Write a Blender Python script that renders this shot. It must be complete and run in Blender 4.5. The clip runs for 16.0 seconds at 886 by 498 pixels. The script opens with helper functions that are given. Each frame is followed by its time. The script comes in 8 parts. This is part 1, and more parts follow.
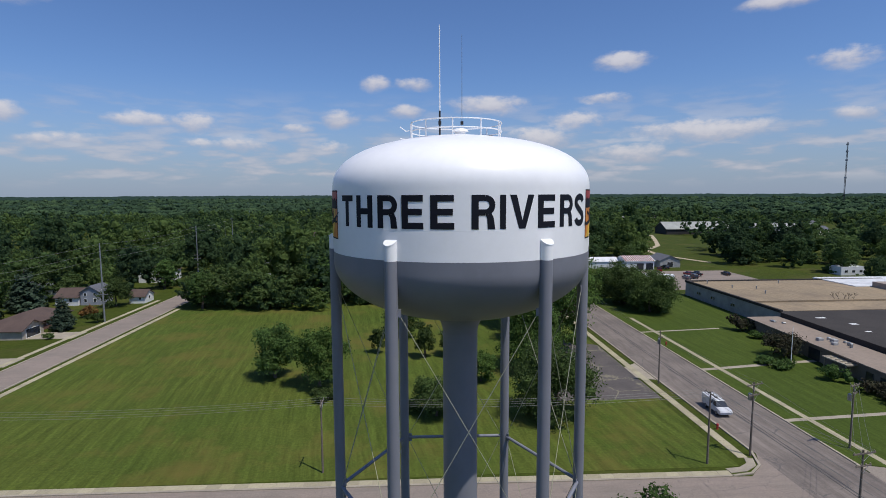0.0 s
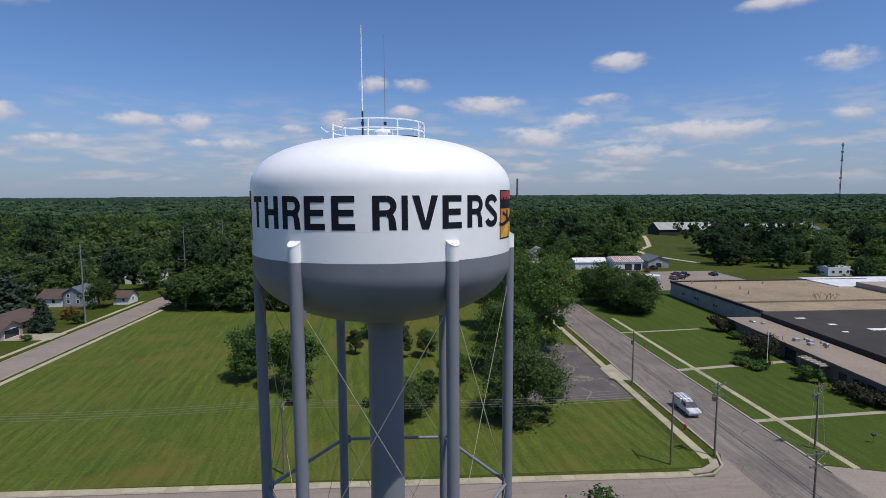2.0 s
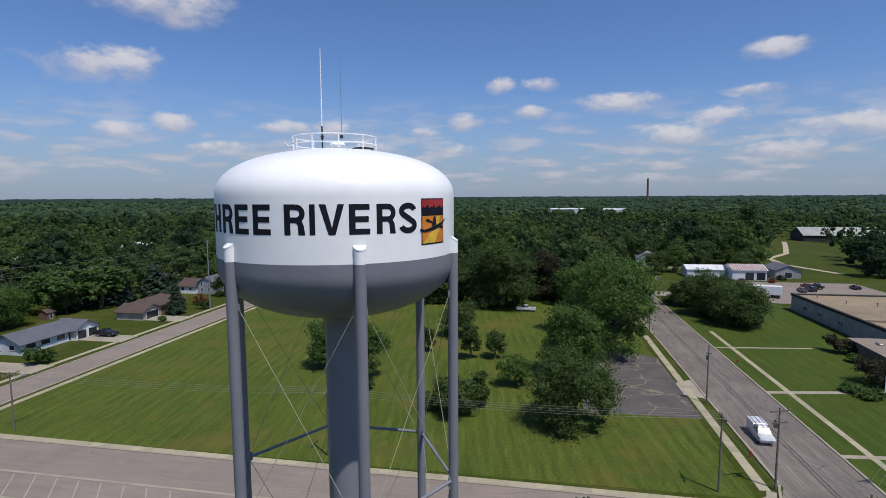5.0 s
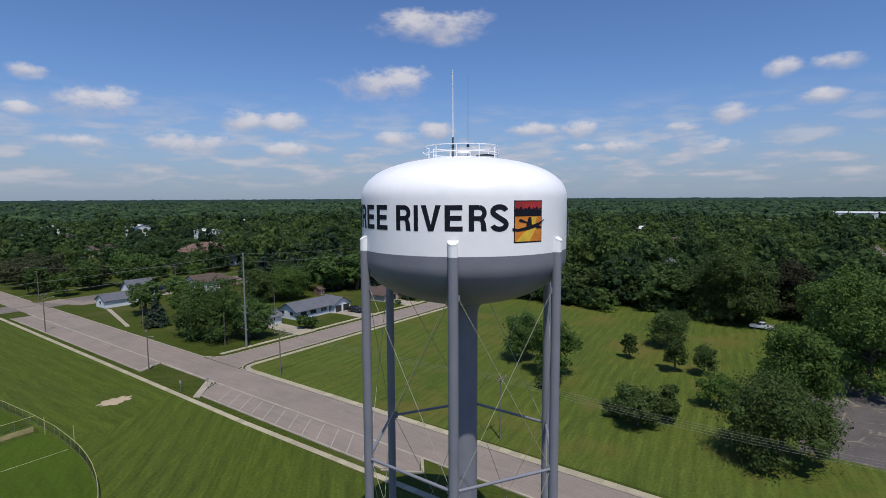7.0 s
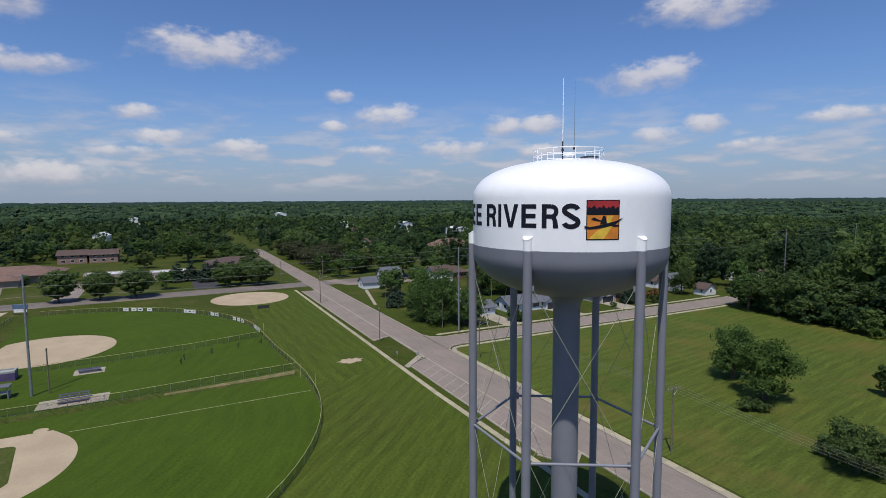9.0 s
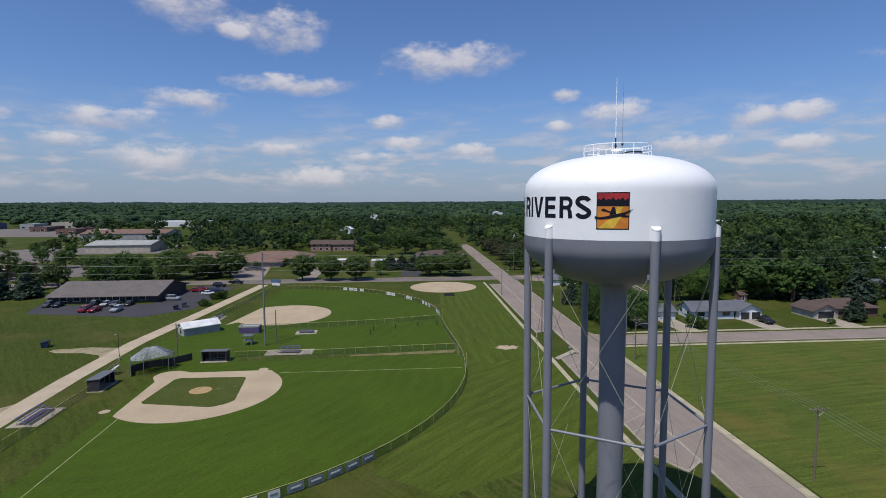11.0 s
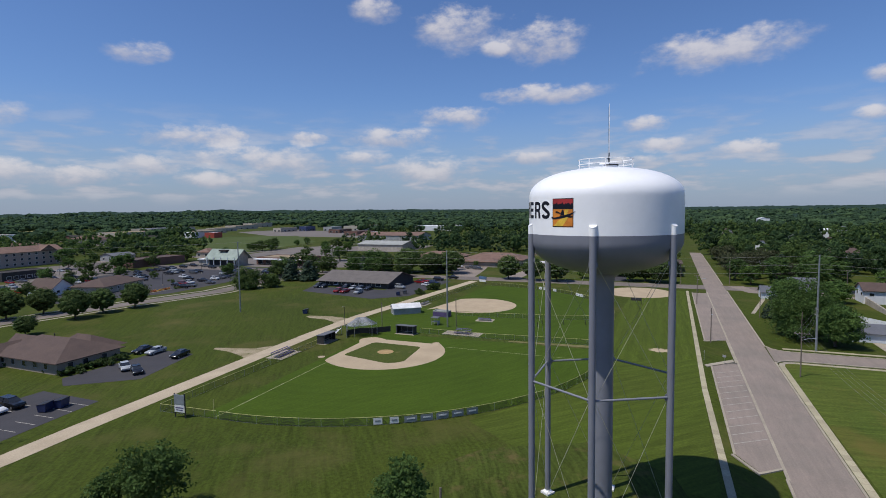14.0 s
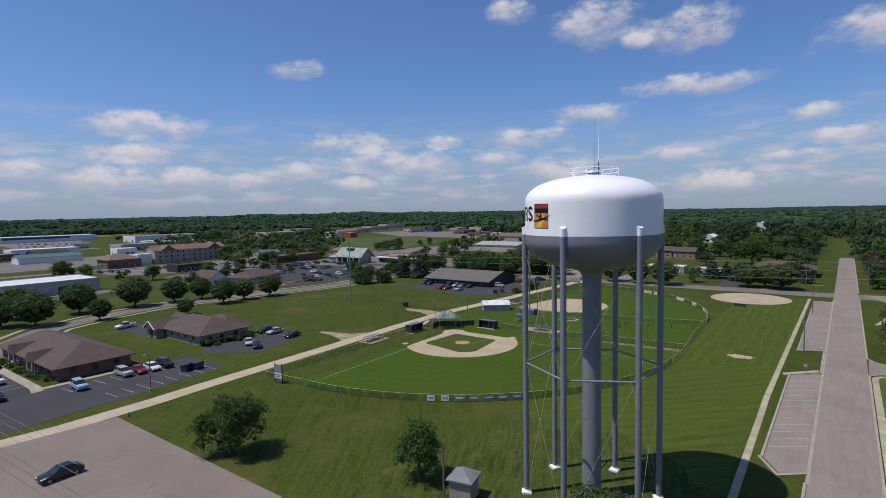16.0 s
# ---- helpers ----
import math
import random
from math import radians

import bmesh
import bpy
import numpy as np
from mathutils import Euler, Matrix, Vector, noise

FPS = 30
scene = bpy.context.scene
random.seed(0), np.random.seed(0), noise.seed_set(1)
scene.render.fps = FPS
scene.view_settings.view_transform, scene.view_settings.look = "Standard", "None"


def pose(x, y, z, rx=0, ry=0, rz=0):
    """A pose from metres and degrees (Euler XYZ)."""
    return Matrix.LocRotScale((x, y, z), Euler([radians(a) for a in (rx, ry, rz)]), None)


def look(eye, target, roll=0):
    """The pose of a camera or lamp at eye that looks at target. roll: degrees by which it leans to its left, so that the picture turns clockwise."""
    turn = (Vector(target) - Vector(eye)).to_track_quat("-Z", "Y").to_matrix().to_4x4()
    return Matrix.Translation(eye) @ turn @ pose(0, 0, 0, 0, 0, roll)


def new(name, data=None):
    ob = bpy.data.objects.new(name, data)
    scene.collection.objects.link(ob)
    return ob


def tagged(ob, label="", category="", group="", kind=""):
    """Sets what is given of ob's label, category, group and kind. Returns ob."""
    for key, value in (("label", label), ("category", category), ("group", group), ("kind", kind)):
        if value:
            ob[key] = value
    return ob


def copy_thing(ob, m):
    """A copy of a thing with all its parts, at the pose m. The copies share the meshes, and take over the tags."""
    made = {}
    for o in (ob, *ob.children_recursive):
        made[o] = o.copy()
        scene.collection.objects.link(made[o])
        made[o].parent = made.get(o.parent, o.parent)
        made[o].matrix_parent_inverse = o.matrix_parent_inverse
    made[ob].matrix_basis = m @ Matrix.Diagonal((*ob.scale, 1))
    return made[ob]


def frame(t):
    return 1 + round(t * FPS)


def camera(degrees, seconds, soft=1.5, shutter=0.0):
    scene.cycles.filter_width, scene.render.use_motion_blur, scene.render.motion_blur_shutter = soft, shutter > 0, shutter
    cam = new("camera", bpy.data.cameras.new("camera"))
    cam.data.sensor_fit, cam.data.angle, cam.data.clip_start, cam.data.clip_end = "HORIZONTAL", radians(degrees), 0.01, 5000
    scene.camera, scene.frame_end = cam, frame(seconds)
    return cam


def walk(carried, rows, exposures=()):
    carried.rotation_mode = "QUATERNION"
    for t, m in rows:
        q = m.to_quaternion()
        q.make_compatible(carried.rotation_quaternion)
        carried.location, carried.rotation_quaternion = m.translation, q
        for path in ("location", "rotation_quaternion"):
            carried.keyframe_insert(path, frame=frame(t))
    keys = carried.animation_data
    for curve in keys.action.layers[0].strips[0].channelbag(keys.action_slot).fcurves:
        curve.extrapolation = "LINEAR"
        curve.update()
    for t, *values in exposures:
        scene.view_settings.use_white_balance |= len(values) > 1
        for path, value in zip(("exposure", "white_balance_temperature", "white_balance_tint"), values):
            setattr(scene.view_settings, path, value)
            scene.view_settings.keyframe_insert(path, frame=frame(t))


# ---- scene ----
cam = camera(79.6, 16.0, 0.9)
# seconds, place in metres, yaw, pitch and roll in degrees
PATH = [
    (0.0, -0.021, 0.002, 32.002, -3.168, -5.883, 0.251),
    (0.5, 0.781, -0.026, 31.991, -3.230, -5.858, 0.255),
    (1.0, 1.728, -0.038, 31.973, -3.357, -5.828, 0.271),
    (1.5, 2.789, 0.001, 31.988, -3.555, -5.820, 0.275),
    (2.0, 4.198, -0.100, 31.987, -3.345, -5.811, 0.287),
    (2.5, 5.541, -0.175, 32.040, -3.279, -5.791, 0.261),
    (3.0, 7.053, -0.300, 32.063, -1.918, -5.765, 0.280),
    (5.5, 16.673, -1.285, 32.384, 15.190, -5.593, 0.241),
    (6.0, 18.813, -1.377, 32.408, 21.628, -5.543, 0.190),
    (6.5, 21.052, -1.284, 32.406, 28.677, -5.516, 0.191),
    (7.0, 23.236, -1.041, 32.384, 35.739, -5.492, 0.249),
    (7.5, 25.586, -0.592, 32.348, 42.218, -5.423, 0.267),
    (8.0, 28.096, 0.268, 32.302, 48.480, -5.376, 0.345),
    (8.5, 30.704, 1.619, 32.320, 55.168, -5.341, 0.335),
    (9.0, 33.394, 3.410, 32.304, 62.315, -5.318, 0.379),
    (9.5, 35.983, 5.550, 32.266, 69.296, -5.318, 0.363),
    (10.0, 38.572, 7.906, 32.106, 75.521, -5.298, 0.349),
    (12.5, 49.847, 23.836, 31.383, 99.233, -4.767, 0.429),
    (13.0, 51.986, 27.597, 31.424, 103.988, -4.583, 0.500),
    (13.5, 53.957, 31.355, 31.414, 108.628, -4.396, 0.627),
    (14.0, 55.520, 35.240, 31.396, 112.372, -4.246, 0.767),
    (14.5, 56.655, 39.277, 31.436, 115.966, -4.104, 0.903),
    (15.0, 57.335, 43.280, 31.495, 119.815, -4.040, 0.878),
    (15.5, 57.716, 47.262, 31.509, 123.307, -3.977, 0.939),
    (16.0, 57.679, 51.117, 31.517, 126.524, -3.912, 1.058),
]
walk(cam, [(t, pose(x, y, z, 90 + pitch, roll, yaw)) for t, x, y, z, yaw, pitch, roll in PATH])

# ---- sky and sun ----
SUN_WAY = Vector((0.37, -0.32, 1.0)).normalized()
SUN_EL = math.asin(SUN_WAY.z)
SUN_ROT = math.atan2(SUN_WAY.x, SUN_WAY.y)
scene.view_settings.exposure = 0.0

sun = new("sun", bpy.data.lights.new("sun", "SUN"))
sun.data.energy, sun.data.angle, sun.data.color = 3.8, radians(0.55), (1.0, 0.95, 0.87)
sun.matrix_world = look(SUN_WAY * 400, (0, 0, 0))

# cumulus banks: bearing (left of +y), elevation, half width and half height, all in degrees
CLOUDS_NORTH = [(27, 6.9, 2, 0.6), (21.8, 6.9, 2.5, 0.9), (3.9, 11.3, 1.3, 0.9), (0, 11.3, 1.7, 0.6), (0.5, 8.7, 1.9, 0.7), (-8.2, 9.2, 4, 0.9),
                (7.5, 7.9, 1.7, 0.9), (-21.5, 12.9, 2.3, 0.8), (-19.8, 9.5, 2.2, 0.6), (-39.7, 11.2, 2.5, 0.9), (-40.8, 6.8, 1.5, 0.6),
                (-27.9, 6, 6.5, 1.1), (-17.3, 7.3, 2.7, 1.1), (-12.5, 5.8, 3.9, 1), (-22.1, 4.2, 3.4, 1), (33.2, 4.9, 2.1, 0.5),
                (16.7, 5, 2.5, 0.7), (20.8, 4.9, 1.5, 0.5), (-34.7, 16.4, 2.9, 0.5), (12.2, 6.7, 1.4, 0.6), (8.6, 4.8, 2.3, 0.7)]
CLOUDS_NORTHWEST = [(41.7, 11.9, 5.0, 1.5), (36.6, 17.4, 5.6, 1.5), (40.5, 6.2, 2.3, 0.8), (52.5, 7.7, 2.6, 0.9), (52.3, 5, 2.4, 0.7),
                    (23.7, 7, 4.5, 0.7), (31.7, 5, 2.5, 0.7), (36.5, 7.1, 1.6, 1), (72.9, 10.7, 1.3, 0.6), (68.2, 8.6, 3.6, 1.4),
                    (82.7, 5.3, 3, 0.8), (73.8, 7.5, 1.2, 0.6), (70.2, 5.1, 2.3, 0.6), (60.6, 5.3, 3.5, 1), (55.8, 7.7, 2.5, 1.1)]
CLOUDS_WEST = [(85.3, 14.5, 6.2, 1.8), (101.6, 11.8, 5.3, 0.9), (110.9, 18.4, 3.9, 2.1), (101.9, 16.9, 3.9, 2.0), (106.6, 16.2, 1.6, 0.7), (110.7, 9.8, 3.8, 1),
               (91.4, 8.2, 2.3, 0.8), (89.5, 6.1, 2.9, 0.9), (92.7, 4.6, 3.5, 0.6), (117.9, 7.7, 4.2, 1), (113.6, 4.3, 4.5, 1.3),
               (121.1, 5.5, 2.9, 0.7), (103, 5.4, 3, 0.7), (98.2, 2.6, 4.7, 1.1)]
CLOUDS_SOUTHWEST = [(131.1, 5.3, 6.7, 1.4), (136.3, 7.4, 4.5, 1.2), (126.7, 7.5, 2, 0.7), (135, 3.3, 3.8, 0.9), (119, 20, 2.1, 1.2),
                    (141.6, 14.6, 2.2, 0.9), (157.1, 6, 4.8, 1), (155.2, 8.5, 4.6, 1.3), (164.6, 4.3, 2.4, 1.1), (158.1, 3.6, 4, 1.3),
                    (140.6, 4.6, 3.2, 0.9), (152.1, 3.8, 3, 1.1), (146.4, 3.6, 3.8, 1)]


class Net:
    """Short hand for node trees."""
    def __init__(self, tree):
        self.tree = tree

    def node(self, kind, **values):
        n = self.tree.nodes.new(kind)
        if "operation" in values:
            n.operation = values["operation"]
        if "data_type" in values:
            n.data_type = values["data_type"]
        if "blend_type" in values:
            n.blend_type = values["blend_type"]
        if "sky_type" in values:
            n.sky_type = values["sky_type"]
        if "sun_disc" in values:
            n.sun_disc = values["sun_disc"]
        if "interpolation_type" in values:
            n.interpolation_type = values["interpolation_type"]
        if "use_clamp" in values:
            n.use_clamp = values["use_clamp"]
        return n

    def put(self, socket, value):
        if hasattr(value, "is_output"):
            self.tree.links.new(value, socket)
        else:
            socket.default_value = value

    def math(self, operation, a, b=0.0, c=0.0, clamp=False):
        n = self.node("ShaderNodeMath", operation=operation, use_clamp=clamp)
        for s, v in zip(n.inputs, (a, b, c)):
            self.put(s, v)
        return n.outputs[0]

    def noise(self, vector, scale, detail=3.0, rough=0.55):
        n = self.node("ShaderNodeTexNoise")
        self.put(n.inputs["Vector"], vector)
        self.put(n.inputs["Scale"], scale)
        self.put(n.inputs["Detail"], detail)
        self.put(n.inputs["Roughness"], rough)
        return n.outputs["Fac"]

    def span(self, value, a, b, c=0.0, d=1.0, smooth=False):
        n = self.node("ShaderNodeMapRange", interpolation_type="SMOOTHSTEP" if smooth else "LINEAR")
        for s, v in zip(n.inputs, (value, a, b, c, d)):
            self.put(s, v)
        return n.outputs[0]

    def mix(self, factor, a, b, blend="MIX"):
        n = self.node("ShaderNodeMix", data_type="RGBA", blend_type=blend)
        self.put(n.inputs[0], factor)
        for s, v in ((n.inputs[6], a), (n.inputs[7], b)):
            self.put(s, v if hasattr(v, "is_output") else (*v, 1.0))
        return n.outputs[2]

    def scaled(self, vector, x, y, z):
        n = self.node("ShaderNodeVectorMath", operation="MULTIPLY")
        self.put(n.inputs[0], vector)
        n.inputs[1].default_value = (x, y, z)
        return n.outputs[0]


world = bpy.data.worlds.new("sky")
scene.world = world
world.use_nodes = True
world.node_tree.nodes.clear()
w = Net(world.node_tree)
sky = w.node("ShaderNodeTexSky", sky_type="NISHITA", sun_disc=False)
sky.sun_elevation, sky.sun_rotation = SUN_EL, SUN_ROT
sky.air_density, sky.dust_density, sky.ozone_density, sky.altitude = 1.0, 0.6, 2.5, 250
way = w.node("ShaderNodeTexCoord").outputs["Generated"]
split = w.node("ShaderNodeSeparateXYZ")
w.put(split.inputs[0], way)
bearing = w.math("MULTIPLY", w.math("ARCTAN2", w.math("MULTIPLY", split.outputs[0], -1.0), split.outputs[1]), 57.29578)
height = w.math("MULTIPLY", w.math("ARCSINE", split.outputs[2]), 57.29578)
flat = w.scaled(way, 1.0, 1.0, 1.9)
billow = w.math("SUBTRACT", w.noise(flat, 17.0, 5.0, 0.55), 0.5)
fine = w.math("SUBTRACT", w.noise(flat, 48.0, 5.0, 0.6), 0.5)
cover = shade = None
for az, el, wide, high in CLOUDS_NORTH + CLOUDS_NORTHWEST + CLOUDS_WEST + CLOUDS_SOUTHWEST:
    wide, high = wide * 1.12 + 0.2, high * 1.15 + 0.1
    dx = w.math("MULTIPLY_ADD", bearing, 1.0 / wide, -az / wide)
    dy = w.math("MULTIPLY_ADD", height, 1.0 / high, -el / high)
    # crisp billowing tops, soft flat undersides
    above = w.math("MULTIPLY", w.math("MAXIMUM", dy, 0.0), 0.15)
    dy2 = w.math("ADD", dy, above)
    d = w.math("MULTIPLY_ADD", dx, dx, w.math("MULTIPLY", dy2, dy2))
    inside = w.math("SUBTRACT", 1.0, d)
    tone = w.math("MULTIPLY_ADD", dy, 1.0, w.math("MULTIPLY", inside, 0.7))
    cover = inside if cover is None else w.math("MAXIMUM", cover, inside)
    shade = tone if shade is None else w.math("MAXIMUM", shade, tone)
rough_edge = w.math("ADD", w.math("MULTIPLY", billow, 3.0), w.math("MULTIPLY", fine, 1.2))
shape = w.math("ADD", cover, rough_edge)
lift = w.span(shade, -0.2, 1.2)
thick = w.span(shape, w.math("MULTIPLY_ADD", lift, 0.4, -0.35), w.math("MULTIPLY_ADD", lift, -0.7, 1.65), smooth=True)
low = w.noise(w.scaled(way, 1.0, 1.0, 4.4), 13.0, 4.0, 0.5)
veil = w.math("MULTIPLY", w.span(low, 0.44, 0.66, smooth=True), w.math("MULTIPLY", w.span(height, 0.4, 2.2), w.span(height, 10.5, 4.0)))
veil = w.math("MULTIPLY", veil, 0.62)
mask = w.math("MULTIPLY", w.math("MAXIMUM", w.math("MULTIPLY", thick, 0.8), veil), w.span(height, 0.2, 1.6))
bright = w.span(w.math("ADD", shade, w.math("MULTIPLY", rough_edge, 0.6)), -0.35, 1.5, smooth=True)
bright = w.math("MAXIMUM", bright, w.span(low, 0.5, 0.72, 0.0, 0.5))
lit = w.mix(bright, (5.0, 4.9, 5.6), (7.9, 7.6, 7.8))
haze = w.span(height, -3.0, 12.0, 0.9, 0.0, smooth=True)
deep = w.mix(1.0, sky.outputs[0], (0.72, 0.90, 1.22), "MULTIPLY")
air = w.mix(haze, deep, (3.0, 3.65, 4.95))
colour = w.mix(mask, air, lit)
back = w.node("ShaderNodeBackground")
w.put(back.inputs[0], colour)
back.inputs[1].default_value = 0.0915
w.put(w.node("ShaderNodeOutputWorld").inputs[0], back.outputs[0])

# ---- materials ----


def material(name, colour, rough=0.7, metal=0.0, second=None, scale=1.0, fine=12.0, amount=0.35, bump=0.0, bump_scale=20.0, island=0.0, piece=0.0, gloss=0.5,
             stripes=None, spots=None, through_light=0.0, tones=None, streak=None, cracks=None, depth=0.05, rings=None):
    """A surface with a broad and a fine variation. stripes: (angle, width, strength); rings: (x, y) that the stripes go round; spots: (colour, scale, threshold, soft)."""
    m = bpy.data.materials.new(name)
    m.use_nodes = True
    n = Net(m.node_tree)
    shader = m.node_tree.nodes["Principled BSDF"]
    place = n.node("ShaderNodeTexCoord").outputs["Object"]
    second = second or tuple(c * 0.72 for c in colour)
    broad = n.span(n.noise(place, scale, 4.0, 0.6), 0.35, 0.65)
    tint = n.mix(broad, colour, second)
    grain = n.span(n.noise(place, fine, 3.0, 0.65), 0.25, 0.75, 1 - amount, 1 + amount)
    if streak:
        angle, strength = streak
        turn = n.node("ShaderNodeVectorRotate")
        n.put(turn.inputs["Vector"], place)
        turn.inputs["Angle"].default_value = radians(-angle)
        warp = n.node("ShaderNodeVectorMath", operation="ADD")
        n.put(warp.inputs[0], n.scaled(turn.outputs[0], 0.09, 1.0, 1.0))
        n.put(warp.inputs[1], n.math("MULTIPLY", n.noise(place, 0.05, 3.0), 3.0))
        grain = n.math("MULTIPLY", grain, n.span(n.noise(warp.outputs[0], 1.5, 5.0, 0.68), 0.3, 0.7, 1 - strength, 1 + strength))
    if tones:
        own = n.node("ShaderNodeAttribute")
        own.attribute_name = "tint"
        tint = n.mix(n.span(own.outputs["Fac"], 0.0, 0.5), tones[0], n.mix(n.span(own.outputs["Fac"], 0.5, 1.0), tint, tones[1]))
    if stripes:
        angle, width, strength = stripes
        s = n.node("ShaderNodeSeparateXYZ")
        n.put(s.inputs[0], place)
        across = n.math("ADD", n.math("MULTIPLY", s.outputs[0], -math.sin(radians(angle))), n.math("MULTIPLY", s.outputs[1], math.cos(radians(angle))))
        if rings:
            gone = n.node("ShaderNodeVectorMath", operation="DISTANCE")
            n.put(gone.inputs[0], place)
            gone.inputs[1].default_value = (rings[0], rings[1], 0.0)
            across = gone.outputs["Value"]
        across = n.math("ADD", across, n.math("MULTIPLY", n.noise(place, 0.06, 3.0), 3.2))
        wave = n.span(n.math("SINE", n.math("MULTIPLY", across, math.pi / width)), -0.5, 0.5, 1 - strength, 1 + strength, smooth=True)
        comb = n.span(n.math("SINE", n.math("MULTIPLY", n.math("ADD", across, n.math("MULTIPLY", n.noise(place, 0.35), 1.0)), math.pi / (width * 0.29))), -1, 1, 1 - strength * 0.5, 1 + strength * 0.5)
        patchy = n.span(n.noise(place, 0.07, 4.0), 0.38, 0.62, 0.1, 1.25)
        wave = n.math("ADD", n.math("MULTIPLY", n.math("SUBTRACT", n.math("MULTIPLY", wave, comb), 1.0), patchy), 1.0)
        grain = n.math("MULTIPLY", grain, wave)
    if island:
        geo = n.node("ShaderNodeNewGeometry")
        grain = n.math("MULTIPLY", grain, n.span(geo.outputs["Random Per Island"], 0, 1, 1 - island, 1 + island))
    if piece:
        info = n.node("ShaderNodeObjectInfo")
        grain = n.math("MULTIPLY", grain, n.span(info.outputs["Random"], 0, 1, 1 - piece, 1 + piece))
    whole = n.node("ShaderNodeVectorMath", operation="SCALE")
    n.put(whole.inputs[0], tint)
    n.put(whole.inputs["Scale"], grain)
    result = whole.outputs[0]
    if spots:
        c, sc, a, b = spots
        result = n.mix(n.span(n.noise(place, sc, 5.0, 0.65), a, b), result, c)
    if cracks:
        c, sc, width = cracks
        bent = n.node("ShaderNodeVectorMath", operation="ADD")
        n.put(bent.inputs[0], place)
        n.put(bent.inputs[1], n.math("MULTIPLY", n.noise(place, sc * 2.5, 4.0, 0.7), 0.9 / sc * 0.5))
        cell = n.node("ShaderNodeTexVoronoi")
        cell.feature = "DISTANCE_TO_EDGE"
        n.put(cell.inputs["Vector"], bent.outputs[0])
        n.put(cell.inputs["Scale"], sc)
        line_ = n.span(cell.outputs["Distance"], width * sc * 0.4, width * sc, 1.0, 0.0)
        broken = n.span(n.noise(place, sc * 1.7, 3.0), 0.42, 0.56)
        result = n.mix(n.math("MULTIPLY", n.math("MULTIPLY", line_, broken), 0.85), result, c)
    n.put(shader.inputs["Base Color"], result)
    shader.inputs["Roughness"].default_value = rough
    shader.inputs["Metallic"].default_value = metal
    shader.inputs["Specular IOR Level"].default_value = gloss
    if bump:
        b = n.node("ShaderNodeBump")
        b.inputs["Strength"].default_value = bump
        b.inputs["Distance"].default_value = depth
        n.put(b.inputs["Height"], n.noise(place, bump_scale, 4.0))
        n.put(shader.inputs["Normal"], b.outputs[0])
    if through_light:
        shader.inputs["Transmission Weight"].default_value = 0.0
        clear = n.node("ShaderNodeBsdfTranslucent")
        n.put(clear.inputs[0], result)
        both = n.node("ShaderNodeMixShader")
        both.inputs[0].default_value = through_light
        n.put(both.inputs[1], shader.outputs[0])
        n.put(both.inputs[2], clear.outputs[0])
        n.put(m.node_tree.nodes["Material Output"].inputs[0], both.outputs[0])
    return m


GRASS = material("grass", (0.050, 0.067, 0.0092), 0.9, second=(0.040, 0.056, 0.0080), scale=0.03, fine=2.0, amount=0.35, bump=0.4, bump_scale=6, gloss=0.1, spots=((0.092, 0.086, 0.026), 0.06, 0.50, 0.76), streak=(35, 0.28))
LAWN = material("mown_lawn", (0.080, 0.100, 0.018), 0.9, second=(0.062, 0.090, 0.015), scale=0.05, fine=2.5, amount=0.25, bump=0.4, bump_scale=6, gloss=0.1, streak=(97.5, 0.26), stripes=(97.5, 1.05, 0.075), spots=((0.120, 0.102, 0.026), 0.06, 0.5, 0.72))
def field_grass(x, y):
    return material("ballfield_grass", (0.051, 0.084, 0.008), 0.9, second=(0.043, 0.072, 0.007), scale=0.07, fine=2.5, amount=0.22, bump=0.35, bump_scale=6, gloss=0.1, streak=(150, 0.14), stripes=(150, 1.5, 0.045), rings=(x, y))


FIELD, FIELD2 = field_grass(-57.5, -28.5), field_grass(-98, -31)
INFIELD = material("infield_grass", (0.066, 0.080, 0.018), 0.9, second=(0.052, 0.070, 0.014), scale=0.2, fine=2.5, amount=0.3, bump=0.35, bump_scale=6, gloss=0.1, spots=((0.13, 0.115, 0.05), 0.3, 0.6, 0.75))
def verge_grass(angle):
    return material("striped_verge_grass", (0.061, 0.087, 0.011), 0.9, second=(0.059, 0.079, 0.012), scale=0.06, fine=2.5, amount=0.25, bump=0.35, bump_scale=6, gloss=0.1, streak=(angle, 0.24), stripes=(angle, 1.25, 0.085))


STRIP, STRIP2 = verge_grass(136), verge_grass(180.5)
DRY = material("worn_grass", (0.052, 0.068, 0.012), 0.95, second=(0.044, 0.062, 0.011), scale=0.16, fine=2.0, amount=0.3, bump=0.4, gloss=0.1, streak=(25, 0.42), spots=((0.112, 0.088, 0.034), 0.2, 0.53, 0.7))
STREET = material("old_pinkish_asphalt", (0.252, 0.205, 0.175), 0.9, second=(0.210, 0.178, 0.152), streak=(0, 0.10), cracks=((0.19, 0.16, 0.14), 0.11, 0.09), scale=0.12, fine=5.0, amount=0.12, bump=0.1, bump_scale=40, gloss=0.25, spots=((0.15, 0.13, 0.12), 0.35, 0.66, 0.75))
PALEDRIVE = material("pale_worn_drive", (0.285, 0.245, 0.205), 0.9, second=(0.24, 0.205, 0.17), scale=0.15, fine=4.0, amount=0.14, gloss=0.25)
FRONTLAWN = material("bright_front_lawn", (0.058, 0.083, 0.014), 0.9, second=(0.049, 0.074, 0.012), scale=0.06, fine=2.5, amount=0.24, bump=0.35, bump_scale=6, gloss=0.1, streak=(90, 0.18), stripes=(90, 1.3, 0.06))
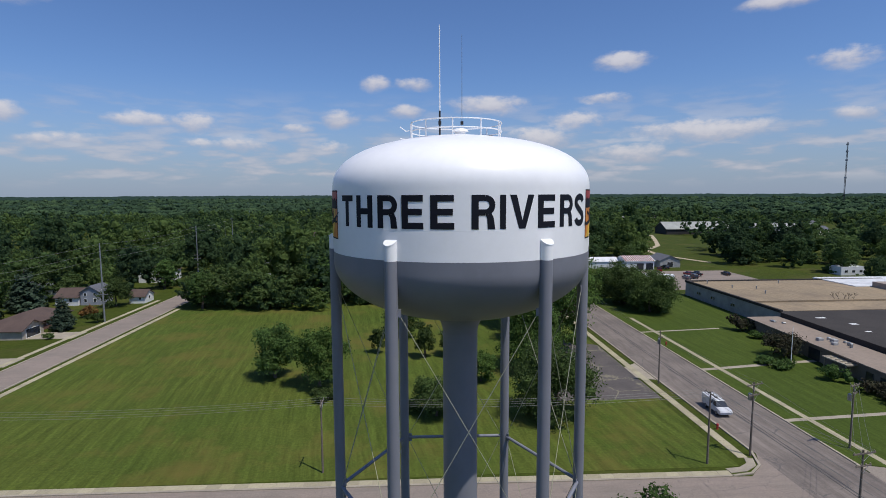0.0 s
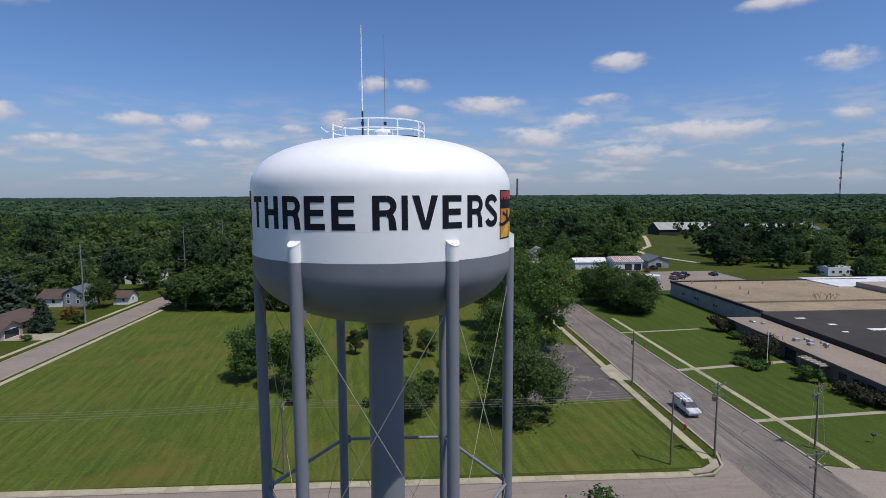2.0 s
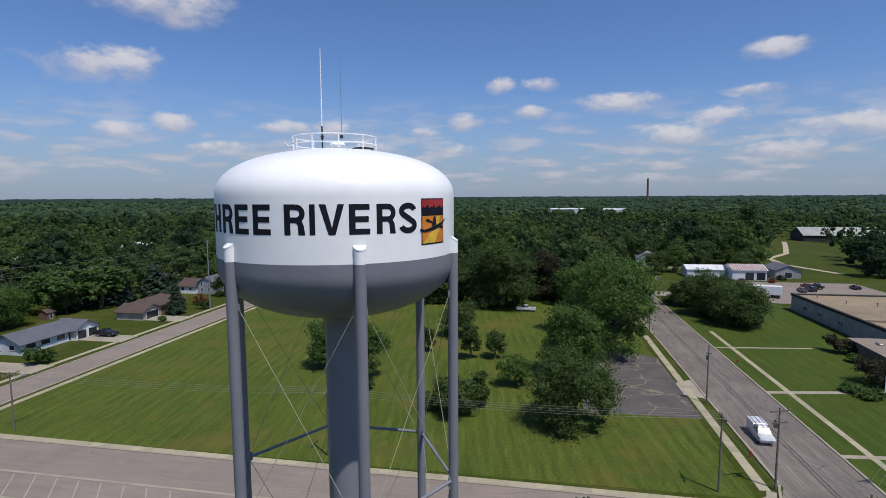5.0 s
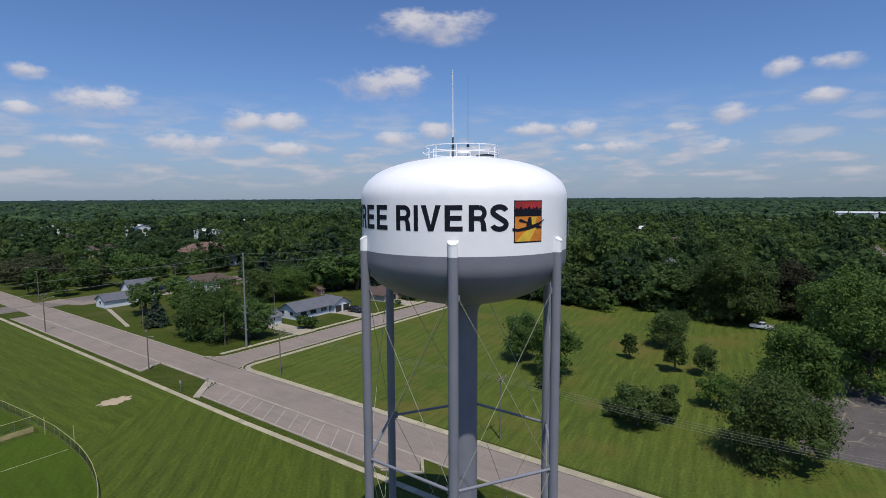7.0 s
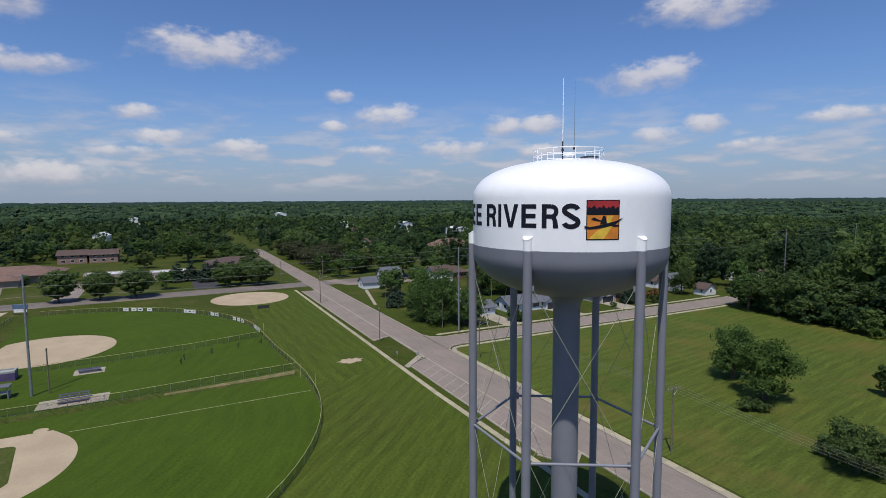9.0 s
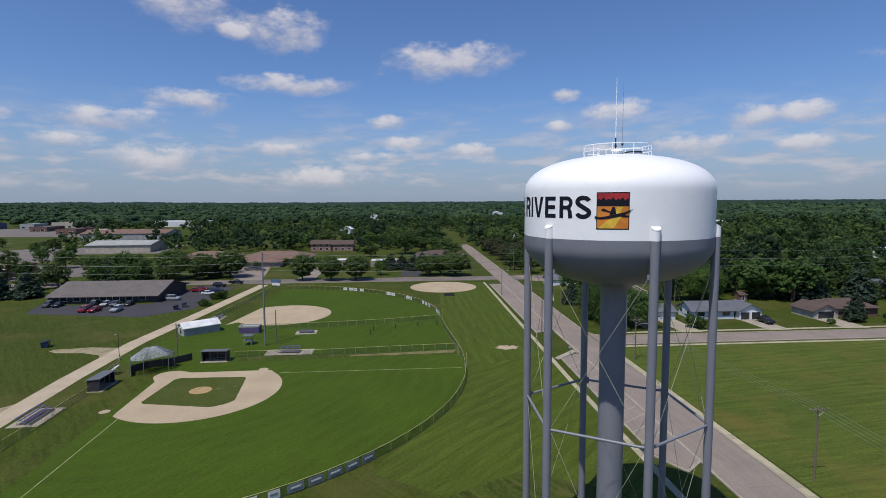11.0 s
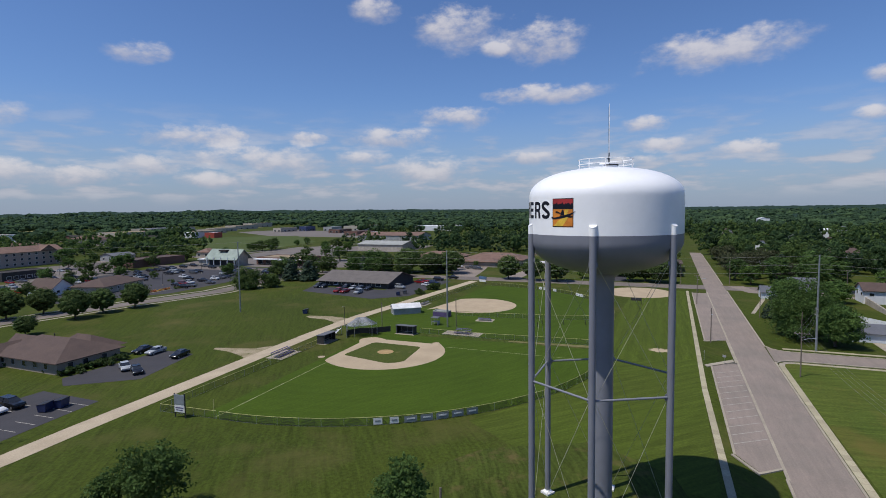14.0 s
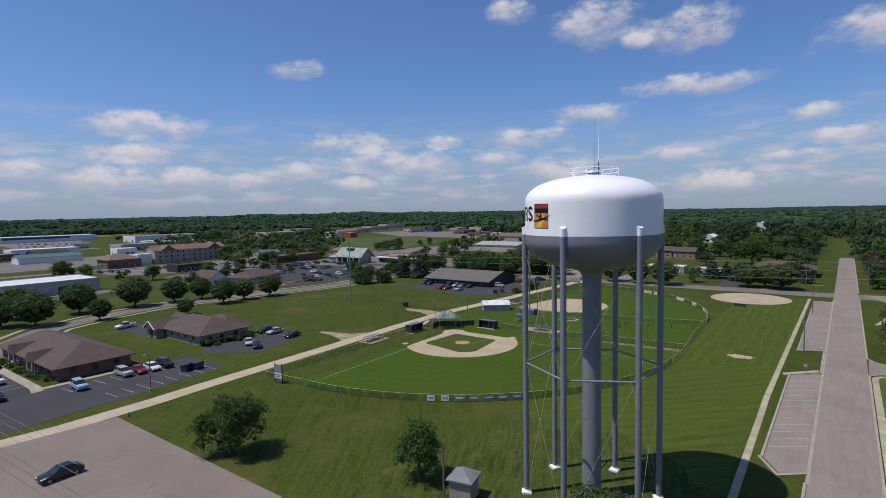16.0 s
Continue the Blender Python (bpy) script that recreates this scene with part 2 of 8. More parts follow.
AVENUE = material("grey_asphalt", (0.190, 0.161, 0.140), 0.9, cracks=((0.11, 0.10, 0.095), 0.16, 0.12), second=(0.143, 0.122, 0.109), streak=(90, 0.26), scale=0.10, fine=4.0, amount=0.14, bump=0.1, bump_scale=40, gloss=0.25, spots=((0.10, 0.092, 0.09), 0.5, 0.64, 0.72))
LOTWORN = material("worn_lot_asphalt", (0.218, 0.176, 0.148), 0.9, second=(0.186, 0.150, 0.128), scale=0.1, fine=5.0, amount=0.12, bump=0.1, bump_scale=40, gloss=0.25, cracks=((0.15, 0.125, 0.105), 0.08, 0.07))
GREYLOT = material("worn_grey_asphalt", (0.175, 0.152, 0.138), 0.9, second=(0.135, 0.12, 0.11), scale=0.05, fine=2.0, amount=0.18, gloss=0.25)
TARMAC = material("dark_asphalt", (0.056, 0.054, 0.060), 0.9, second=(0.046, 0.045, 0.051), scale=0.15, fine=5.0, amount=0.15, bump=0.1, gloss=0.25)
OLDLOT = material("cracked_dark_asphalt", (0.112, 0.098, 0.092), 0.92, second=(0.086, 0.077, 0.074), scale=0.3, fine=3.0, amount=0.2, bump=0.15, gloss=0.25, spots=((0.13, 0.115, 0.09), 0.5, 0.60, 0.72), cracks=((0.22, 0.20, 0.14), 0.17, 0.16))
CONCRETE = material("pale_concrete", (0.36, 0.315, 0.245), 0.9, second=(0.28, 0.245, 0.195), scale=0.4, fine=6.0, amount=0.14, bump=0.08, gloss=0.3)
DIRT = material("infield_dirt", (0.42, 0.335, 0.23), 0.95, second=(0.36, 0.285, 0.195), scale=0.22, fine=4.0, amount=0.10, bump=0.1, gloss=0.15)
MOUND = material("orange_clay", (0.42, 0.29, 0.145), 0.95, scale=0.8, fine=5.0, amount=0.12, gloss=0.15)
GRAVEL = material("packed_gravel", (0.44, 0.365, 0.265), 0.95, second=(0.37, 0.305, 0.22), scale=0.25, fine=5.0, amount=0.16, bump=0.15, gloss=0.15)
CHALK = material("field_chalk", (0.36, 0.36, 0.20), 0.9, second=(0.20, 0.23, 0.08), scale=0.8, fine=6.0, amount=0.2, gloss=0.2)
PAINTLINE = material("road_paint", (0.38, 0.355, 0.315), 0.8, scale=1.5, fine=8.0, amount=0.2)
WHITE = material("white_tank_paint", (0.91, 0.91, 0.91), 0.32, second=(0.88, 0.88, 0.89), scale=0.25, fine=1.5, amount=0.025, gloss=0.5, bump=0.12, bump_scale=0.9)
GREY = material("blue_grey_tank_paint", (0.208, 0.214, 0.246), 0.45, second=(0.182, 0.188, 0.220), scale=0.5, fine=2.0, amount=0.06, gloss=0.5)
NAVY = material("navy_lettering_paint", (0.007, 0.008, 0.016), 0.65, scale=1.0, amount=0.1, gloss=0.25)
RED = material("deep_red_paint", (0.42, 0.03, 0.03), 0.4, scale=1.0, amount=0.1)
ORANGE = material("orange_paint", (0.72, 0.24, 0.03), 0.4, scale=1.0, amount=0.1)
YELLOW = material("yellow_paint", (0.85, 0.55, 0.06), 0.4, scale=1.0, amount=0.1)
STEEL = material("galvanised_steel", (0.34, 0.36, 0.38), 0.45, 0.6, scale=1.0, amount=0.12)
RODMAT = material("tie_rod_paint", (0.40, 0.39, 0.24), 0.5, scale=0.6, second=(0.30, 0.30, 0.26), amount=0.15)
BLACK = material("black_metal", (0.02, 0.02, 0.022), 0.5, scale=2.0, amount=0.2)
POLEWOOD = material("weathered_pole_wood", (0.17, 0.14, 0.115), 0.9, second=(0.12, 0.10, 0.085), scale=2.0, fine=9.0, amount=0.25)
WIRE = material("cable", (0.19, 0.19, 0.18), 0.5, scale=2.0, amount=0.1)
BARK = material("bark", (0.11, 0.085, 0.065), 0.95, scale=3.0, fine=10.0, amount=0.3, bump=0.3)
LEAF = material("leaves", (0.090, 0.152, 0.040), 0.75, second=(0.064, 0.116, 0.033), scale=0.35, fine=2.0, amount=0.25, island=0.22, piece=0.22, gloss=0.15, through_light=0.4)
LEAFBRIGHT = material("bright_leaves", (0.112, 0.186, 0.044), 0.75, second=(0.082, 0.144, 0.035), scale=0.35, fine=2.0, amount=0.25, island=0.22, piece=0.18, gloss=0.15, through_light=0.42)
LEAFDARK = material("dark_leaves", (0.066, 0.100, 0.030), 0.75, second=(0.072, 0.114, 0.033), scale=0.4, fine=2.0, amount=0.25, island=0.22, piece=0.2, gloss=0.15, through_light=0.36)
LEAFBROWN = material("bronze_green_leaves", (0.074, 0.080, 0.040), 0.75, second=(0.062, 0.074, 0.036), scale=0.4, fine=2.0, amount=0.25, island=0.22, piece=0.25, gloss=0.15, through_light=0.35)
LEAFORANGE = material("orange_brown_leaves", (0.20, 0.10, 0.03), 0.75, second=(0.13, 0.08, 0.03), scale=0.4, fine=2.0, amount=0.25, island=0.35, gloss=0.15, through_light=0.25)
LEAFPURPLE = material("purple_brown_leaves", (0.052, 0.044, 0.028), 0.75, second=(0.040, 0.046, 0.022), scale=0.4, fine=2.0, amount=0.25, island=0.35, gloss=0.15, through_light=0.25)
MEADOW = material("meadow_grass", (0.072, 0.094, 0.030), 0.95, second=(0.058, 0.080, 0.024), scale=0.02, fine=0.4, amount=0.2, gloss=0.1)
TANFIELD = material("dry_farm_field", (0.21, 0.185, 0.085), 0.95, second=(0.15, 0.155, 0.07), scale=0.008, fine=0.2, amount=0.2, gloss=0.1)
FLOWERS = material("yellow_and_red_flowers", (0.42, 0.30, 0.03), 0.8, second=(0.30, 0.06, 0.03), scale=0.8, fine=4.0, amount=0.4, island=0.4)
NEEDLES = material("blue_green_needles", (0.042, 0.068, 0.042), 0.8, scale=0.6, fine=3.0, amount=0.25, island=0.35, piece=0.2, gloss=0.2, through_light=0.1)
# bluer, duller greens than the near woods: distance haze put into the colour
FARLEAF = material("haze_tinted_treetops", (0.042, 0.072, 0.038), 0.95, second=(0.033, 0.059, 0.034), tones=((0.030, 0.052, 0.031), (0.054, 0.088, 0.042)), scale=0.01, fine=0.35, amount=0.4, island=0.15, gloss=0.0, bump=1.0, bump_scale=0.4, depth=2.5)
WOODS = material("far_woods", (0.070, 0.118, 0.043), 0.85, second=(0.058, 0.103, 0.040), tones=((0.042, 0.074, 0.036), (0.112, 0.168, 0.050)), scale=0.11, fine=0.5, amount=0.25, island=0.16, gloss=0.1, through_light=0.5)
SHINGLE = material("brown_grey_shingles", (0.135, 0.118, 0.108), 0.9, second=(0.105, 0.092, 0.086), scale=0.4, fine=5.0, amount=0.18)
# blue-green tint paints the haze over the horizon cover
CANOPY = material("haze_tinted_canopy", (0.034, 0.058, 0.046), 0.95, second=(0.024, 0.044, 0.036), scale=0.012, fine=0.12, amount=0.45, bump=1.0, bump_scale=0.1, gloss=0.0, depth=6.0)
GLASS = material("window_glass", (0.03, 0.035, 0.045), 0.08, scale=1.0, amount=0.1, gloss=0.6)
WHITEWALL = material("white_siding", (0.72, 0.73, 0.74), 0.6, second=(0.66, 0.67, 0.69), scale=0.5, fine=4.0, amount=0.05)
SLATEWALL = material("slate_blue_siding", (0.30, 0.32, 0.37), 0.6, second=(0.26, 0.28, 0.33), scale=0.5, fine=4.0, amount=0.06)
BLUEWALL = material("pale_blue_siding", (0.62, 0.66, 0.71), 0.6, scale=0.5, fine=4.0, amount=0.06, second=(0.57, 0.61, 0.67))
TANWALL = material("tan_siding", (0.46, 0.41, 0.34), 0.7, scale=0.5, fine=4.0, amount=0.08)
BRICKWALL = material("dark_red_brickwork", (0.16, 0.085, 0.065), 0.85, second=(0.13, 0.07, 0.055), scale=1.0, fine=14.0, amount=0.2)
PALEBRICK = material("pale_brickwork", (0.33, 0.275, 0.23), 0.85, second=(0.28, 0.235, 0.20), scale=0.6, fine=10.0, amount=0.15)
BROWNROOF = material("brown_shingles", (0.094, 0.063, 0.052), 0.9, second=(0.074, 0.050, 0.043), scale=0.4, fine=7.0, amount=0.2, bump=0.2)
GREYROOF = material("grey_shingles", (0.115, 0.120, 0.140), 0.9, second=(0.095, 0.100, 0.118), scale=0.4, fine=7.0, amount=0.18, bump=0.2)
DARKROOF = material("charcoal_roof", (0.058, 0.052, 0.049), 0.95, second=(0.046, 0.042, 0.040), scale=0.12, fine=3.0, amount=0.2, gloss=0.15)
TANROOF = material("tan_flat_roof", (0.30, 0.232, 0.152), 0.95, second=(0.24, 0.19, 0.13), scale=0.07, fine=1.2, amount=0.18, gloss=0.2, spots=((0.19, 0.15, 0.11), 0.09, 0.54, 0.72), streak=(90, 0.12))
GREENROOF = material("pale_green_metal_roof", (0.25, 0.31, 0.265), 0.5, scale=0.3, fine=2.0, amount=0.08)
METALROOF = material("white_metal_roof", (0.76, 0.76, 0.76), 0.45, scale=0.4, fine=2.0, amount=0.05)
TERRACOTTA = material("terracotta_roof", (0.185, 0.112, 0.085), 0.85, scale=0.3, fine=4.0, amount=0.15)
GREYWALL = material("grey_metal_wall", (0.36, 0.36, 0.36), 0.6, scale=0.4, fine=3.0, amount=0.08)
PURPLE = material("purple_board", (0.10, 0.07, 0.17), 0.6, scale=0.8, amount=0.15)
DARKBOARD = material("dark_stained_board", (0.035, 0.033, 0.035), 0.7, scale=0.8, amount=0.2)
MESHWIRE = material("chain_link_wire", (0.05, 0.055, 0.048), 0.5, 0.3, scale=1.0, amount=0.2)
FENCECAP = material("yellow_fence_cap", (0.46, 0.44, 0.19), 0.6, scale=0.7, amount=0.15)
BANNER = material("grey_banner_vinyl", (0.22, 0.25, 0.27), 0.5, scale=0.6, amount=0.2)
WHITEBOARD = material("white_banner_vinyl", (0.78, 0.78, 0.76), 0.5, scale=0.6, amount=0.08)
NETTING = material("backstop_netting", (0.30, 0.315, 0.34), 0.5, scale=0.5, fine=3.0, amount=0.4)
RUBBER = material("tyre_rubber", (0.02, 0.02, 0.02), 0.8, scale=4.0, amount=0.2)

# ---- building helpers ----


class Form:
    """Collects vertices and faces, in metres."""
    def __init__(self):
        self.v, self.f = [], []

    def add(self, verts, faces):
        k = len(self.v)
        self.v += [tuple(p) for p in verts]
        self.f += [tuple(i + k for i in face) for face in faces]
        return self

    def box(self, x0, y0, z0, x1, y1, z1):
        return self.add([(x0, y0, z0), (x1, y0, z0), (x1, y1, z0), (x0, y1, z0), (x0, y0, z1), (x1, y0, z1), (x1, y1, z1), (x0, y1, z1)],
                        [(3, 2, 1, 0), (4, 5, 6, 7), (0, 1, 5, 4), (1, 2, 6, 5), (2, 3, 7, 6), (3, 0, 4, 7)])

    def block(self, x, y, z, sx, sy, sz, turn=0.0, bevel=0.0):
        """A box on its base at (x, y, z), turned about z, with its upper edges drawn in by bevel."""
        c, s = math.cos(radians(turn)), math.sin(radians(turn))
        rings = [(0, 0), (0, sz - bevel), (bevel, sz)] if bevel else [(0, 0), (0, sz)]
        verts = []
        for inset, h in rings:
            for a, b in ((-1, -1), (1, -1), (1, 1), (-1, 1)):
                px, py = a * (sx / 2 - inset), b * (sy / 2 - inset)
                verts.append((x + px * c - py * s, y + px * s + py * c, z + h))
        faces = [(3, 2, 1, 0)]
        for r in range(len(rings) - 1):
            faces += [(4 * r + i, 4 * r + (i + 1) % 4, 4 * r + 4 + (i + 1) % 4, 4 * r + 4 + i) for i in range(4)]
        k = 4 * (len(rings) - 1)
        return self.add(verts, faces + [(k, k + 1, k + 2, k + 3)])

    def tube(self, a, b, r, sides=8, r2=None, caps=True):
        a, b = Vector(a), Vector(b)
        way = (b - a).normalized()
        u = way.orthogonal().normalized()
        v = way.cross(u)
        r2 = r if r2 is None else r2
        ring = [(math.cos(2 * math.pi * i / sides), math.sin(2 * math.pi * i / sides)) for i in range(sides)]
        verts = [a + (u * c + v * s) * r for c, s in ring] + [b + (u * c + v * s) * r2 for c, s in ring]
        faces = [(i, (i + 1) % sides, sides + (i + 1) % sides, sides + i) for i in range(sides)]
        if caps:
            faces += [tuple(reversed(range(sides))), tuple(range(sides, 2 * sides))]
        return self.add(verts, faces)

    def pipe(self, points, r, sides=6):
        """One bent tube through the points."""
        pts = [Vector(p) for p in points]
        verts, faces, n = [], [], len(pts)
        for i, p in enumerate(pts):
            way = (pts[min(i + 1, n - 1)] - pts[max(i - 1, 0)]).normalized()
            u = way.cross(Vector((0, 0, 1)))
            u = u.normalized() if u.length > 1e-4 else Vector((1, 0, 0))
            v = way.cross(u)
            verts += [p + (u * math.cos(2 * math.pi * k / sides) + v * math.sin(2 * math.pi * k / sides)) * r for k in range(sides)]
        for i in range(n - 1):
            faces += [(sides * i + k, sides * i + (k + 1) % sides, sides * (i + 1) + (k + 1) % sides, sides * (i + 1) + k) for k in range(sides)]
        return self.add(verts, faces + [tuple(reversed(range(sides))), tuple(range(sides * (n - 1), sides * n))])

    def lathe(self, profile, x=0.0, y=0.0, sides=64, close=True):
        """profile: (radius, height) from below upwards."""
        verts = [(x + r * math.cos(2 * math.pi * i / sides), y + r * math.sin(2 * math.pi * i / sides), z) for r, z in profile for i in range(sides)]
        faces = [(k * sides + i, k * sides + (i + 1) % sides, (k + 1) * sides + (i + 1) % sides, (k + 1) * sides + i) for k in range(len(profile) - 1) for i in range(sides)]
        if close:
            faces += [tuple(reversed(range(sides))), tuple(range((len(profile) - 1) * sides, len(profile) * sides))]
        return self.add(verts, faces)

    def slab(self, outline, z0, z1):
        n = len(outline)
        verts = [(x, y, z0) for x, y in outline] + [(x, y, z1) for x, y in outline]
        return self.add(verts, [tuple(reversed(range(n))), tuple(range(n, 2 * n))] + [(i, (i + 1) % n, n + (i + 1) % n, n + i) for i in range(n)])

    def band(self, line, left, right, z0, z1):
        """A long slab that follows a line in plan, from left to right of it."""
        pts = [Vector(p) for p in line]
        sides = []
        for i, p in enumerate(pts):
            d = (pts[min(i + 1, len(pts) - 1)] - pts[max(i - 1, 0)]).normalized()
            n = Vector((-d.y, d.x))
            sides.append((p + n * left, p - n * right))
        k = len(pts)
        verts = [(*a, z0) for a, b in sides] + [(*b, z0) for a, b in sides] + [(*a, z1) for a, b in sides] + [(*b, z1) for a, b in sides]
        faces = []
        for i in range(k - 1):
            faces += [(2 * k + i, 3 * k + i, 3 * k + i + 1, 2 * k + i + 1), (i, 2 * k + i, 2 * k + i + 1, i + 1), (k + i, k + i + 1, 3 * k + i + 1, 3 * k + i)]
        faces += [(0, k, 3 * k, 2 * k), (k - 1, 3 * k - 1, 4 * k - 1, 2 * k - 1)]
        return self.add(verts, faces)

    def mesh(self, name, smooth=False):
        me = bpy.data.meshes.new(name)
        me.from_pydata(self.v, [], self.f)
        bm = bmesh.new()
        bm.from_mesh(me)
        if len(self.f) < 20000:
            bmesh.ops.recalc_face_normals(bm, faces=bm.faces)
        for face in bm.faces:
            face.smooth = smooth
        if smooth:
            for edge in bm.edges:
                if len(edge.link_faces) == 2 and edge.calc_face_angle(0) > 0.7:
                    edge.smooth = False
        bm.to_mesh(me)
        bm.free()
        return me


def part(name, form, mat, parent=None, label="", smooth=False):
    """One mesh object, under a thing or a part where parent is given."""
    me = form.mesh(name, smooth) if isinstance(form, Form) else form
    if not me.materials:
        me.materials.append(mat)
    ob = new(name, me)
    if parent:
        ob.parent = parent
    return tagged(ob, label)


def shared(name, me, parent, m, mat=None):
    """Another object on a mesh that alike pieces share."""
    ob = new(name, me)
    ob.parent = parent
    ob.matrix_basis = m
    return ob


def thing(name, label, category, group="", x=0.0, y=0.0, z=0.0, turn=0.0):
    ob = new(name)
    ob.empty_display_size = 0.3
    ob.matrix_basis = pose(x, y, z, 0, 0, turn)
    return tagged(ob, label, category, group)


def setting(name, form, mat, label, smooth=False):
    return tagged(part(name, form, mat, None, label, smooth), kind="structure", category=name.split("_")[0])


# ---- ground and streets ----
SLOPE = -0.011


def sa(x, v):
    """A point beside the street with the angled parking, v metres across."""
    return (x, v + SLOPE * x)


def rect(x0, y0, x1, y1):
    return [(x0, y0), (x1, y0), (x1, y1), (x0, y1)]


def disc(x, y, r, n=48, a0=0.0, a1=360.0):
    return [(x + r * math.cos(radians(a0 + (a1 - a0) * i / n)), y + r * math.sin(radians(a0 + (a1 - a0) * i / n))) for i in range(n)]


ground_form = Form()
ring = [(4900 * math.cos(2 * math.pi * i / 96), 4900 * math.sin(2 * math.pi * i / 96), 0.0) for i in range(96)]
ground_form.add(ring, [tuple(range(96))])
ground = setting("ground", ground_form, GRASS, "uneven green grass ground with dry patches")

setting("lawn", Form().slab(rect(-66.0, 57.6, 38.0, 165), -0.2, 0.03), LAWN, "mown lawn with pale diagonal mowing stripes")
setting("verge", Form().slab([sa(-160, 41.6), sa(-160, 24.5), (-97, 23.3), (-48, 23.3), (-30, 17), (-17, 9), (-8, 22), sa(-6, 41.6)], -0.2, 0.012), STRIP, "striped grass verge beside the sidewalk")
setting("verge_far", Form().slab([sa(-160, 41.6), sa(-160, 24.7), (-97, 23.5), (-66, 23.5), (-57, 29), (-60, 36), sa(-64, 41.6)], -0.2, 0.016), STRIP2, "striped grass verge mown along the street")

road = setting("road_parking_street", Form().slab([sa(-340, 48.9), sa(70, 48.9), sa(70, 55.75), sa(-340, 55.75)], -0.2, 0.035), STREET, "worn pinkish asphalt side street")
setting("road_west", Form().slab([(-78.5, 56.9), (-66.6, 56.6), (-67.8, 58.6), (-68.3, 61), (-68.3, 320), (-75.5, 320), (-75.5, 61), (-76.2, 58.6)], -0.2, 0.031), STREET, "pinkish asphalt residential street")
setting("road_avenue", Form().slab([(41.8, -60), (51.8, -60), (51.8, 560), (41.8, 560)], -0.2, 0.04), AVENUE, "wide grey asphalt avenue with patched seams")
setting("road_cross", Form().slab([(-176.5, -500), (-165.5, -500), (-166, 48), (-167, 400), (-178, 400)], -0.2, 0.026), AVENUE, "asphalt cross street behind the ball fields")
bend = [(-172, -135), (-104, -128), (-70, -137), (-34, -143.5), (-13, -139), (4.5, -131), (19, -114), (34, -90)]
setting("road_bend", Form().band(bend, 4.2, 4.2, -0.2, 0.022), AVENUE, "curving asphalt access road")
setting("sidewalk_8", Form().band(bend, -6.2, 7.6, -0.2, 0.05).band(bend, 7.4, -6.2, -0.2, 0.05), CONCRETE, "pale concrete walks beside the curving road")
setting("junction_kerb_return", Form().slab([(38.0, 48.6), (41.9, 46.5), (41.9, 60.6), (40.4, 57.4), (38.0, 55.3)], -0.2, 0.0385), STREET, "asphalt apron at the street corner")

bays = Form()
bays.slab([sa(-60.5, 44.1), sa(-18.5, 44.1), sa(-14.5, 46.2), sa(-16.5, 49.0), sa(-62.5, 49.0)], -0.2, 0.030)
bays.slab([sa(-156, 44.1), sa(-80.5, 44.1), sa(-82.5, 49.0), sa(-156, 49.0)], -0.2, 0.030)
setting("parking_bay", bays, STREET, "angled parking bay of worn asphalt")
setting("gutter", Form().slab([sa(-160, 48.75), sa(-13.5, 48.75), sa(-13.5, 49.12), sa(-160, 49.12)], -0.2, 0.05), CONCRETE, "pale concrete gutter strip")

kerbs = Form()
kerbs.slab([sa(-66, 55.7), sa(36, 55.7), sa(36, 56.0), sa(-66, 56.0)], -0.2, 0.15)
kerbs.slab([sa(-330, 55.7), sa(-181, 55.7), sa(-181, 56.0), sa(-330, 56.0)], -0.2, 0.15)
kerbs.slab([sa(-164, 55.7), sa(-79, 55.7), sa(-79, 56.0), sa(-164, 56.0)], -0.2, 0.15)
kerbs.slab([sa(-13.5, 48.6), sa(37, 48.6), sa(37, 48.9), sa(-13.5, 48.9)], -0.2, 0.15)
kerbs.slab([sa(-60.5, 43.8), sa(-18.4, 43.8), sa(-18.4, 44.1), sa(-60.5, 44.1)], -0.2, 0.15)
kerbs.slab([sa(-18.4, 43.8), sa(-14.2, 46.1), sa(-16.3, 48.7), sa(-16.0, 48.9), sa(-13.6, 46.0), sa(-18.3, 43.5)], -0.2, 0.15)
kerbs.slab([sa(-60.5, 43.8), sa(-60.5, 44.1), sa(-62.6, 48.8), sa(-62.9, 48.8)], -0.2, 0.15)
kerbs.slab([sa(-80.5, 43.8), sa(-80.2, 43.8), sa(-82.2, 48.8), sa(-82.5, 48.8)], -0.2, 0.15)
kerbs.slab([sa(-82.5, 48.45), sa(-62.6, 48.45), sa(-62.6, 48.75), sa(-82.5, 48.75)], -0.2, 0.15)
kerbs.slab([sa(-156, 43.8), sa(-80.5, 43.8), sa(-80.5, 44.1), sa(-156, 44.1)], -0.2, 0.15)
kerbs.slab(rect(-75.8, 61, -75.5, 250), -0.2, 0.15).slab(rect(-68.3, 61, -68.0, 250), -0.2, 0.15)
kerbs.slab(rect(41.5, 61, 41.8, 330), -0.2, 0.15).slab(rect(51.8, 56, 52.1, 330), -0.2, 0.15)
kerbs.band([(-68.15, 61.2), (-67.8, 59.0), (-66.9, 57.6), (-65.6, 56.7)], 0.15, 0.15, -0.2, 0.15)
kerbs.band([(-75.65, 61.2), (-76.1, 59.2), (-77.2, 57.7), (-79.4, 56.9)], 0.15, 0.15, -0.2, 0.15)
kerbs.band([(35.8, 55.5), (38.4, 55.9), (40.4, 57.6), (41.65, 61.2)], 0.15, 0.15, -0.2, 0.15)
setting("kerb", kerbs, CONCRETE, "pale concrete kerb")

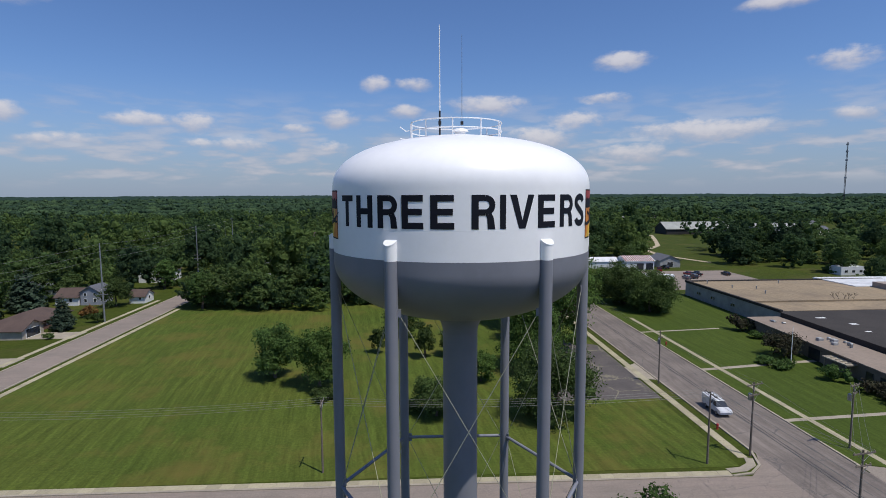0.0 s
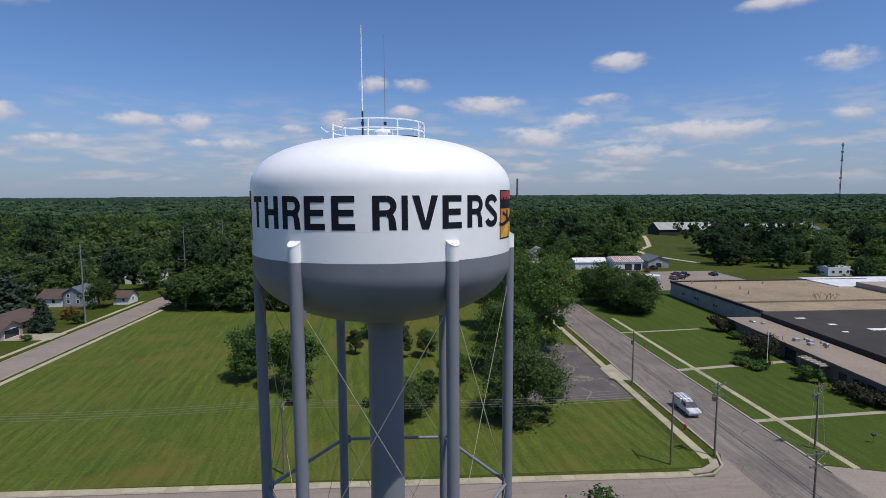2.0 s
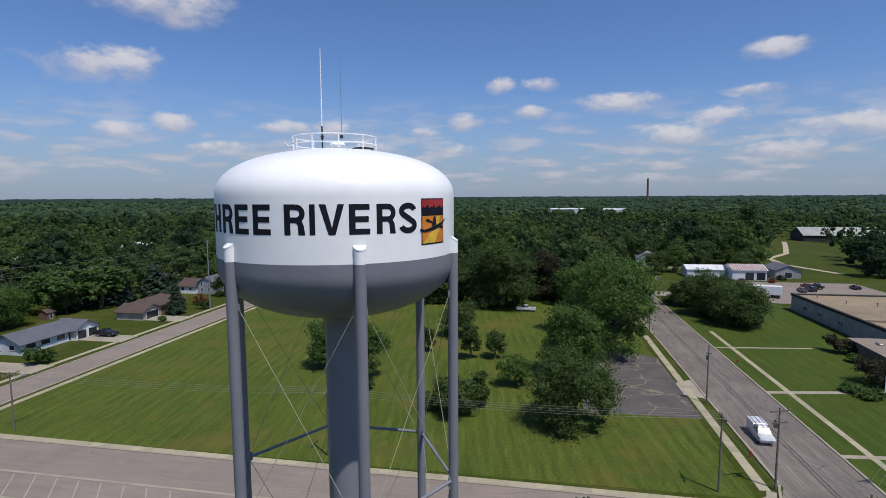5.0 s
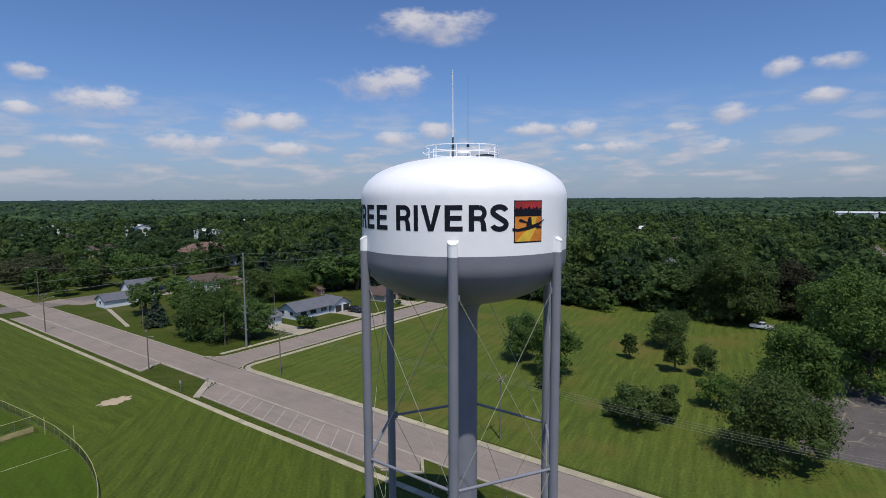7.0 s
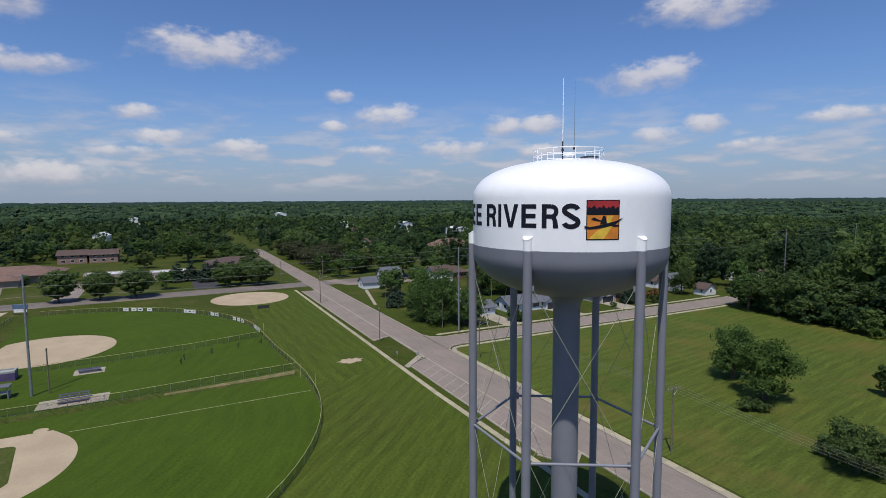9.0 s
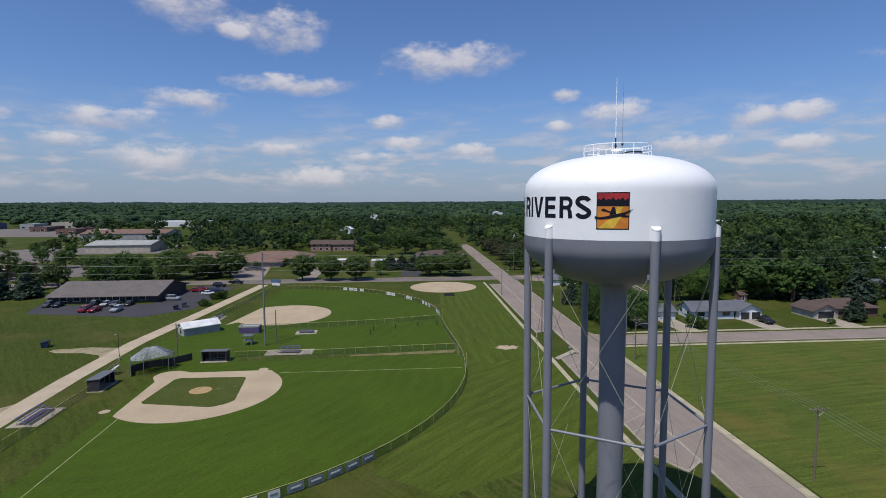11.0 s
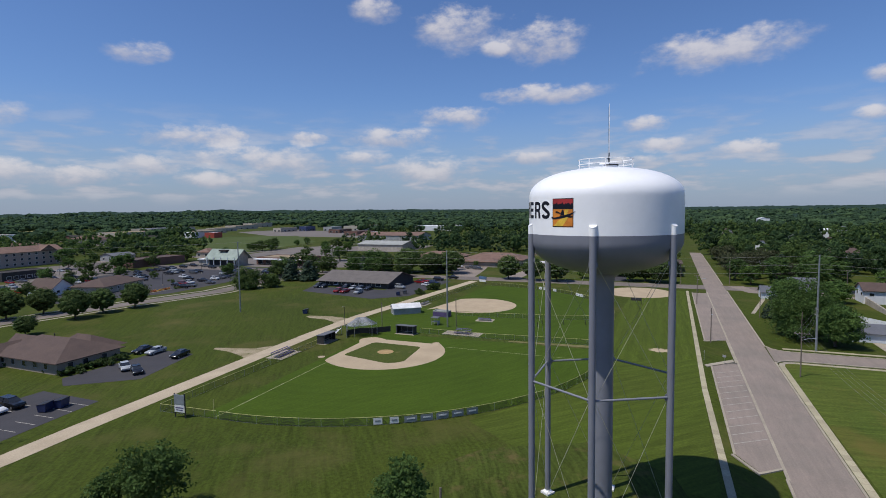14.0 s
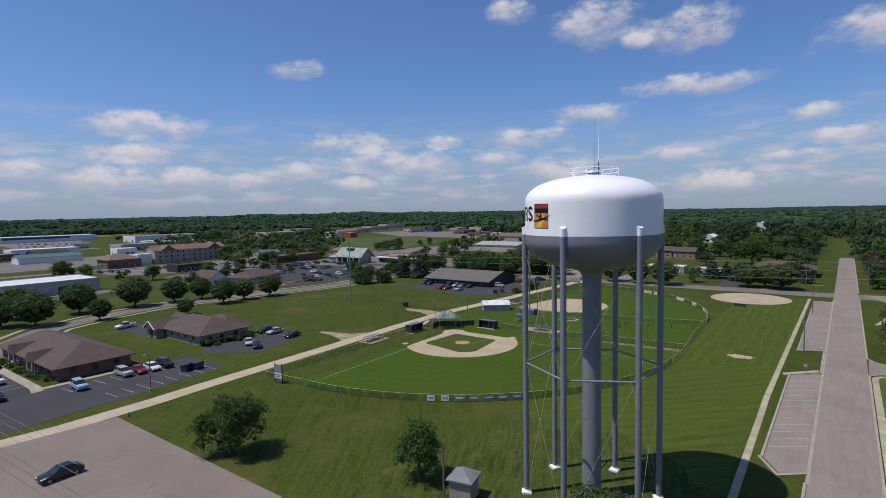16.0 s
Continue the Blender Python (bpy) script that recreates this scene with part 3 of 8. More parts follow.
pads = Form().slab([(-59.4, 43.4), (-58.2, 43.9), (-63.3, 49.1), (-64.9, 48.9)], -0.2, 0.165).band([sa(-80.0, 44.0), sa(-82.1, 48.4)], 0.9, 0.0, -0.2, 0.07)
setting("island_pad", pads, CONCRETE, "narrow concrete strip on the parking island")

setting("sidewalk_9", Form().band([(-63.9, 57.33), (-65.3, 57.6), (-66.3, 58.5), (-66.65, 60.1)], 0.5, 0.5, -0.2, 0.06), CONCRETE, "curved concrete walk round the lawn's corner")
setting("sidewalk_10", Form().band([(36.05, 56.65), (38.0, 56.9), (39.6, 57.9), (40.2, 59.4)], 0.5, 0.5, -0.2, 0.06), CONCRETE, "curved concrete walk at the avenue corner")

# sidewalks, slab by slab

def slabs(name, a, b, wide, label, z=0.06, step=1.5):
    a, b = Vector(a), Vector(b)
    n = max(1, int((b - a).length / step))
    d = (b - a) / n
    up = Vector((-d.y, d.x)).normalized() * wide
    base = Form().slab([a, b, b + up, a + up], -0.2, z - 0.02)
    walkway = setting(name, base, CONCRETE, label)
    piece = Form()
    long, gap = d.length, 0.02
    piece.add([(gap, 0, 0), (long - gap, 0, 0), (long - gap, wide, 0), (gap, wide, 0), (gap + 0.01, 0.01, 0.02), (long - gap - 0.01, 0.01, 0.02), (long - gap - 0.01, wide - 0.01, 0.02), (gap + 0.01, wide - 0.01, 0.02)],
              [(4, 5, 6, 7), (0, 1, 5, 4), (1, 2, 6, 5), (2, 3, 7, 6), (3, 0, 4, 7)])
    me = piece.mesh("paving_slab")
    me.materials.append(SLABMAT)
    turn = math.degrees(math.atan2(d.y, d.x))
    for i in range(n):
        p = a + d * i
        shared("paving_slab", me, walkway, pose(p.x, p.y, z - 0.02, 0, 0, turn))
    return walkway


SLABMAT = material("pale_concrete_slab", (0.37, 0.33, 0.225), 0.9, second=(0.30, 0.265, 0.18), scale=0.6, fine=6.0, amount=0.16, piece=0.14, gloss=0.3, spots=((0.15, 0.145, 0.075), 0.45, 0.60, 0.74))

walk_specs = [("sidewalk_1", (-160, 43.75), (-44, 42.0), 0.9, "pale concrete sidewalk beside the ball fields"),
              ("sidewalk_7", (-44, 42.0), (38, 42.55), 0.9, "pale concrete sidewalk beside the water tower"),
              ("sidewalk_2", sa(-64, 56.15), sa(36, 56.15), 0.95, "pale concrete sidewalk along the lawn"),
              ("sidewalk_3", (-66.1, 60), (-66.1, 152), 1.1, "narrow concrete sidewalk along the residential street"),
              ("sidewalk_4", (40.2, 59.5), (40.2, 300), 1.2, "pale concrete sidewalk beside the avenue"),
              ("sidewalk_5", (56.1, 56), (56.1, 132), 0.9, "pale concrete sidewalk in the factory lawn"),
              ("sidewalk_11", (54.3, 187), (54.3, 240), 1.1, "pale concrete sidewalk beside the avenue's far end"),
              ("sidewalk_6", (-77.7, 60), (-77.7, 165), 1.1, "pale concrete sidewalk in front of the houses")]

# ball fields
setting("outfield_1", Form().slab([(-57.5, -32), (-4.2, -30.5)] + disc(-57.5, -28.5, 53.1, 40, 0, 90) + [(-57.5, 24.5)], -0.2, 0.016), FIELD, "dark green striped outfield grass")
setting("spectator_grass", Form().slab([(-66, -45), (-57, -32), (-57.6, 24.5), (-98, 23), (-98, -40)], -0.2, 0.014), FIELD2, "mown grass between the two ball fields")
setting("outfield_2", Form().slab([(-98, -31), (-98, 23)] + disc(-98, -31, 54, 40, 90, 180) + [(-152, -31)], -0.2, 0.016), FIELD2, "dark green outfield grass of the second field")
inf = disc(-55.2, -29.6, 2.9, 14, 150, 300) + [(-52.0, -31.0), (-38.2, -30.4)] + disc(-47, -21.5, 13.5, 40, -40, 131) + [(-57.0, -12.0), (-56.8, -26.4)]
setting("infield_1", Form().slab(inf, -0.2, 0.034), DIRT, "tan dirt infield with a grass diamond")
diamond = disc(-52.2, -26.6, 1.5, 6, 190, 260) + disc(-42.6, -27.4, 1.3, 6, 280, 350) + disc(-43.3, -18.0, 4.2, 8, 10, 80) + disc(-52.2, -16.6, 1.3, 6, 100, 170)
setting("infield_diamond", Form().slab(diamond, -0.2, 0.045), INFIELD, "grass diamond inside the dirt infield")
setting("pitching_mound", Form().lathe([(1.9, 0.0), (1.8, 0.055), (1.0, 0.12), (0.1, 0.13)], -46.9, -21.2, 24), MOUND, "round orange clay pitching mound")
setting("infield_2", Form().slab([(-95.8, -33.0)] + disc(-107.5, -20.8, 13.2, 44, -48, 228), -0.2, 0.034), DIRT, "plain tan dirt infield of the second field")
setting("infield_3", Form().slab(disc(-151, 27.6, 12.2, 48), -0.2, 0.034), DIRT, "round tan dirt practice infield")
setting("foul_line_1", Form().slab([(-36.2, -29.0), (-4.6, -27.9), (-4.6, -27.78), (-36.2, -28.88)], 0, 0.032).slab(rect(-55.28, -10, -55.16, 24.2), 0, 0.032), CHALK, "thin chalk foul lines")
setting("sand_patch", Form().slab([(-68.2 + (1.5 + 0.3 * math.sin(2.1 * i) + 0.22 * math.sin(5.3 * i)) * math.cos(i * 0.196), 35.4 + (2.3 + 0.4 * math.sin(1.7 * i) + 0.3 * math.sin(4.4 * i)) * math.sin(i * 0.196)) for i in range(32)], -0.2, 0.04), DIRT, "bare sandy patch in the grass")
setting("worn_strip", Form().slab([(-65.6, -21), (-63.0, -21), (-64.2, 24), (-66.9, 24.4)], -0.2, 0.019), DRY, "worn strip of dry grass behind the fence")
DIRTGRASS = material("trodden_grass_and_dirt", (0.20, 0.165, 0.085), 0.95, second=(0.11, 0.11, 0.04), scale=0.5, fine=3.0, amount=0.3, gloss=0.1)
setting("dirt_track", Form().slab([(-65.6, 2), (-64.6, 2), (-65.0, 14), (-65.4, 23.6), (-67.6, 24.2), (-66.6, 14)], -0.2, 0.023), DIRTGRASS, "worn bare dirt track along the fence")
setting("rough_slope", Form().slab([(-16, 27), (-9, 14), (4, 6), (18, 8), (24, 20), (18, 36), (0, 40), (-10, 37)], -0.2, 0.014), DRY, "rough mown grass with dry swirls")

SPUR = material("trodden_pale_dirt", (0.33, 0.275, 0.19), 0.95, second=(0.22, 0.19, 0.11), scale=0.35, fine=3.0, amount=0.25, gloss=0.1, spots=((0.07, 0.085, 0.02), 0.5, 0.60, 0.70))
gravel_line = [(-163, -40.5), (-120, -44), (-80, -47.6), (-55, -47.2), (-23, -45.2), (5, -43.6), (16, -42.6), (30, -42.3), (56, -45.2)]
setting("path_gravel", Form().band(gravel_line, 1.9, 1.9, -0.2, 0.03), GRAVEL, "pale packed gravel path")
setting("path_spur", Form().slab([(-75.6, -47.6), (-60.5, -46.4), (-66.5, -48.4), (-70.2, -50.4), (-72.4, -55.0), (-72.8, -60.7), (-74.2, -62.9), (-75.6, -62.6), (-76.8, -55.5)], -0.2, 0.026).slab([(-31.5, -46.2), (-34.0, -51.4), (-35.2, -55.5), (-35.6, -60), (-36.8, -60.4), (-38.0, -56), (-39.2, -51.4), (-45, -46.9)], -0.2, 0.026), SPUR, "worn gravel spur into the grass")
setting("lot_south", Form().slab([(22.5, -40.2), (60, -44), (110, -44), (110, 30), (22.5, 2)], -0.2, 0.034), LOTWORN, "worn asphalt parking lot")
setting("lot_clinic", Form().slab([(-3, -66.5), (-3, -52), (12, -49.5), (40, -47), (40, -118), (24, -112), (24, -68), (18, -66.5)], -0.2, 0.02), TARMAC, "dark asphalt lot with painted bays")
setting("lot_office", Form().slab([(-31, -70), (-31, -61), (-14, -56), (-6, -66), (-9, -71)], -0.2, 0.02).slab([(-33, -96), (-8, -97), (-6, -120), (-31, -110)], -0.2, 0.02), TARMAC, "dark asphalt lot beside the office")
setting("lot_barn", Form().slab([(-128, -100), (-116, -96), (-108, -60), (-118, -50), (-160, -50), (-164, -66), (-128, -66)], -0.2, 0.02), TARMAC, "dark asphalt lot around the long shed")
setting("lot_old", Form().slab([(22, 78.5), (38.6, 78.5), (38.6, 108), (27, 116), (22, 112)], -0.2, 0.036), OLDLOT, "cracked old asphalt patch with weeds")
setting("lot_store", Form().slab([(-185, -235), (-90, -225), (-60, -165), (-95, -143), (-180, -150)], -0.2, 0.018), TARMAC, "large dark asphalt lot full of parked cars")
setting("driveway_6", Form().slab([(51.8, 178.5), (86, 170), (86, 180), (66, 185), (51.8, 186)], -0.2, 0.043), PALEDRIVE, "pale drive from the avenue to the workshop yard")
setting("lot_north_east", Form().slab([(86, 170), (128, 170), (128, 212), (86, 212)], -0.2, 0.018), STREET, "pale yard behind the factory")

setting("sand_oval", Form().slab(disc(-57.6, -13.5, 0.9, 18), -0.2, 0.03).slab(disc(-38.7, -32.4, 0.8, 18), -0.2, 0.03), DIRT, "small bare on-deck ovals in the grass")
# painted bay lines
line = Form().add([(-0.06, 0, 0), (0.06, 0, 0), (0.06, 1, 0), (-0.06, 1, 0)], [(0, 1, 2, 3)]).mesh("bay_line")
line.materials.append(PAINTLINE)
marks = tagged(thing("bay_marking", "faded white angled parking bay lines", "road marking"), kind="structure")
for i in range(12):
    a, b = sa(-54.4 + 2.95 * i, 44.2), sa(-57.5 + 2.95 * i, 48.5)
    d = Vector(b) - Vector(a)
    shared("bay_line", line, marks, pose(a[0], a[1], 0.034, 0, 0, math.degrees(math.atan2(d.y, d.x)) - 90) @ Matrix.Diagonal((1, d.length, 1, 1)))

# ---- water tower ----
TX, TY, TR = 2.603, 30.071, 7.05
tower = thing("water_tower", "white and grey six-legged municipal water tower", "water tower", x=TX, y=TY)


def ellipse(r0, r1, z0, dz, n, full=2.0):
    """A quarter arc from the rim (r1) at z0 to the inner radius r0; full above 2 squares the shoulder."""
    a1 = math.acos((r0 / r1) ** (full / 2))
    return [(r1 * math.cos(a1 * i / n) ** (2 / full), z0 + dz * math.sin(a1 * i / n) ** (2 / full)) for i in range(n + 1)]


SHELL_TOP, GREY_TOP, BELLY = 32.3, 29.0, 28.4
bowl = list(reversed(ellipse(1.9, TR, BELLY, -3.3, 20)))
tank = part("tank", Form().lathe([(1.0, bowl[0][1] - 1.1), (1.04, bowl[0][1] - 0.8), (1.15, bowl[0][1] - 0.5), (1.36, bowl[0][1] - 0.25), (1.62, bowl[0][1] - 0.08)] + bowl + [(TR, GREY_TOP)], sides=128, close=False), GREY, tower, "blue-grey bowl of the tank", True)
roof = ellipse(0.05, TR, SHELL_TOP, 2.83, 34, 2.3)
part("upper_shell", Form().lathe([(TR + 0.004, GREY_TOP)] + [(TR + 0.004, z) for z in (29.6, 30.2, 31.0, 31.6)] + roof, sides=128, close=False), WHITE, tower, "glossy white upper shell", True)
for z in (30.40, 31.64):
    part("weld_seam", Form().lathe([(TR + 0.002, z - 0.03), (TR + 0.006, z - 0.01), (TR + 0.006, z + 0.01), (TR + 0.002, z + 0.03)], sides=128, close=False), WHITE, tower, "", True)
part("riser_column", Form().lathe([(1.0, 0.0), (1.0, 24.15)], sides=40), GREY, tower, "thick blue-grey central riser column", True)

leg_mesh = Form().tube((0, 0, 0.25), (0, 0, GREY_TOP), 0.305, 24).mesh("leg", True)
leg_mesh.materials.append(GREY)
slant = Form()
for low, r in ((True, 0.306), (False, 0.306), (False, 0.322), (False, 0.322)):
    k = len(slant.v) // 28
    slant.v += [(r * math.cos(2 * math.pi * i / 28), r * math.sin(2 * math.pi * i / 28), GREY_TOP if low else 29.88 - 0.62 * r * math.cos(2 * math.pi * i / 28) + (0.0, 0.0, 0.0, 0.04)[k]) for i in range(28)]
slant.f += [(28 * k + i, 28 * k + (i + 1) % 28, 28 * k + 28 + (i + 1) % 28, 28 * k + 28 + i) for k in range(3) for i in range(28)] + [tuple(range(84, 112))]
cap_mesh = slant.mesh("leg_cap", True)
cap_mesh.materials.append(WHITE)
pier_mesh = Form().block(0, 0, -0.3, 1.1, 1.1, 0.55, 0, 0.05).mesh("pier")
pier_mesh.materials.append(material("white_painted_pier", (0.72, 0.72, 0.70), 0.8, scale=1.0, amount=0.12))
base_mesh = Form().lathe([(0.45, 0.25), (0.45, 0.31), (0.31, 0.36), (0.31, 0.5)], sides=20).mesh("base_plate")
base_mesh.materials.append(WHITE)
RING = 14.85
feet = []
for k in range(6):
    a = -0.022 + radians(-60 - 60 * k)
    p = Vector((7.096 * math.cos(a), 7.096 * math.sin(a), 0))
    feet.append(p)
    leg = shared("leg", leg_mesh, tower, pose(p.x, p.y, 0, 0, 0, math.degrees(a)))
    shared("leg_cap", cap_mesh, leg, Matrix())
    shared("base_plate", base_mesh, leg, Matrix())
    shared("pier", pier_mesh, leg, Matrix())
up = Vector((0, 0, 1))
for k in range(6):
    p, q = feet[k], feet[(k + 1) % 6]
    d = (q - p).normalized()
    part("strut", Form().tube(p + up * RING + d * 0.3, q + up * RING - d * 0.3, 0.105, 12), GREY, tower, "horizontal strut between two legs", True)
    for a, b in ((p, q), (q, p)):
        e = (b - a).normalized() * 0.3
        part("tie_rod", Form().tube(a + e + up * 26.6, b - e + up * (RING + 0.2), 0.018, 6), RODMAT, tower)
        part("tie_rod", Form().tube(a + e + up * (RING - 0.2), b - e + up * 0.6, 0.018, 6), RODMAT, tower)
        part("gusset", Form().block(*(a + e * 1.05 + up * 26.4), 0.24, 0.04, 0.36, math.degrees(math.atan2(d.y, d.x))), GREY, tower)
    part("gusset", Form().block(*(p + d * 0.36 + up * (RING - 0.28)), 0.3, 0.04, 0.56, math.degrees(math.atan2(d.y, d.x))), GREY, tower)

# railing, vent and hatch on the roof
RAILR, RAILZ = 2.53, 34.98


def arc_line(r, z, a0, a1, n, x=0.0, y=0.0):
    return [(x + r * math.cos(radians(a0 + (a1 - a0) * i / n)), y + r * math.sin(radians(a0 + (a1 - a0) * i / n)), z) for i in range(n + 1)]


railing = thing("roof_railing", "white tubular guard railing on the tank roof", "railing", x=TX - 0.2, y=TY + 0.1, z=RAILZ - 0.2)
for h in (0.24, 0.66, 1.12):
    part("rail", Form().pipe(arc_line(RAILR, h, -168, 178, 60), 0.032, 8), WHITE, railing, "", True)
for k in range(11):
    a = radians(-168 + 34.6 * k)
    part("post", Form().tube((RAILR * math.cos(a), RAILR * math.sin(a), 0.0), (RAILR * math.cos(a), RAILR * math.sin(a), 1.14), 0.036, 8), WHITE, railing, "", True)
for z0, z1, z2 in ((0.72, 0.66, 0.9), (0.3, 0.2, 0.28)):
    part("gate_bar", Form().pipe([(-2.48, -0.45, z0), (-2.8, -0.42, z1), (-3.12, -0.4, z2)], 0.028, 8), WHITE, railing)
vent = thing("roof_vent", "white mushroom vent on top of the tank", "vent", x=TX, y=TY, z=35.05)
part("vent_body", Form().lathe([(0.5, 0), (0.42, 0.18), (0.3, 0.2), (0.3, 0.4)], 0, 0, 24), WHITE, vent, "", True)
part("vent_cap", Form().lathe([(0.3, 0.4), (0.48, 0.42), (0.4, 0.55), (0.05, 0.62)], 0, 0, 24), WHITE, vent, "", True)
hatch = thing("roof_hatch", "dark round access hatch on the tank roof", "hatch", x=TX + 1.35, y=TY + 0.75, z=34.9)
part("hatch_rim", Form().lathe([(0.6, 0), (0.6, 0.3), (0.55, 0.34)], 0, 0, 24), WHITE, hatch, "", True)
part("hatch_lid", Form().lathe([(0.66, 0.34), (0.66, 0.4), (0.3, 0.46), (0.05, 0.47)], 0, 0, 24), BLACK, hatch, "dark hatch lid", True)
for px, py, top, r, lab in ((1.5, 30.4, 41.3, 0.04, "tall white whip antenna on a dark base"), (2.75, 30.43, 40.8, 0.018, "thin grey whip antenna")):
    whip = thing("whip_antenna", lab, "antenna", x=px, y=py, z=34.9)
    part("mast_base", Form().tube((0, 0, 0), (0, 0, 1.75 if r > 0.03 else 0.6), r * 1.3, 8), BLACK, whip, "dark antenna base", True)
    part("whip", Form().tube((0, 0, 1.7 if r > 0.03 else 0.6), (0, 0, top - 34.9), r, 8, r * 0.6), WHITE if r > 0.03 else STEEL, whip, "", True)
    part("clamp", Form().block(0, 0, 1.0, 0.16, 0.12, 0.18), BLACK, whip)


# lettering wrapped round the shell
def wrapped(bm, r):
    for v in bm.verts:
        a, z, out = v.co.x, v.co.y, v.co.z
        v.co = ((r + out) * math.cos(radians(a)), (r + out) * math.sin(radians(a)), z)


def strip_quads(line, half):
    """A stroke of even width along a line, as quads."""
    pts = [Vector(p) for p in line]
    sides = []
    for i, p in enumerate(pts):
        d = (pts[min(i + 1, len(pts) - 1)] - pts[max(i - 1, 0)]).normalized()
        sides.append((p + Vector((-d.y, d.x)) * half, p - Vector((-d.y, d.x)) * half))
    return [[a, b, d, c] for (a, b), (c, d) in zip(sides, sides[1:])]


def bow(cx, cy, rx, ry, a0, a1, n):
    return [(cx + rx * math.cos(radians(a0 + (a1 - a0) * i / n)), cy + ry * math.sin(radians(a0 + (a1 - a0) * i / n))) for i in range(n + 1)]


# block capitals one unit high, as polygons that butt against one another
STEM = rect(0, 0, 0.21, 1)
GLYPHS = {"T": [rect(0.25, 0, 0.46, 0.81), rect(0, 0.81, 0.71, 1)],
          "H": [STEM, rect(0.53, 0, 0.74, 1), rect(0.21, 0.41, 0.53, 0.6)],
          "E": [STEM, rect(0.21, 0, 0.69, 0.19), rect(0.21, 0.41, 0.65, 0.6), rect(0.21, 0.81, 0.68, 1)],
          "I": [STEM],
          "V": [[(0, 1), (0.30, 0), (0.41, 0), (0.41, 0.24), (0.215, 1)], [(0.82, 1), (0.605, 1), (0.41, 0.24), (0.41, 0), (0.52, 0)]],
          "R": [STEM, rect(0.21, 0.82, 0.41, 1), rect(0.21, 0.4, 0.41, 0.58)] + strip_quads(bow(0.41, 0.7, 0.21, 0.21, -90, 90, 12), 0.09)
               + [[(0.41, 0.398), (0.465, 0.33), (0.49, 0), (0.71, 0), (0.67, 0.31), (0.6, 0.464), (0.51, 0.413)]],
          "S": strip_quads(bow(0.36, 0.735, 0.255, 0.17, 12, 235, 14) + bow(0.36, 0.268, 0.262, 0.173, 55, -168, 14), 0.095)}


def letter(char, a0, a1, z0, z1):
    bm = bmesh.new()
    for poly in GLYPHS[char]:
        bm.faces.new([bm.verts.new((p[0], p[1], 0.0)) for p in poly])
    xs, ys = [v.co.x for v in bm.verts], [v.co.y for v in bm.verts]
    x0, x1, y0, y1 = min(xs), max(xs), min(ys), max(ys)
    for v in bm.verts:
        v.co = (a0 + (v.co.x - x0) / (x1 - x0) * (a1 - a0), z0 + (v.co.y - y0) / (y1 - y0) * (z1 - z0), 0.0)
    bmesh.ops.remove_doubles(bm, verts=bm.verts, dist=0.0004)
    for i in range(1, 9):
        bmesh.ops.bisect_plane(bm, geom=bm.verts[:] + bm.edges[:] + bm.faces[:], plane_co=(a0 + (a1 - a0) * i / 9 + 0.003, 0, 0), plane_no=(1, 0, 0))
    out = bmesh.ops.extrude_face_region(bm, geom=bm.faces[:])
    for v in [g for g in out["geom"] if isinstance(g, bmesh.types.BMVert)]:
        v.co.z = 0.012
    wrapped(bm, TR + 0.006)
    bmesh.ops.recalc_face_normals(bm, faces=bm.faces)
    me = bpy.data.meshes.new("letter")
    bm.to_mesh(me)
    bm.free()
    return me


LETTERS = [("T", -150.2, -141.6), ("H", -138.9, -129.8), ("R", -127.2, -118.4), ("E", -116.6, -108.2), ("E", -105.6, -97.0), ("R", -90.9, -82.4), ("I", -80.6, -78.4),
           ("V", -76.8, -67.0), ("E", -65.2, -56.8), ("R", -54.0, -45.6), ("S", -43.9, -34.8)]
for char, a0, a1 in LETTERS:
    me = letter(char, a0, a1, 30.47 if char != "S" else 30.43, 31.97 if char != "S" else 32.01)
    part("letter", me, NAVY, tower, "navy painted letter " + char)


def panel(parent, name, outline, out, mat, label=""):
    """A painted patch on the shell; outline in bearing and height, thickened by 8 mm."""
    bm = bmesh.new()
    bm.faces.new([bm.verts.new((a, z, 0.0)) for a, z in outline])
    lo, hi = min(a for a, z in outline), max(a for a, z in outline)
    n = max(2, int((hi - lo) / 1.2))
    for i in range(1, n):
        bmesh.ops.bisect_plane(bm, geom=bm.verts[:] + bm.edges[:] + bm.faces[:], plane_co=(lo + (hi - lo) * i / n, 0, 0), plane_no=(1, 0, 0))
    res = bmesh.ops.extrude_face_region(bm, geom=bm.faces[:])
    for v in [g for g in res["geom"] if isinstance(g, bmesh.types.BMVert)]:
        v.co.z = 0.008
    wrapped(bm, TR + out)
    bmesh.ops.recalc_face_normals(bm, faces=bm.faces)
    me = bpy.data.meshes.new(name)
    bm.to_mesh(me)
    bm.free()
    return part(name, me, mat, parent, label)


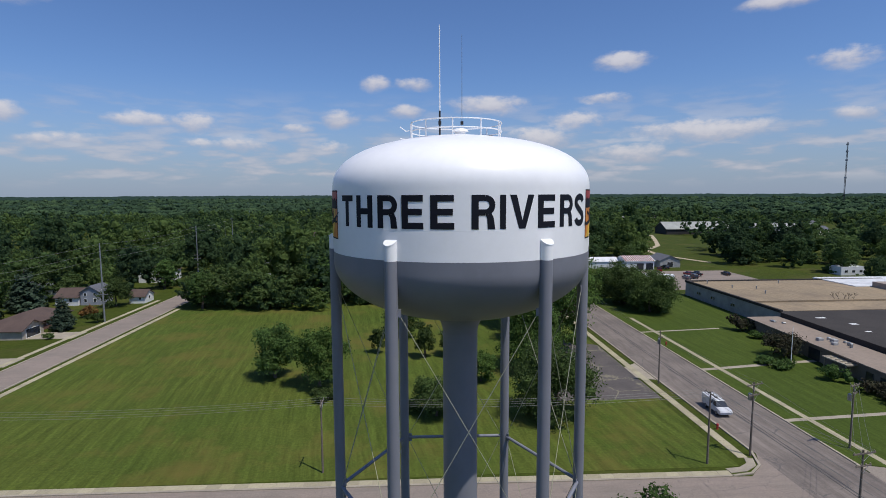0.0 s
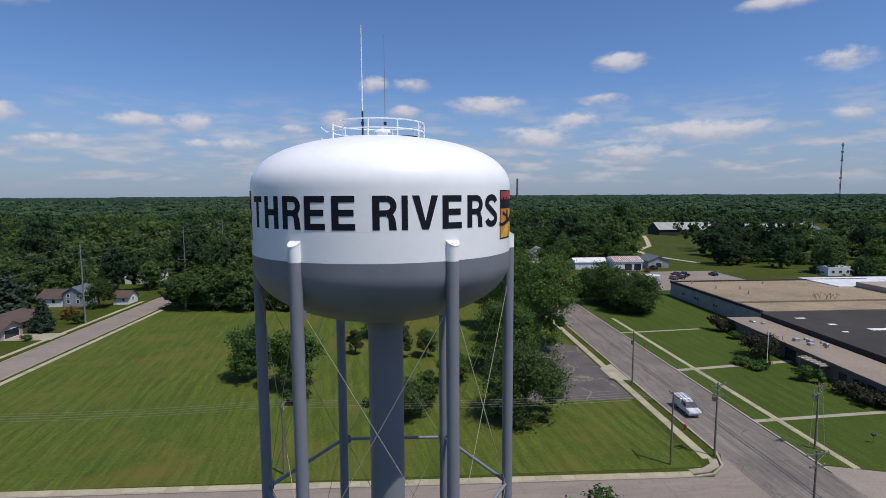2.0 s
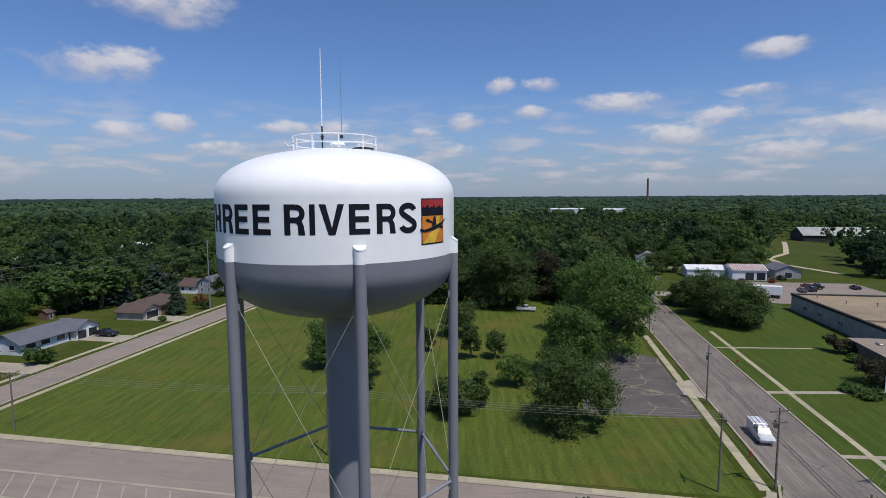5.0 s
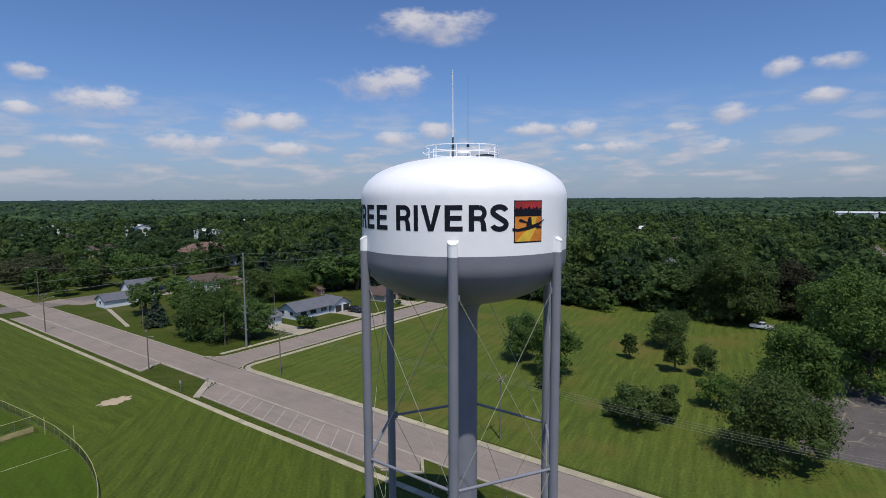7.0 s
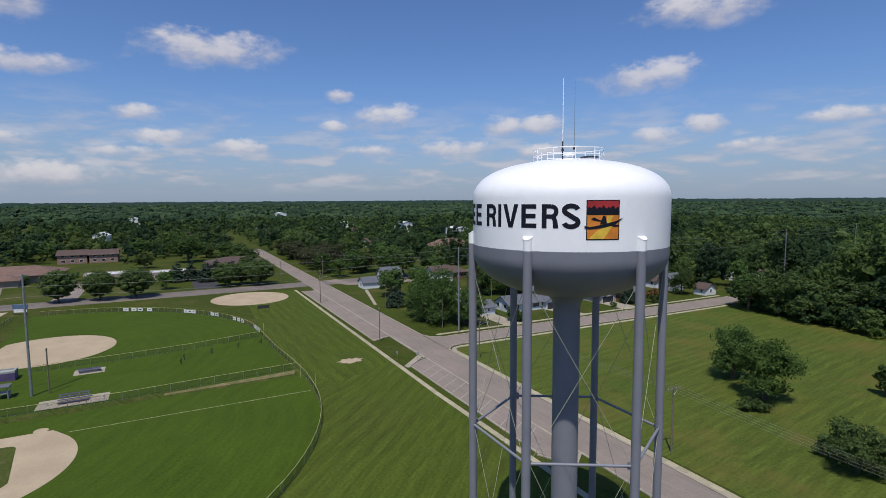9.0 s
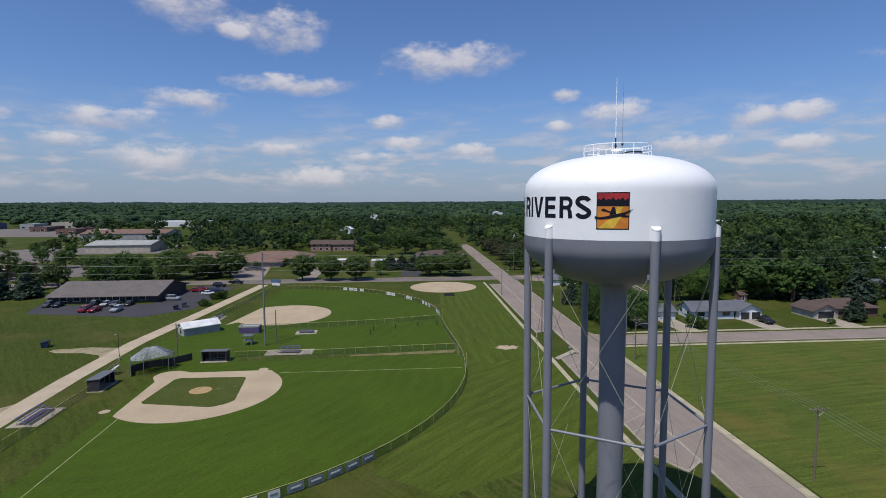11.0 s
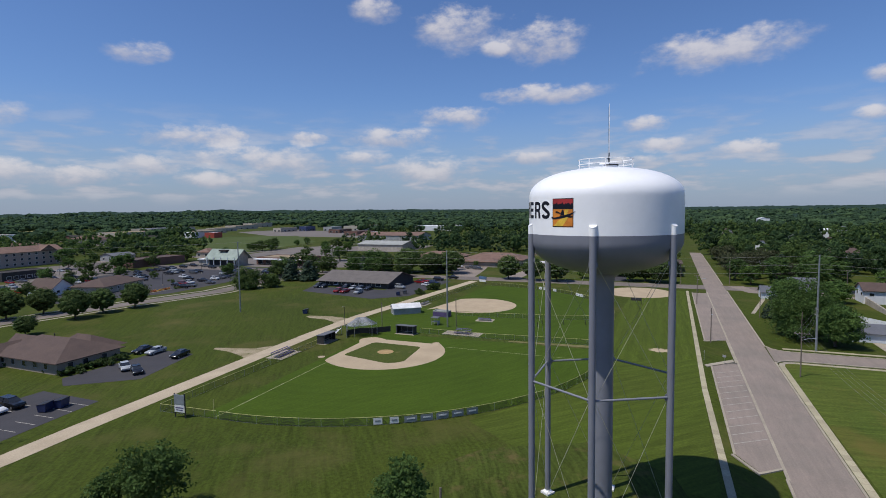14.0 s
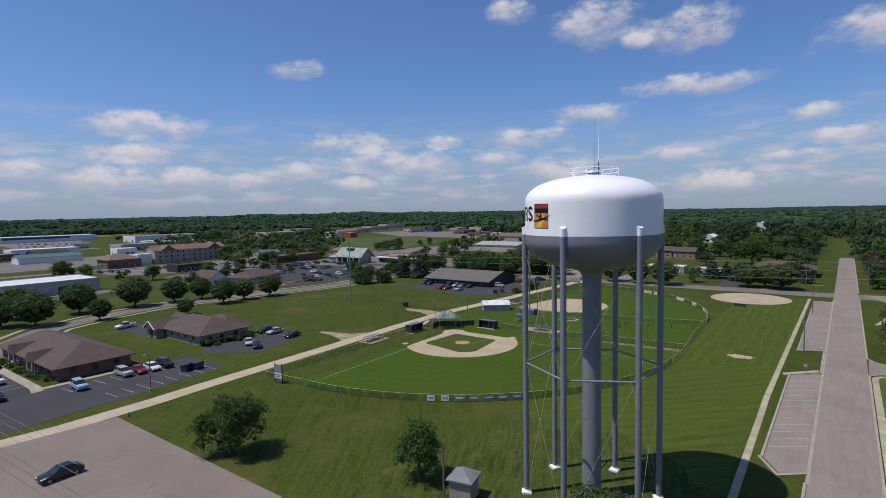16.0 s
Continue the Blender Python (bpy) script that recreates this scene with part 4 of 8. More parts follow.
def emblem(a0, a1):
    """The square river picture: frame, red dusk, dark tree line, orange hill, yellow river, dark boat."""
    z0, z1, wide = 29.74, 32.22, a1 - a0
    def p(u, v):
        return (a0 + wide * u, z0 + (z1 - z0) * v)
    sign = panel(tower, "emblem_border", [p(0, 0), p(1, 0), p(1, 1), p(0, 1)], 0.006, NAVY, "square painted river emblem with a dark border")
    panel(sign, "dusk_sky", [p(0.03, 0.66), p(0.97, 0.66), p(0.97, 0.975), p(0.03, 0.975)], 0.016, RED, "deep red painted dusk sky")
    trees = [p(0.03, 0.63)] + [p(0.97, 0.63)] + [p(0.97 - 0.94 * i / 18, 0.82 + 0.035 * math.sin(i * 2.3) + 0.02 * math.sin(i * 5.1)) for i in range(19)]
    panel(sign, "tree_line", trees, 0.026, NAVY, "dark painted tree line")
    panel(sign, "dusk_hill", [p(0.03, 0.03), p(0.97, 0.03), p(0.97, 0.625), p(0.03, 0.625)], 0.016, ORANGE, "orange painted hillside")
    panel(sign, "river", [p(0.06, 0.035), p(0.52, 0.035), p(0.66, 0.2), p(0.78, 0.36), p(0.74, 0.5), p(0.8, 0.61), p(0.62, 0.61), p(0.6, 0.5), p(0.58, 0.36), p(0.3, 0.22)], 0.026, YELLOW, "winding yellow painted river")
    boat = [p(-0.05, 0.3), p(0.12, 0.27), p(0.5, 0.31), p(0.85, 0.38), p(1.12, 0.56), p(0.86, 0.47), p(0.6, 0.42), p(0.3, 0.36), p(0.1, 0.33), p(-0.05, 0.36)]
    panel(sign, "boat", boat, 0.036, NAVY, "dark painted boat shape")
    panel(sign, "boat_block", [p(0.40, 0.395), p(0.60, 0.425), p(0.585, 0.53), p(0.55, 0.61), p(0.49, 0.61), p(0.45, 0.53)], 0.036, NAVY)
    panel(sign, "oar", [p(0.14, 0.53), p(0.22, 0.57), p(0.34, 0.52), p(0.44, 0.49), p(0.44, 0.46), p(0.3, 0.48), p(0.19, 0.50)], 0.036, NAVY)
    panel(sign, "oar", [p(0.70, 0.36), p(0.84, 0.33), p(0.97, 0.34), p(0.97, 0.38), p(0.84, 0.385)], 0.036, NAVY)


emblem(-32.0, -15.0)
emblem(-173.5, -156.5)

# ---- trees ----
rng = np.random.default_rng(7)


def array_mesh(name, verts, faces, mat, smooth=False):
    """A mesh from arrays: verts n x 3, faces a list of arrays m x 3 or m x 4."""
    me = bpy.data.meshes.new(name)
    loops = np.concatenate([f.ravel() for f in faces])
    sizes = np.concatenate([np.full(len(f), f.shape[1]) for f in faces])
    me.vertices.add(len(verts))
    me.vertices.foreach_set("co", np.ascontiguousarray(verts, np.float32).ravel())
    me.loops.add(len(loops))
    me.loops.foreach_set("vertex_index", loops.astype(np.int32))
    me.polygons.add(len(sizes))
    me.polygons.foreach_set("loop_start", np.r_[0, np.cumsum(sizes)[:-1]].astype(np.int32))
    me.polygons.foreach_set("use_smooth", np.full(len(sizes), smooth))
    me.update()
    me.validate()
    me.materials.append(mat)
    return me


def unit(v):
    return v / np.maximum(np.linalg.norm(v, axis=1, keepdims=True), 1e-9)


def cards(points, out, size, loose=0.9):
    """Small leaf-shaped quads at the points, facing roughly outwards."""
    n = len(points)
    face = unit(out + loose * unit(rng.normal(size=(n, 3))))
    u = unit(np.cross(face, rng.normal(size=(n, 3))))
    v = np.cross(face, u)
    s = (size * rng.uniform(0.55, 1.35, n))[:, None]
    verts = np.stack([points - u * s, points - v * s * 0.55 + face * s * 0.12, points + u * s, points + v * s * 0.55 + face * s * 0.12], 1).reshape(-1, 3)
    return verts, np.arange(4 * n).reshape(-1, 4)


def ico(level):
    bm = bmesh.new()
    bmesh.ops.create_icosphere(bm, subdivisions=level, radius=1)
    v = np.array([p.co[:] for p in bm.verts])
    f = np.array([[p.index for p in face.verts] for face in bm.faces])
    bm.free()
    return v, f


ICO1, ICO2 = ico(1), ico(2)


def crown_arrays(lobes, count, size, core=0.8, loose=0.9, level=ICO1, tuft=9):
    """lobes: rows of x, y, z, radius, squash. Each lobe carries leafy tufts of about tuft leaves, with gaps between them."""
    lobes = np.array(lobes, float)
    verts, faces, k = [], [], 0
    for i, (x, y, z, r, q) in enumerate(lobes):
        v = level[0] * (1 + rng.uniform(-0.16, 0.16, (len(level[0]), 1))) * r * core * (0.74 if i == 0 and len(lobes) > 6 else 0.9)
        verts.append(v * (1, 1, q) + (x, y, z))
        faces.append(level[1] + k)
        k += len(v)
    area = lobes[:, 3] ** 2
    n = max(len(lobes), count // tuft)
    L = lobes[rng.choice(len(lobes), n, p=area / area.sum())].copy()
    d = unit(rng.normal(size=(n, 3)) + (0, 0, 0.25))
    d[:, 2] = np.where(d[:, 2] < -0.45, -d[:, 2], d[:, 2])
    stray = rng.random(n) < 0.2
    L[stray, 3] *= rng.uniform(1.0, 1.3, int(stray.sum()))
    squash = np.stack([np.ones(n), np.ones(n), L[:, 4]], 1)
    mid = L[:, :3] + d * L[:, 3:4] * rng.uniform(0.72, 1.06, (n, 1)) * squash
    reach = np.maximum(L[:, 3] * rng.uniform(0.18, 0.38, n), size * 1.2)
    pick = rng.choice(n, count, p=reach ** 2 / (reach ** 2).sum())
    off = rng.normal(size=(count, 3)) * (0.62, 0.62, 0.42)
    pts = mid[pick] + off * reach[pick, None]
    cv, cf = cards(pts, unit(d[pick] + 0.55 * off + (0, 0, 0.2)), size, loose)
    return np.concatenate(verts + [cv]), [np.concatenate(faces), cf + k]


def broad_lobes(height, radius, n, bottom=0.22, cone=0.0):
    """An uneven rounded crown: a middle mass and lobes round it."""
    z0, z1 = height * bottom, height
    mid, half = (z0 + z1) / 2, (z1 - z0) / 2
    rows = [(0, 0, mid - cone * half * 0.3, radius * (0.62 - 0.25 * cone), half / radius * 0.95)]
    for i in range(n):
        h = rng.uniform(-0.95, 0.88)
        swell = math.sqrt(max(0.05, 1 - h * h)) if h > 0 else 1 - 0.3 * h * h
        swell *= 1 - cone * 0.5 * (h + 1)
        wide = swell * radius * rng.uniform(0.5, 0.8)
        a = 2.4 * i + rng.uniform(-0.5, 0.5)
        r = radius * rng.uniform(0.18, 0.42) * (1 - 0.6 * cone * 0.5 * (h + 1))
        rows.append((wide * math.cos(a), wide * math.sin(a), max(r * 0.5, mid + h * half * 0.86), r, rng.uniform(0.75, 1.1)))
    return rows


def trunk_form(height, r, reach, limbs=5):
    f = Form()
    pts = [(0, 0, -0.15), (rng.normal() * 0.1, rng.normal() * 0.1, height * 0.4), (rng.normal() * 0.25, rng.normal() * 0.25, height)]
    f.tube(pts[0], pts[1], r, 8, r * 0.75).tube(pts[1], pts[2], r * 0.75, 8, r * 0.3)
    for i in range(limbs):
        a = 2 * math.pi * i / limbs + rng.uniform(-0.4, 0.4)
        z = height * rng.uniform(0.4, 0.8)
        f.tube((0, 0, z), (reach * math.cos(a), reach * math.sin(a), z + reach * rng.uniform(0.4, 1.0)), r * 0.4, 6, r * 0.12)
    return f


def make_tree(name, label, height, radius, mat, count, size, lobes=12, bottom=0.22, category="tree", core=0.8, cone=0.0, lush=1.0, also=()):
    t = thing(name, label, category)
    part("trunk", trunk_form(height * 0.62, 0.03 * height + 0.03, radius * 0.5), BARK, t, "", True)
    rows = broad_lobes(height, radius, round(lobes * 1.7), bottom, cone)
    for dx, dy, high, wide in also:
        rows += [(x + dx, y + dy, z, r, q) for x, y, z, r, q in broad_lobes(high, wide, lobes, bottom)]
    v, f = crown_arrays(rows, round(count * 2.3 * lush), size * 0.68, core * 0.7)
    v[:, 2] = np.maximum(v[:, 2], 0.02)
    part("crown", array_mesh("crown", v, f, mat), mat, t)
    return t


def make_globe(name, label, height, radius, mat, count, size):
    """A clipped-looking round tree: a dense ball of small lobes on a short trunk."""
    t = thing(name, label, "tree")
    part("trunk", trunk_form(height * 0.5, 0.03 * height, radius * 0.4), BARK, t, "", True)
    half = height * 0.45
    rows = [(0, 0, height - half, radius * 0.86, half / radius)]
    for i in range(44):
        h = 1 - 2 * (i + 0.5) / 44
        a, wide = 2.4 * i, math.sqrt(1 - h * h) * radius * rng.uniform(0.66, 0.84)
        rows.append((wide * math.cos(a), wide * math.sin(a), height - half + h * half * 0.8, radius * rng.uniform(0.2, 0.3), 0.9))
    v, f = crown_arrays(rows, count, size, 0.95, 0.7)
    part("crown", array_mesh("crown", v, f, mat), mat, t)
    return t


def make_conifer(name, label, height, radius, count, size):
    t = thing(name, label, "tree")
    part("trunk", Form().tube((0, 0, -0.1), (0, 0, height * 0.9), 0.022 * height, 8, 0.05), BARK, t, "", True)
    rows = []
    for i in range(16):
        h = i / 15
        r = radius * (1 - h) ** 0.85 * rng.uniform(0.85, 1.05) + 0.15
        for k in range(5 if h < 0.6 else 3):
            a = k * 1.26 + i * 0.8
            rows.append((r * 0.62 * math.cos(a), r * 0.62 * math.sin(a), height * (0.08 + 0.9 * h), r * 0.5, 0.5))
    v, f = crown_arrays(rows, count, size, 0.72, 0.6)
    part("crown", array_mesh("needles", v, f, NEEDLES), NEEDLES, t)
    return t


def make_shrub(name, label, height, radius, mat, count, size, lobes=7, category="shrub"):
    s = thing(name, label, category)
    rows = [(rng.normal() * radius * 0.45, rng.normal() * radius * 0.45, height * rng.uniform(0.3, 0.62), radius * rng.uniform(0.35, 0.55), min(1.2, height / radius * 0.75)) for i in range(lobes)]
    v, f = crown_arrays(rows, count, size, 0.8)
    v[:, 2] = np.maximum(v[:, 2], -0.05)
    part("foliage", array_mesh("foliage", v, f, mat), mat, s)
    part("stem", Form().tube((0, 0, -0.1), (0, 0, height * 0.5), 0.06, 6, 0.03), BARK, s)
    return s


def stand(t, x, y, turn=0.0):
    t.matrix_basis = pose(x, y, 0, 0, 0, turn)
    return t


# the trees of the lawn, each of its own shape
stand(make_tree("lawn_tree", "round dark green tree with pale trunks on the lawn", 9.8, 4.2, LEAF, 4200, 0.3, 13, 0.06), -24.6, 92.3)
stand(make_tree("lawn_tree", "full bright green maple tree on the lawn", 10.2, 4.6, LEAFBRIGHT, 4800, 0.3, 14, 0.05), -16.0, 87.4)
stand(make_tree("lawn_tree", "wide dark drooping crab apple tree on the lawn", 10.0, 6.6, LEAFDARK, 7500, 0.26, 18, 0.0), 20.2, 73.0)
stand(make_tree("lawn_tree", "bright green rounded maple beside the old asphalt patch", 12.5, 6.2, LEAFBRIGHT, 6000, 0.32, 16, 0.05), 21.0, 94)
stand(make_tree("lawn_tree", "tall broad green tree beside the old asphalt patch", 20.5, 8.8, LEAFBRIGHT, 10500, 0.36, 24, 0.02), 30.5, 109)
stand(make_tree("lawn_tree", "tall leafy green tree behind the asphalt patch", 18.5, 7.4, LEAFBRIGHT, 7000, 0.38, 18, 0.08), 27.0, 124)
stand(make_tree("fruit_tree", "low dark spreading fruit tree on the lawn", 5.6, 3.6, LEAFDARK, 3600, 0.25, 12, 0.0), 3.0, 74.2)
stand(make_tree("fruit_tree", "small dark fruit tree on the lawn", 5.3, 2.0, LEAFDARK, 1800, 0.25, 9, 0.08), 6.0, 78.2)
stand(make_tree("fruit_tree", "small rounded green tree on the lawn", 4.7, 2.9, LEAFBRIGHT, 2200, 0.25, 10, 0.0), 11.2, 88)
stand(make_tree("fruit_tree", "small dark tree among the lawn trees", 5.2, 1.7, LEAFDARK, 1300, 0.25, 8, 0.12), -7.5, 105.8)
stand(make_tree("fruit_tree", "dark leaning fruit tree on the lawn", 7.2, 2.3, LEAFDARK, 1900, 0.25, 9, 0.1), 1.9, 102)
stand(make_tree("fruit_tree", "dark narrow fruit tree on the lawn", 6.4, 2.3, LEAFDARK, 1800, 0.25, 9, 0.08), 6.8, 103)
stand(make_tree("fruit_tree", "broad dark tree on the lawn", 8.6, 4.6, LEAFDARK, 3800, 0.28, 13, 0.02), -3.0, 118)
stand(make_shrub("lawn_shrub", "grey-green shrub at the foot of the maple", 1.6, 2.4, LEAFDARK, 1000, 0.2), -14.2, 82.0)
stand(make_shrub("lawn_shrub", "low spreading shrub beside the fruit tree", 1.6, 2.2, LEAFDARK, 800, 0.2), -0.6, 76.5)
stand(make_tree("avenue_tree", "massive dark spreading tree beside the avenue", 11.0, 6.6, LEAFDARK, 9000, 0.36, 26, -0.02), 63.6, 138.5)
stand(make_tree("avenue_tree", "dark bushy tree beside the avenue", 12.0, 6.6, LEAFDARK, 8600, 0.36, 24, -0.04), 61.0, 149)
stand(make_tree("avenue_tree", "dark round tree at the avenue's bend", 9.0, 5.0, LEAFDARK, 5600, 0.36, 20, -0.04), 58.4, 162)
stand(make_shrub("roadside_shrub", "low dark shrub at the avenue's edge", 2.2, 2.4, LEAFDARK, 900, 0.24), 54.8, 166.5)
stand(make_tree("avenue_tree", "dark tree beside the far sidewalk", 10, 4.6, LEAFDARK, 3000, 0.36, 16, 0.0), 62.5, 227)
stand(make_tree("avenue_tree", "full green tree behind the lawn sign", 11, 5.0, LEAF, 3200, 0.36, 16, 0.0), 71.5, 235)
stand(make_tree("park_tree", "bright green young maple by the parking lot", 8.0, 3.7, LEAF, 5200, 0.25, 15, 0.08, core=0.6, also=((2.0, -2.9, 5.9, 2.9),)), 18.8, -12.0)
stand(make_tree("park_tree", "sparse young tree by the pump hut", 7.8, 3.9, LEAF, 2600, 0.27, 20, 0.03, core=0.35, cone=0.6), 10.8, 12.2)
stand(make_tree("corner_tree", "bushy broad green tree on the street corner", 13.2, 7.6, LEAF, 7500, 0.34, 18, 0.03), -91.0, 66.5)
stand(make_tree("corner_tree", "dark green tree behind the corner tree", 11.0, 5.0, LEAF, 4000, 0.34, 14, 0.05), -84.0, 71.0)
stand(make_conifer("spruce", "dense blue-green spruce beside the cottage", 7.6, 3.0, 3400, 0.26), -114.3, 64.5)
stand(make_conifer("spruce", "tall blue-green spruce in a front garden", 9.4, 2.6, 3400, 0.26), -84.0, 129.5)
stand(make_shrub("front_tree", "small rounded tree in front of the white house", 4.2, 2.2, LEAF, 1300, 0.25, 8, "tree"), -81.2, 84.8)
stand(make_shrub("front_shrub", "dark rounded shrub beside the street", 2.6, 1.6, LEAFDARK, 900, 0.22), -80.4, 137)
stand(make_shrub("front_shrub", "low clipped shrub by the driveway", 1.3, 1.2, LEAFDARK, 500, 0.2), -82.2, 121.5)
stand(make_shrub("front_shrub", "orange-brown leaved shrub in the garden", 2.6, 2.2, LEAFORANGE, 1000, 0.24), -86.4, 143)
stand(make_tree("garden_tree", "dark dense tree beside the white garage", 8.0, 4.2, LEAFDARK, 2600, 0.3, 13, 0.0), -86.5, 157)
stand(make_tree("tower_tree", "rounded green tree beside the water tower", 10.0, 3.4, LEAF, 3600, 0.28, 14, 0.1, core=0.6), 17.3, 37.0)
stand(make_tree("hedge_bush", "large dark rounded bush by the roadside", 8.6, 6.2, LEAFDARK, 3600, 0.4, 18, -0.22, "shrub"), -114, -122)
stand(make_tree("hedge_bush", "lower dark bush beside the large roadside bush", 5.6, 4.6, LEAFDARK, 2000, 0.4, 13, -0.25, "shrub"), -121, -115.5)
stand(make_tree("lot_tree", "small round tree on the parking island", 6.0, 3.4, LEAF, 1200, 0.4, 10, 0.05), -146.5, -164.2)

stand(make_tree("garden_tree", "broad bright green maple behind the ranch house", 12.0, 7.0, LEAFBRIGHT, 5200, 0.34, 18, 0.03), -116.5, 107.5)
stand(make_tree("garden_tree", "dark round tree on the back lawn", 8.5, 4.2, LEAFDARK, 2400, 0.34, 14, 0.0), -116, 126)

stand(make_tree("garden_tree", "dark dense tree behind the small garage", 11.5, 5.4, LEAFDARK, 3600, 0.34, 18, 0.0), -119, 97.5)
stand(make_tree("hedge_bush", "low rounded dark bush beside the gravel path", 2.6, 2.9, LEAFDARK, 700, 0.34, 9, -0.25, "shrub"), -135.2, -47.8)
stand(make_tree("hedge_bush", "small rounded dark bush beside the shed's lot", 2.4, 2.0, LEAFDARK, 500, 0.34, 8, -0.25, "shrub"), -123.2, -48.0)
stand(make_tree("lawn_tree", "huge dark green tree at the back of the lawn", 18.5, 9.2, LEAFDARK, 7000, 0.42, 26, 0.0), 4.8, 151.7)
stand(make_tree("lawn_tree", "dark purple-leaved tree behind the pickup truck", 15.5, 6.0, LEAFPURPLE, 4200, 0.4, 20, 0.0, core=0.9), 18.2, 165.7)
# a few models for the repeated trees
MODELS = [make_tree("street_tree", "rounded dark green tree with a full crown", 10, 4.2, LEAF, 1350, 0.46, 18, 0.16, lush=0.75),
          make_tree("street_tree", "broad bright green tree with a full crown", 11, 4.8, LEAFBRIGHT, 1350, 0.48, 18, 0.14, lush=0.75),
          make_tree("street_tree", "dark full-crowned tree with a short trunk", 12, 5.0, LEAFDARK, 1350, 0.5, 18, 0.06, lush=0.7),
          make_tree("street_tree", "tall upright green tree with a dense crown", 14, 5.0, LEAF, 1350, 0.52, 18, 0.04, lush=0.7)]
BRONZE = make_tree("street_tree", "tall thin-crowned bronze-green tree by the street", 12, 4.6, LEAFBROWN, 1700, 0.46, 20, 0.08, core=0.6, lush=0.75)
ROUND = make_globe("street_tree", "neat round dark green tree on a short trunk", 9, 4.0, LEAFDARK, 3600, 0.24)
PINE = make_conifer("pine_tree", "tall dark pine with drooping boughs", 16, 4.2, 2200, 0.55)
used = {}


def plant(model, x, y, height, group, wide=1.0):
    """Sets the model itself at its first place, and copies after that."""
    top = 9 if model is ROUND else 12 if model is BRONZE else {0: 10, 1: 11, 2: 12, 3: 14}.get(MODELS.index(model) if model in MODELS else 9, 16)
    s = height / top
    m = pose(x, y, 0, 0, 0, float(rng.uniform(0, 360))) @ Matrix.Diagonal((s * wide, s * wide, s, 1))
    if model not in used:
        used[model] = True
        model.matrix_basis = m
        return tagged(model, group=group)
    return tagged(copy_thing(model, m), group=group)


row = "street trees along the curving road"
for x, y, h, w_ in ((-11.2, -152.8, 9.6, 1.2), (4.7, -140, 8.6, 1.0), (3.9, -159.5, 8.6, 0.9), (10.9, -147, 7.6, 0.9), (-27.7, -150.2, 9.2, 1.0), (-40.6, -147, 7.4, 1.0), (-50.3, -146, 7.0, 0.95), (-48.8, -128.3, 7.6, 0.95), (-58.3, -129.5, 6.6, 0.95),
                    (-68.5, -128.2, 7.0, 1.0), (-10.2, -132.9, 5.8, 0.9), (-29.6, -118.5, 4.4, 1.0), (30, -122, 8.0, 1.0)):
    plant(ROUND, x, y, h * 1.05, row, w_)
row = "trees in front of the school"
for x, y, h, w_ in ((-173.8, -27.8, 9.4, 0.9), (-172.5, -16.6, 8.8, 0.92), (-172.5, -6.2, 8.8, 1.12), (-182, 23, 8.0, 1.12), (-180.5, 34.8, 8.6, 1.25), (-184, 29, 7.6, 1.0), (-186, -60, 10, 1.1), (-182, -70, 9, 1.1), (-184, -83, 11, 1.1)):
    plant(ROUND, x, y, h, row, w_)
for x, y, h in ((-185.6, 2.9, 7.0), (-222.3, -68.6, 8.6), (-226.5, -46.3, 6.0), (-217, -58, 5.5), (-228, -30, 6.0)):
    plant(MODELS[1], x, y, h, row, 1.1)
row = "trees behind the long shed"
for x, y, h in ((-160, -84, 11), (-163, -92, 12), (-161, -101, 12), (-164, -116, 10), (-168, -77, 10), (-171, -125, 10), (-160, -122, 8), (-185, -95, 10), (-190, -110, 9), (-177, -154, 9), (-150, -134, 10), (-157, -141, 9.5), (-198, -122, 11), (-204, -112, 12), (-208, -130, 10), (-214, -100, 11)):
    plant(MODELS[2 if h < 11 else 3], x, y, h, row, 1.15)
row = "trees among the shops"
for i, (x, y) in enumerate(((-134, -236), (-141, -236), (-152, -243), (-168, -242), (-128, -242), (-143, -279), (-169, -295), (-199, -250), (-204, -258), (-164, -316), (-190, -276), (-153, -139), (-191, -152), (-164, -140), (-181, -140), (-181, -111), (-208, -122), (-185, -102), (-211, -109), (-178, -82), (-191, -77), (-228, -152), (-242, -172), (-258, -200), (-285, -263), (-275, -266), (-234, -316), (-218, -326), (-233, -369), (-220, -381), (-245, -262), (-217, -82), (-199, -66))):
    plant(MODELS[(2, 0, 3, 2)[i % 4]], x, y, 7.5 + 1.1 * (i * 7 % 5), row, 1.2)
row = "bronze-green trees along the far street"
for i, (x, y) in enumerate(((-204, 70), (-214, 66.5), (-226, 68), (-238, 66), (-250, 69), (-263, 66), (-277, 69), (-292, 66), (-209, 80), (-232, 79), (-258, 80), (-196, 84), (-222, 37), (-240, 36), (-262, 37), (-285, 36))):
    plant(BRONZE if i < 12 else MODELS[2], x, y, 10.0 + 1.3 * (i * 7 % 4), row, 1.2)
row = "trees beside the meadow"
for i, (x, y) in enumerate(((-287, -271), (-289, -258), (-305, -267), (-296, -263), (-343, -274), (-300, -214), (-319, -215), (-293, -188), (-360, -275), (-51, -285), (-57, -275), (-46, -279))):
    plant(MODELS[(2, 1, 3)[i % 3]], x, y, 9.0 + 1.2 * (i * 5 % 4), row, 1.2)
row = "young trees on the restaurant lots"
for i, (x, y) in enumerate(((-64, -192), (-69, -187), (-90, -196), (-104, -205), (-121, -206), (-126, -190), (-100, -228), (-112, -230), (-70, -228), (-60, -240))):
    plant(MODELS[(0, 2)[i % 2]], x, y, 5.0 + 0.8 * (i * 3 % 5), row, 1.1)
row = "shade trees round the school"
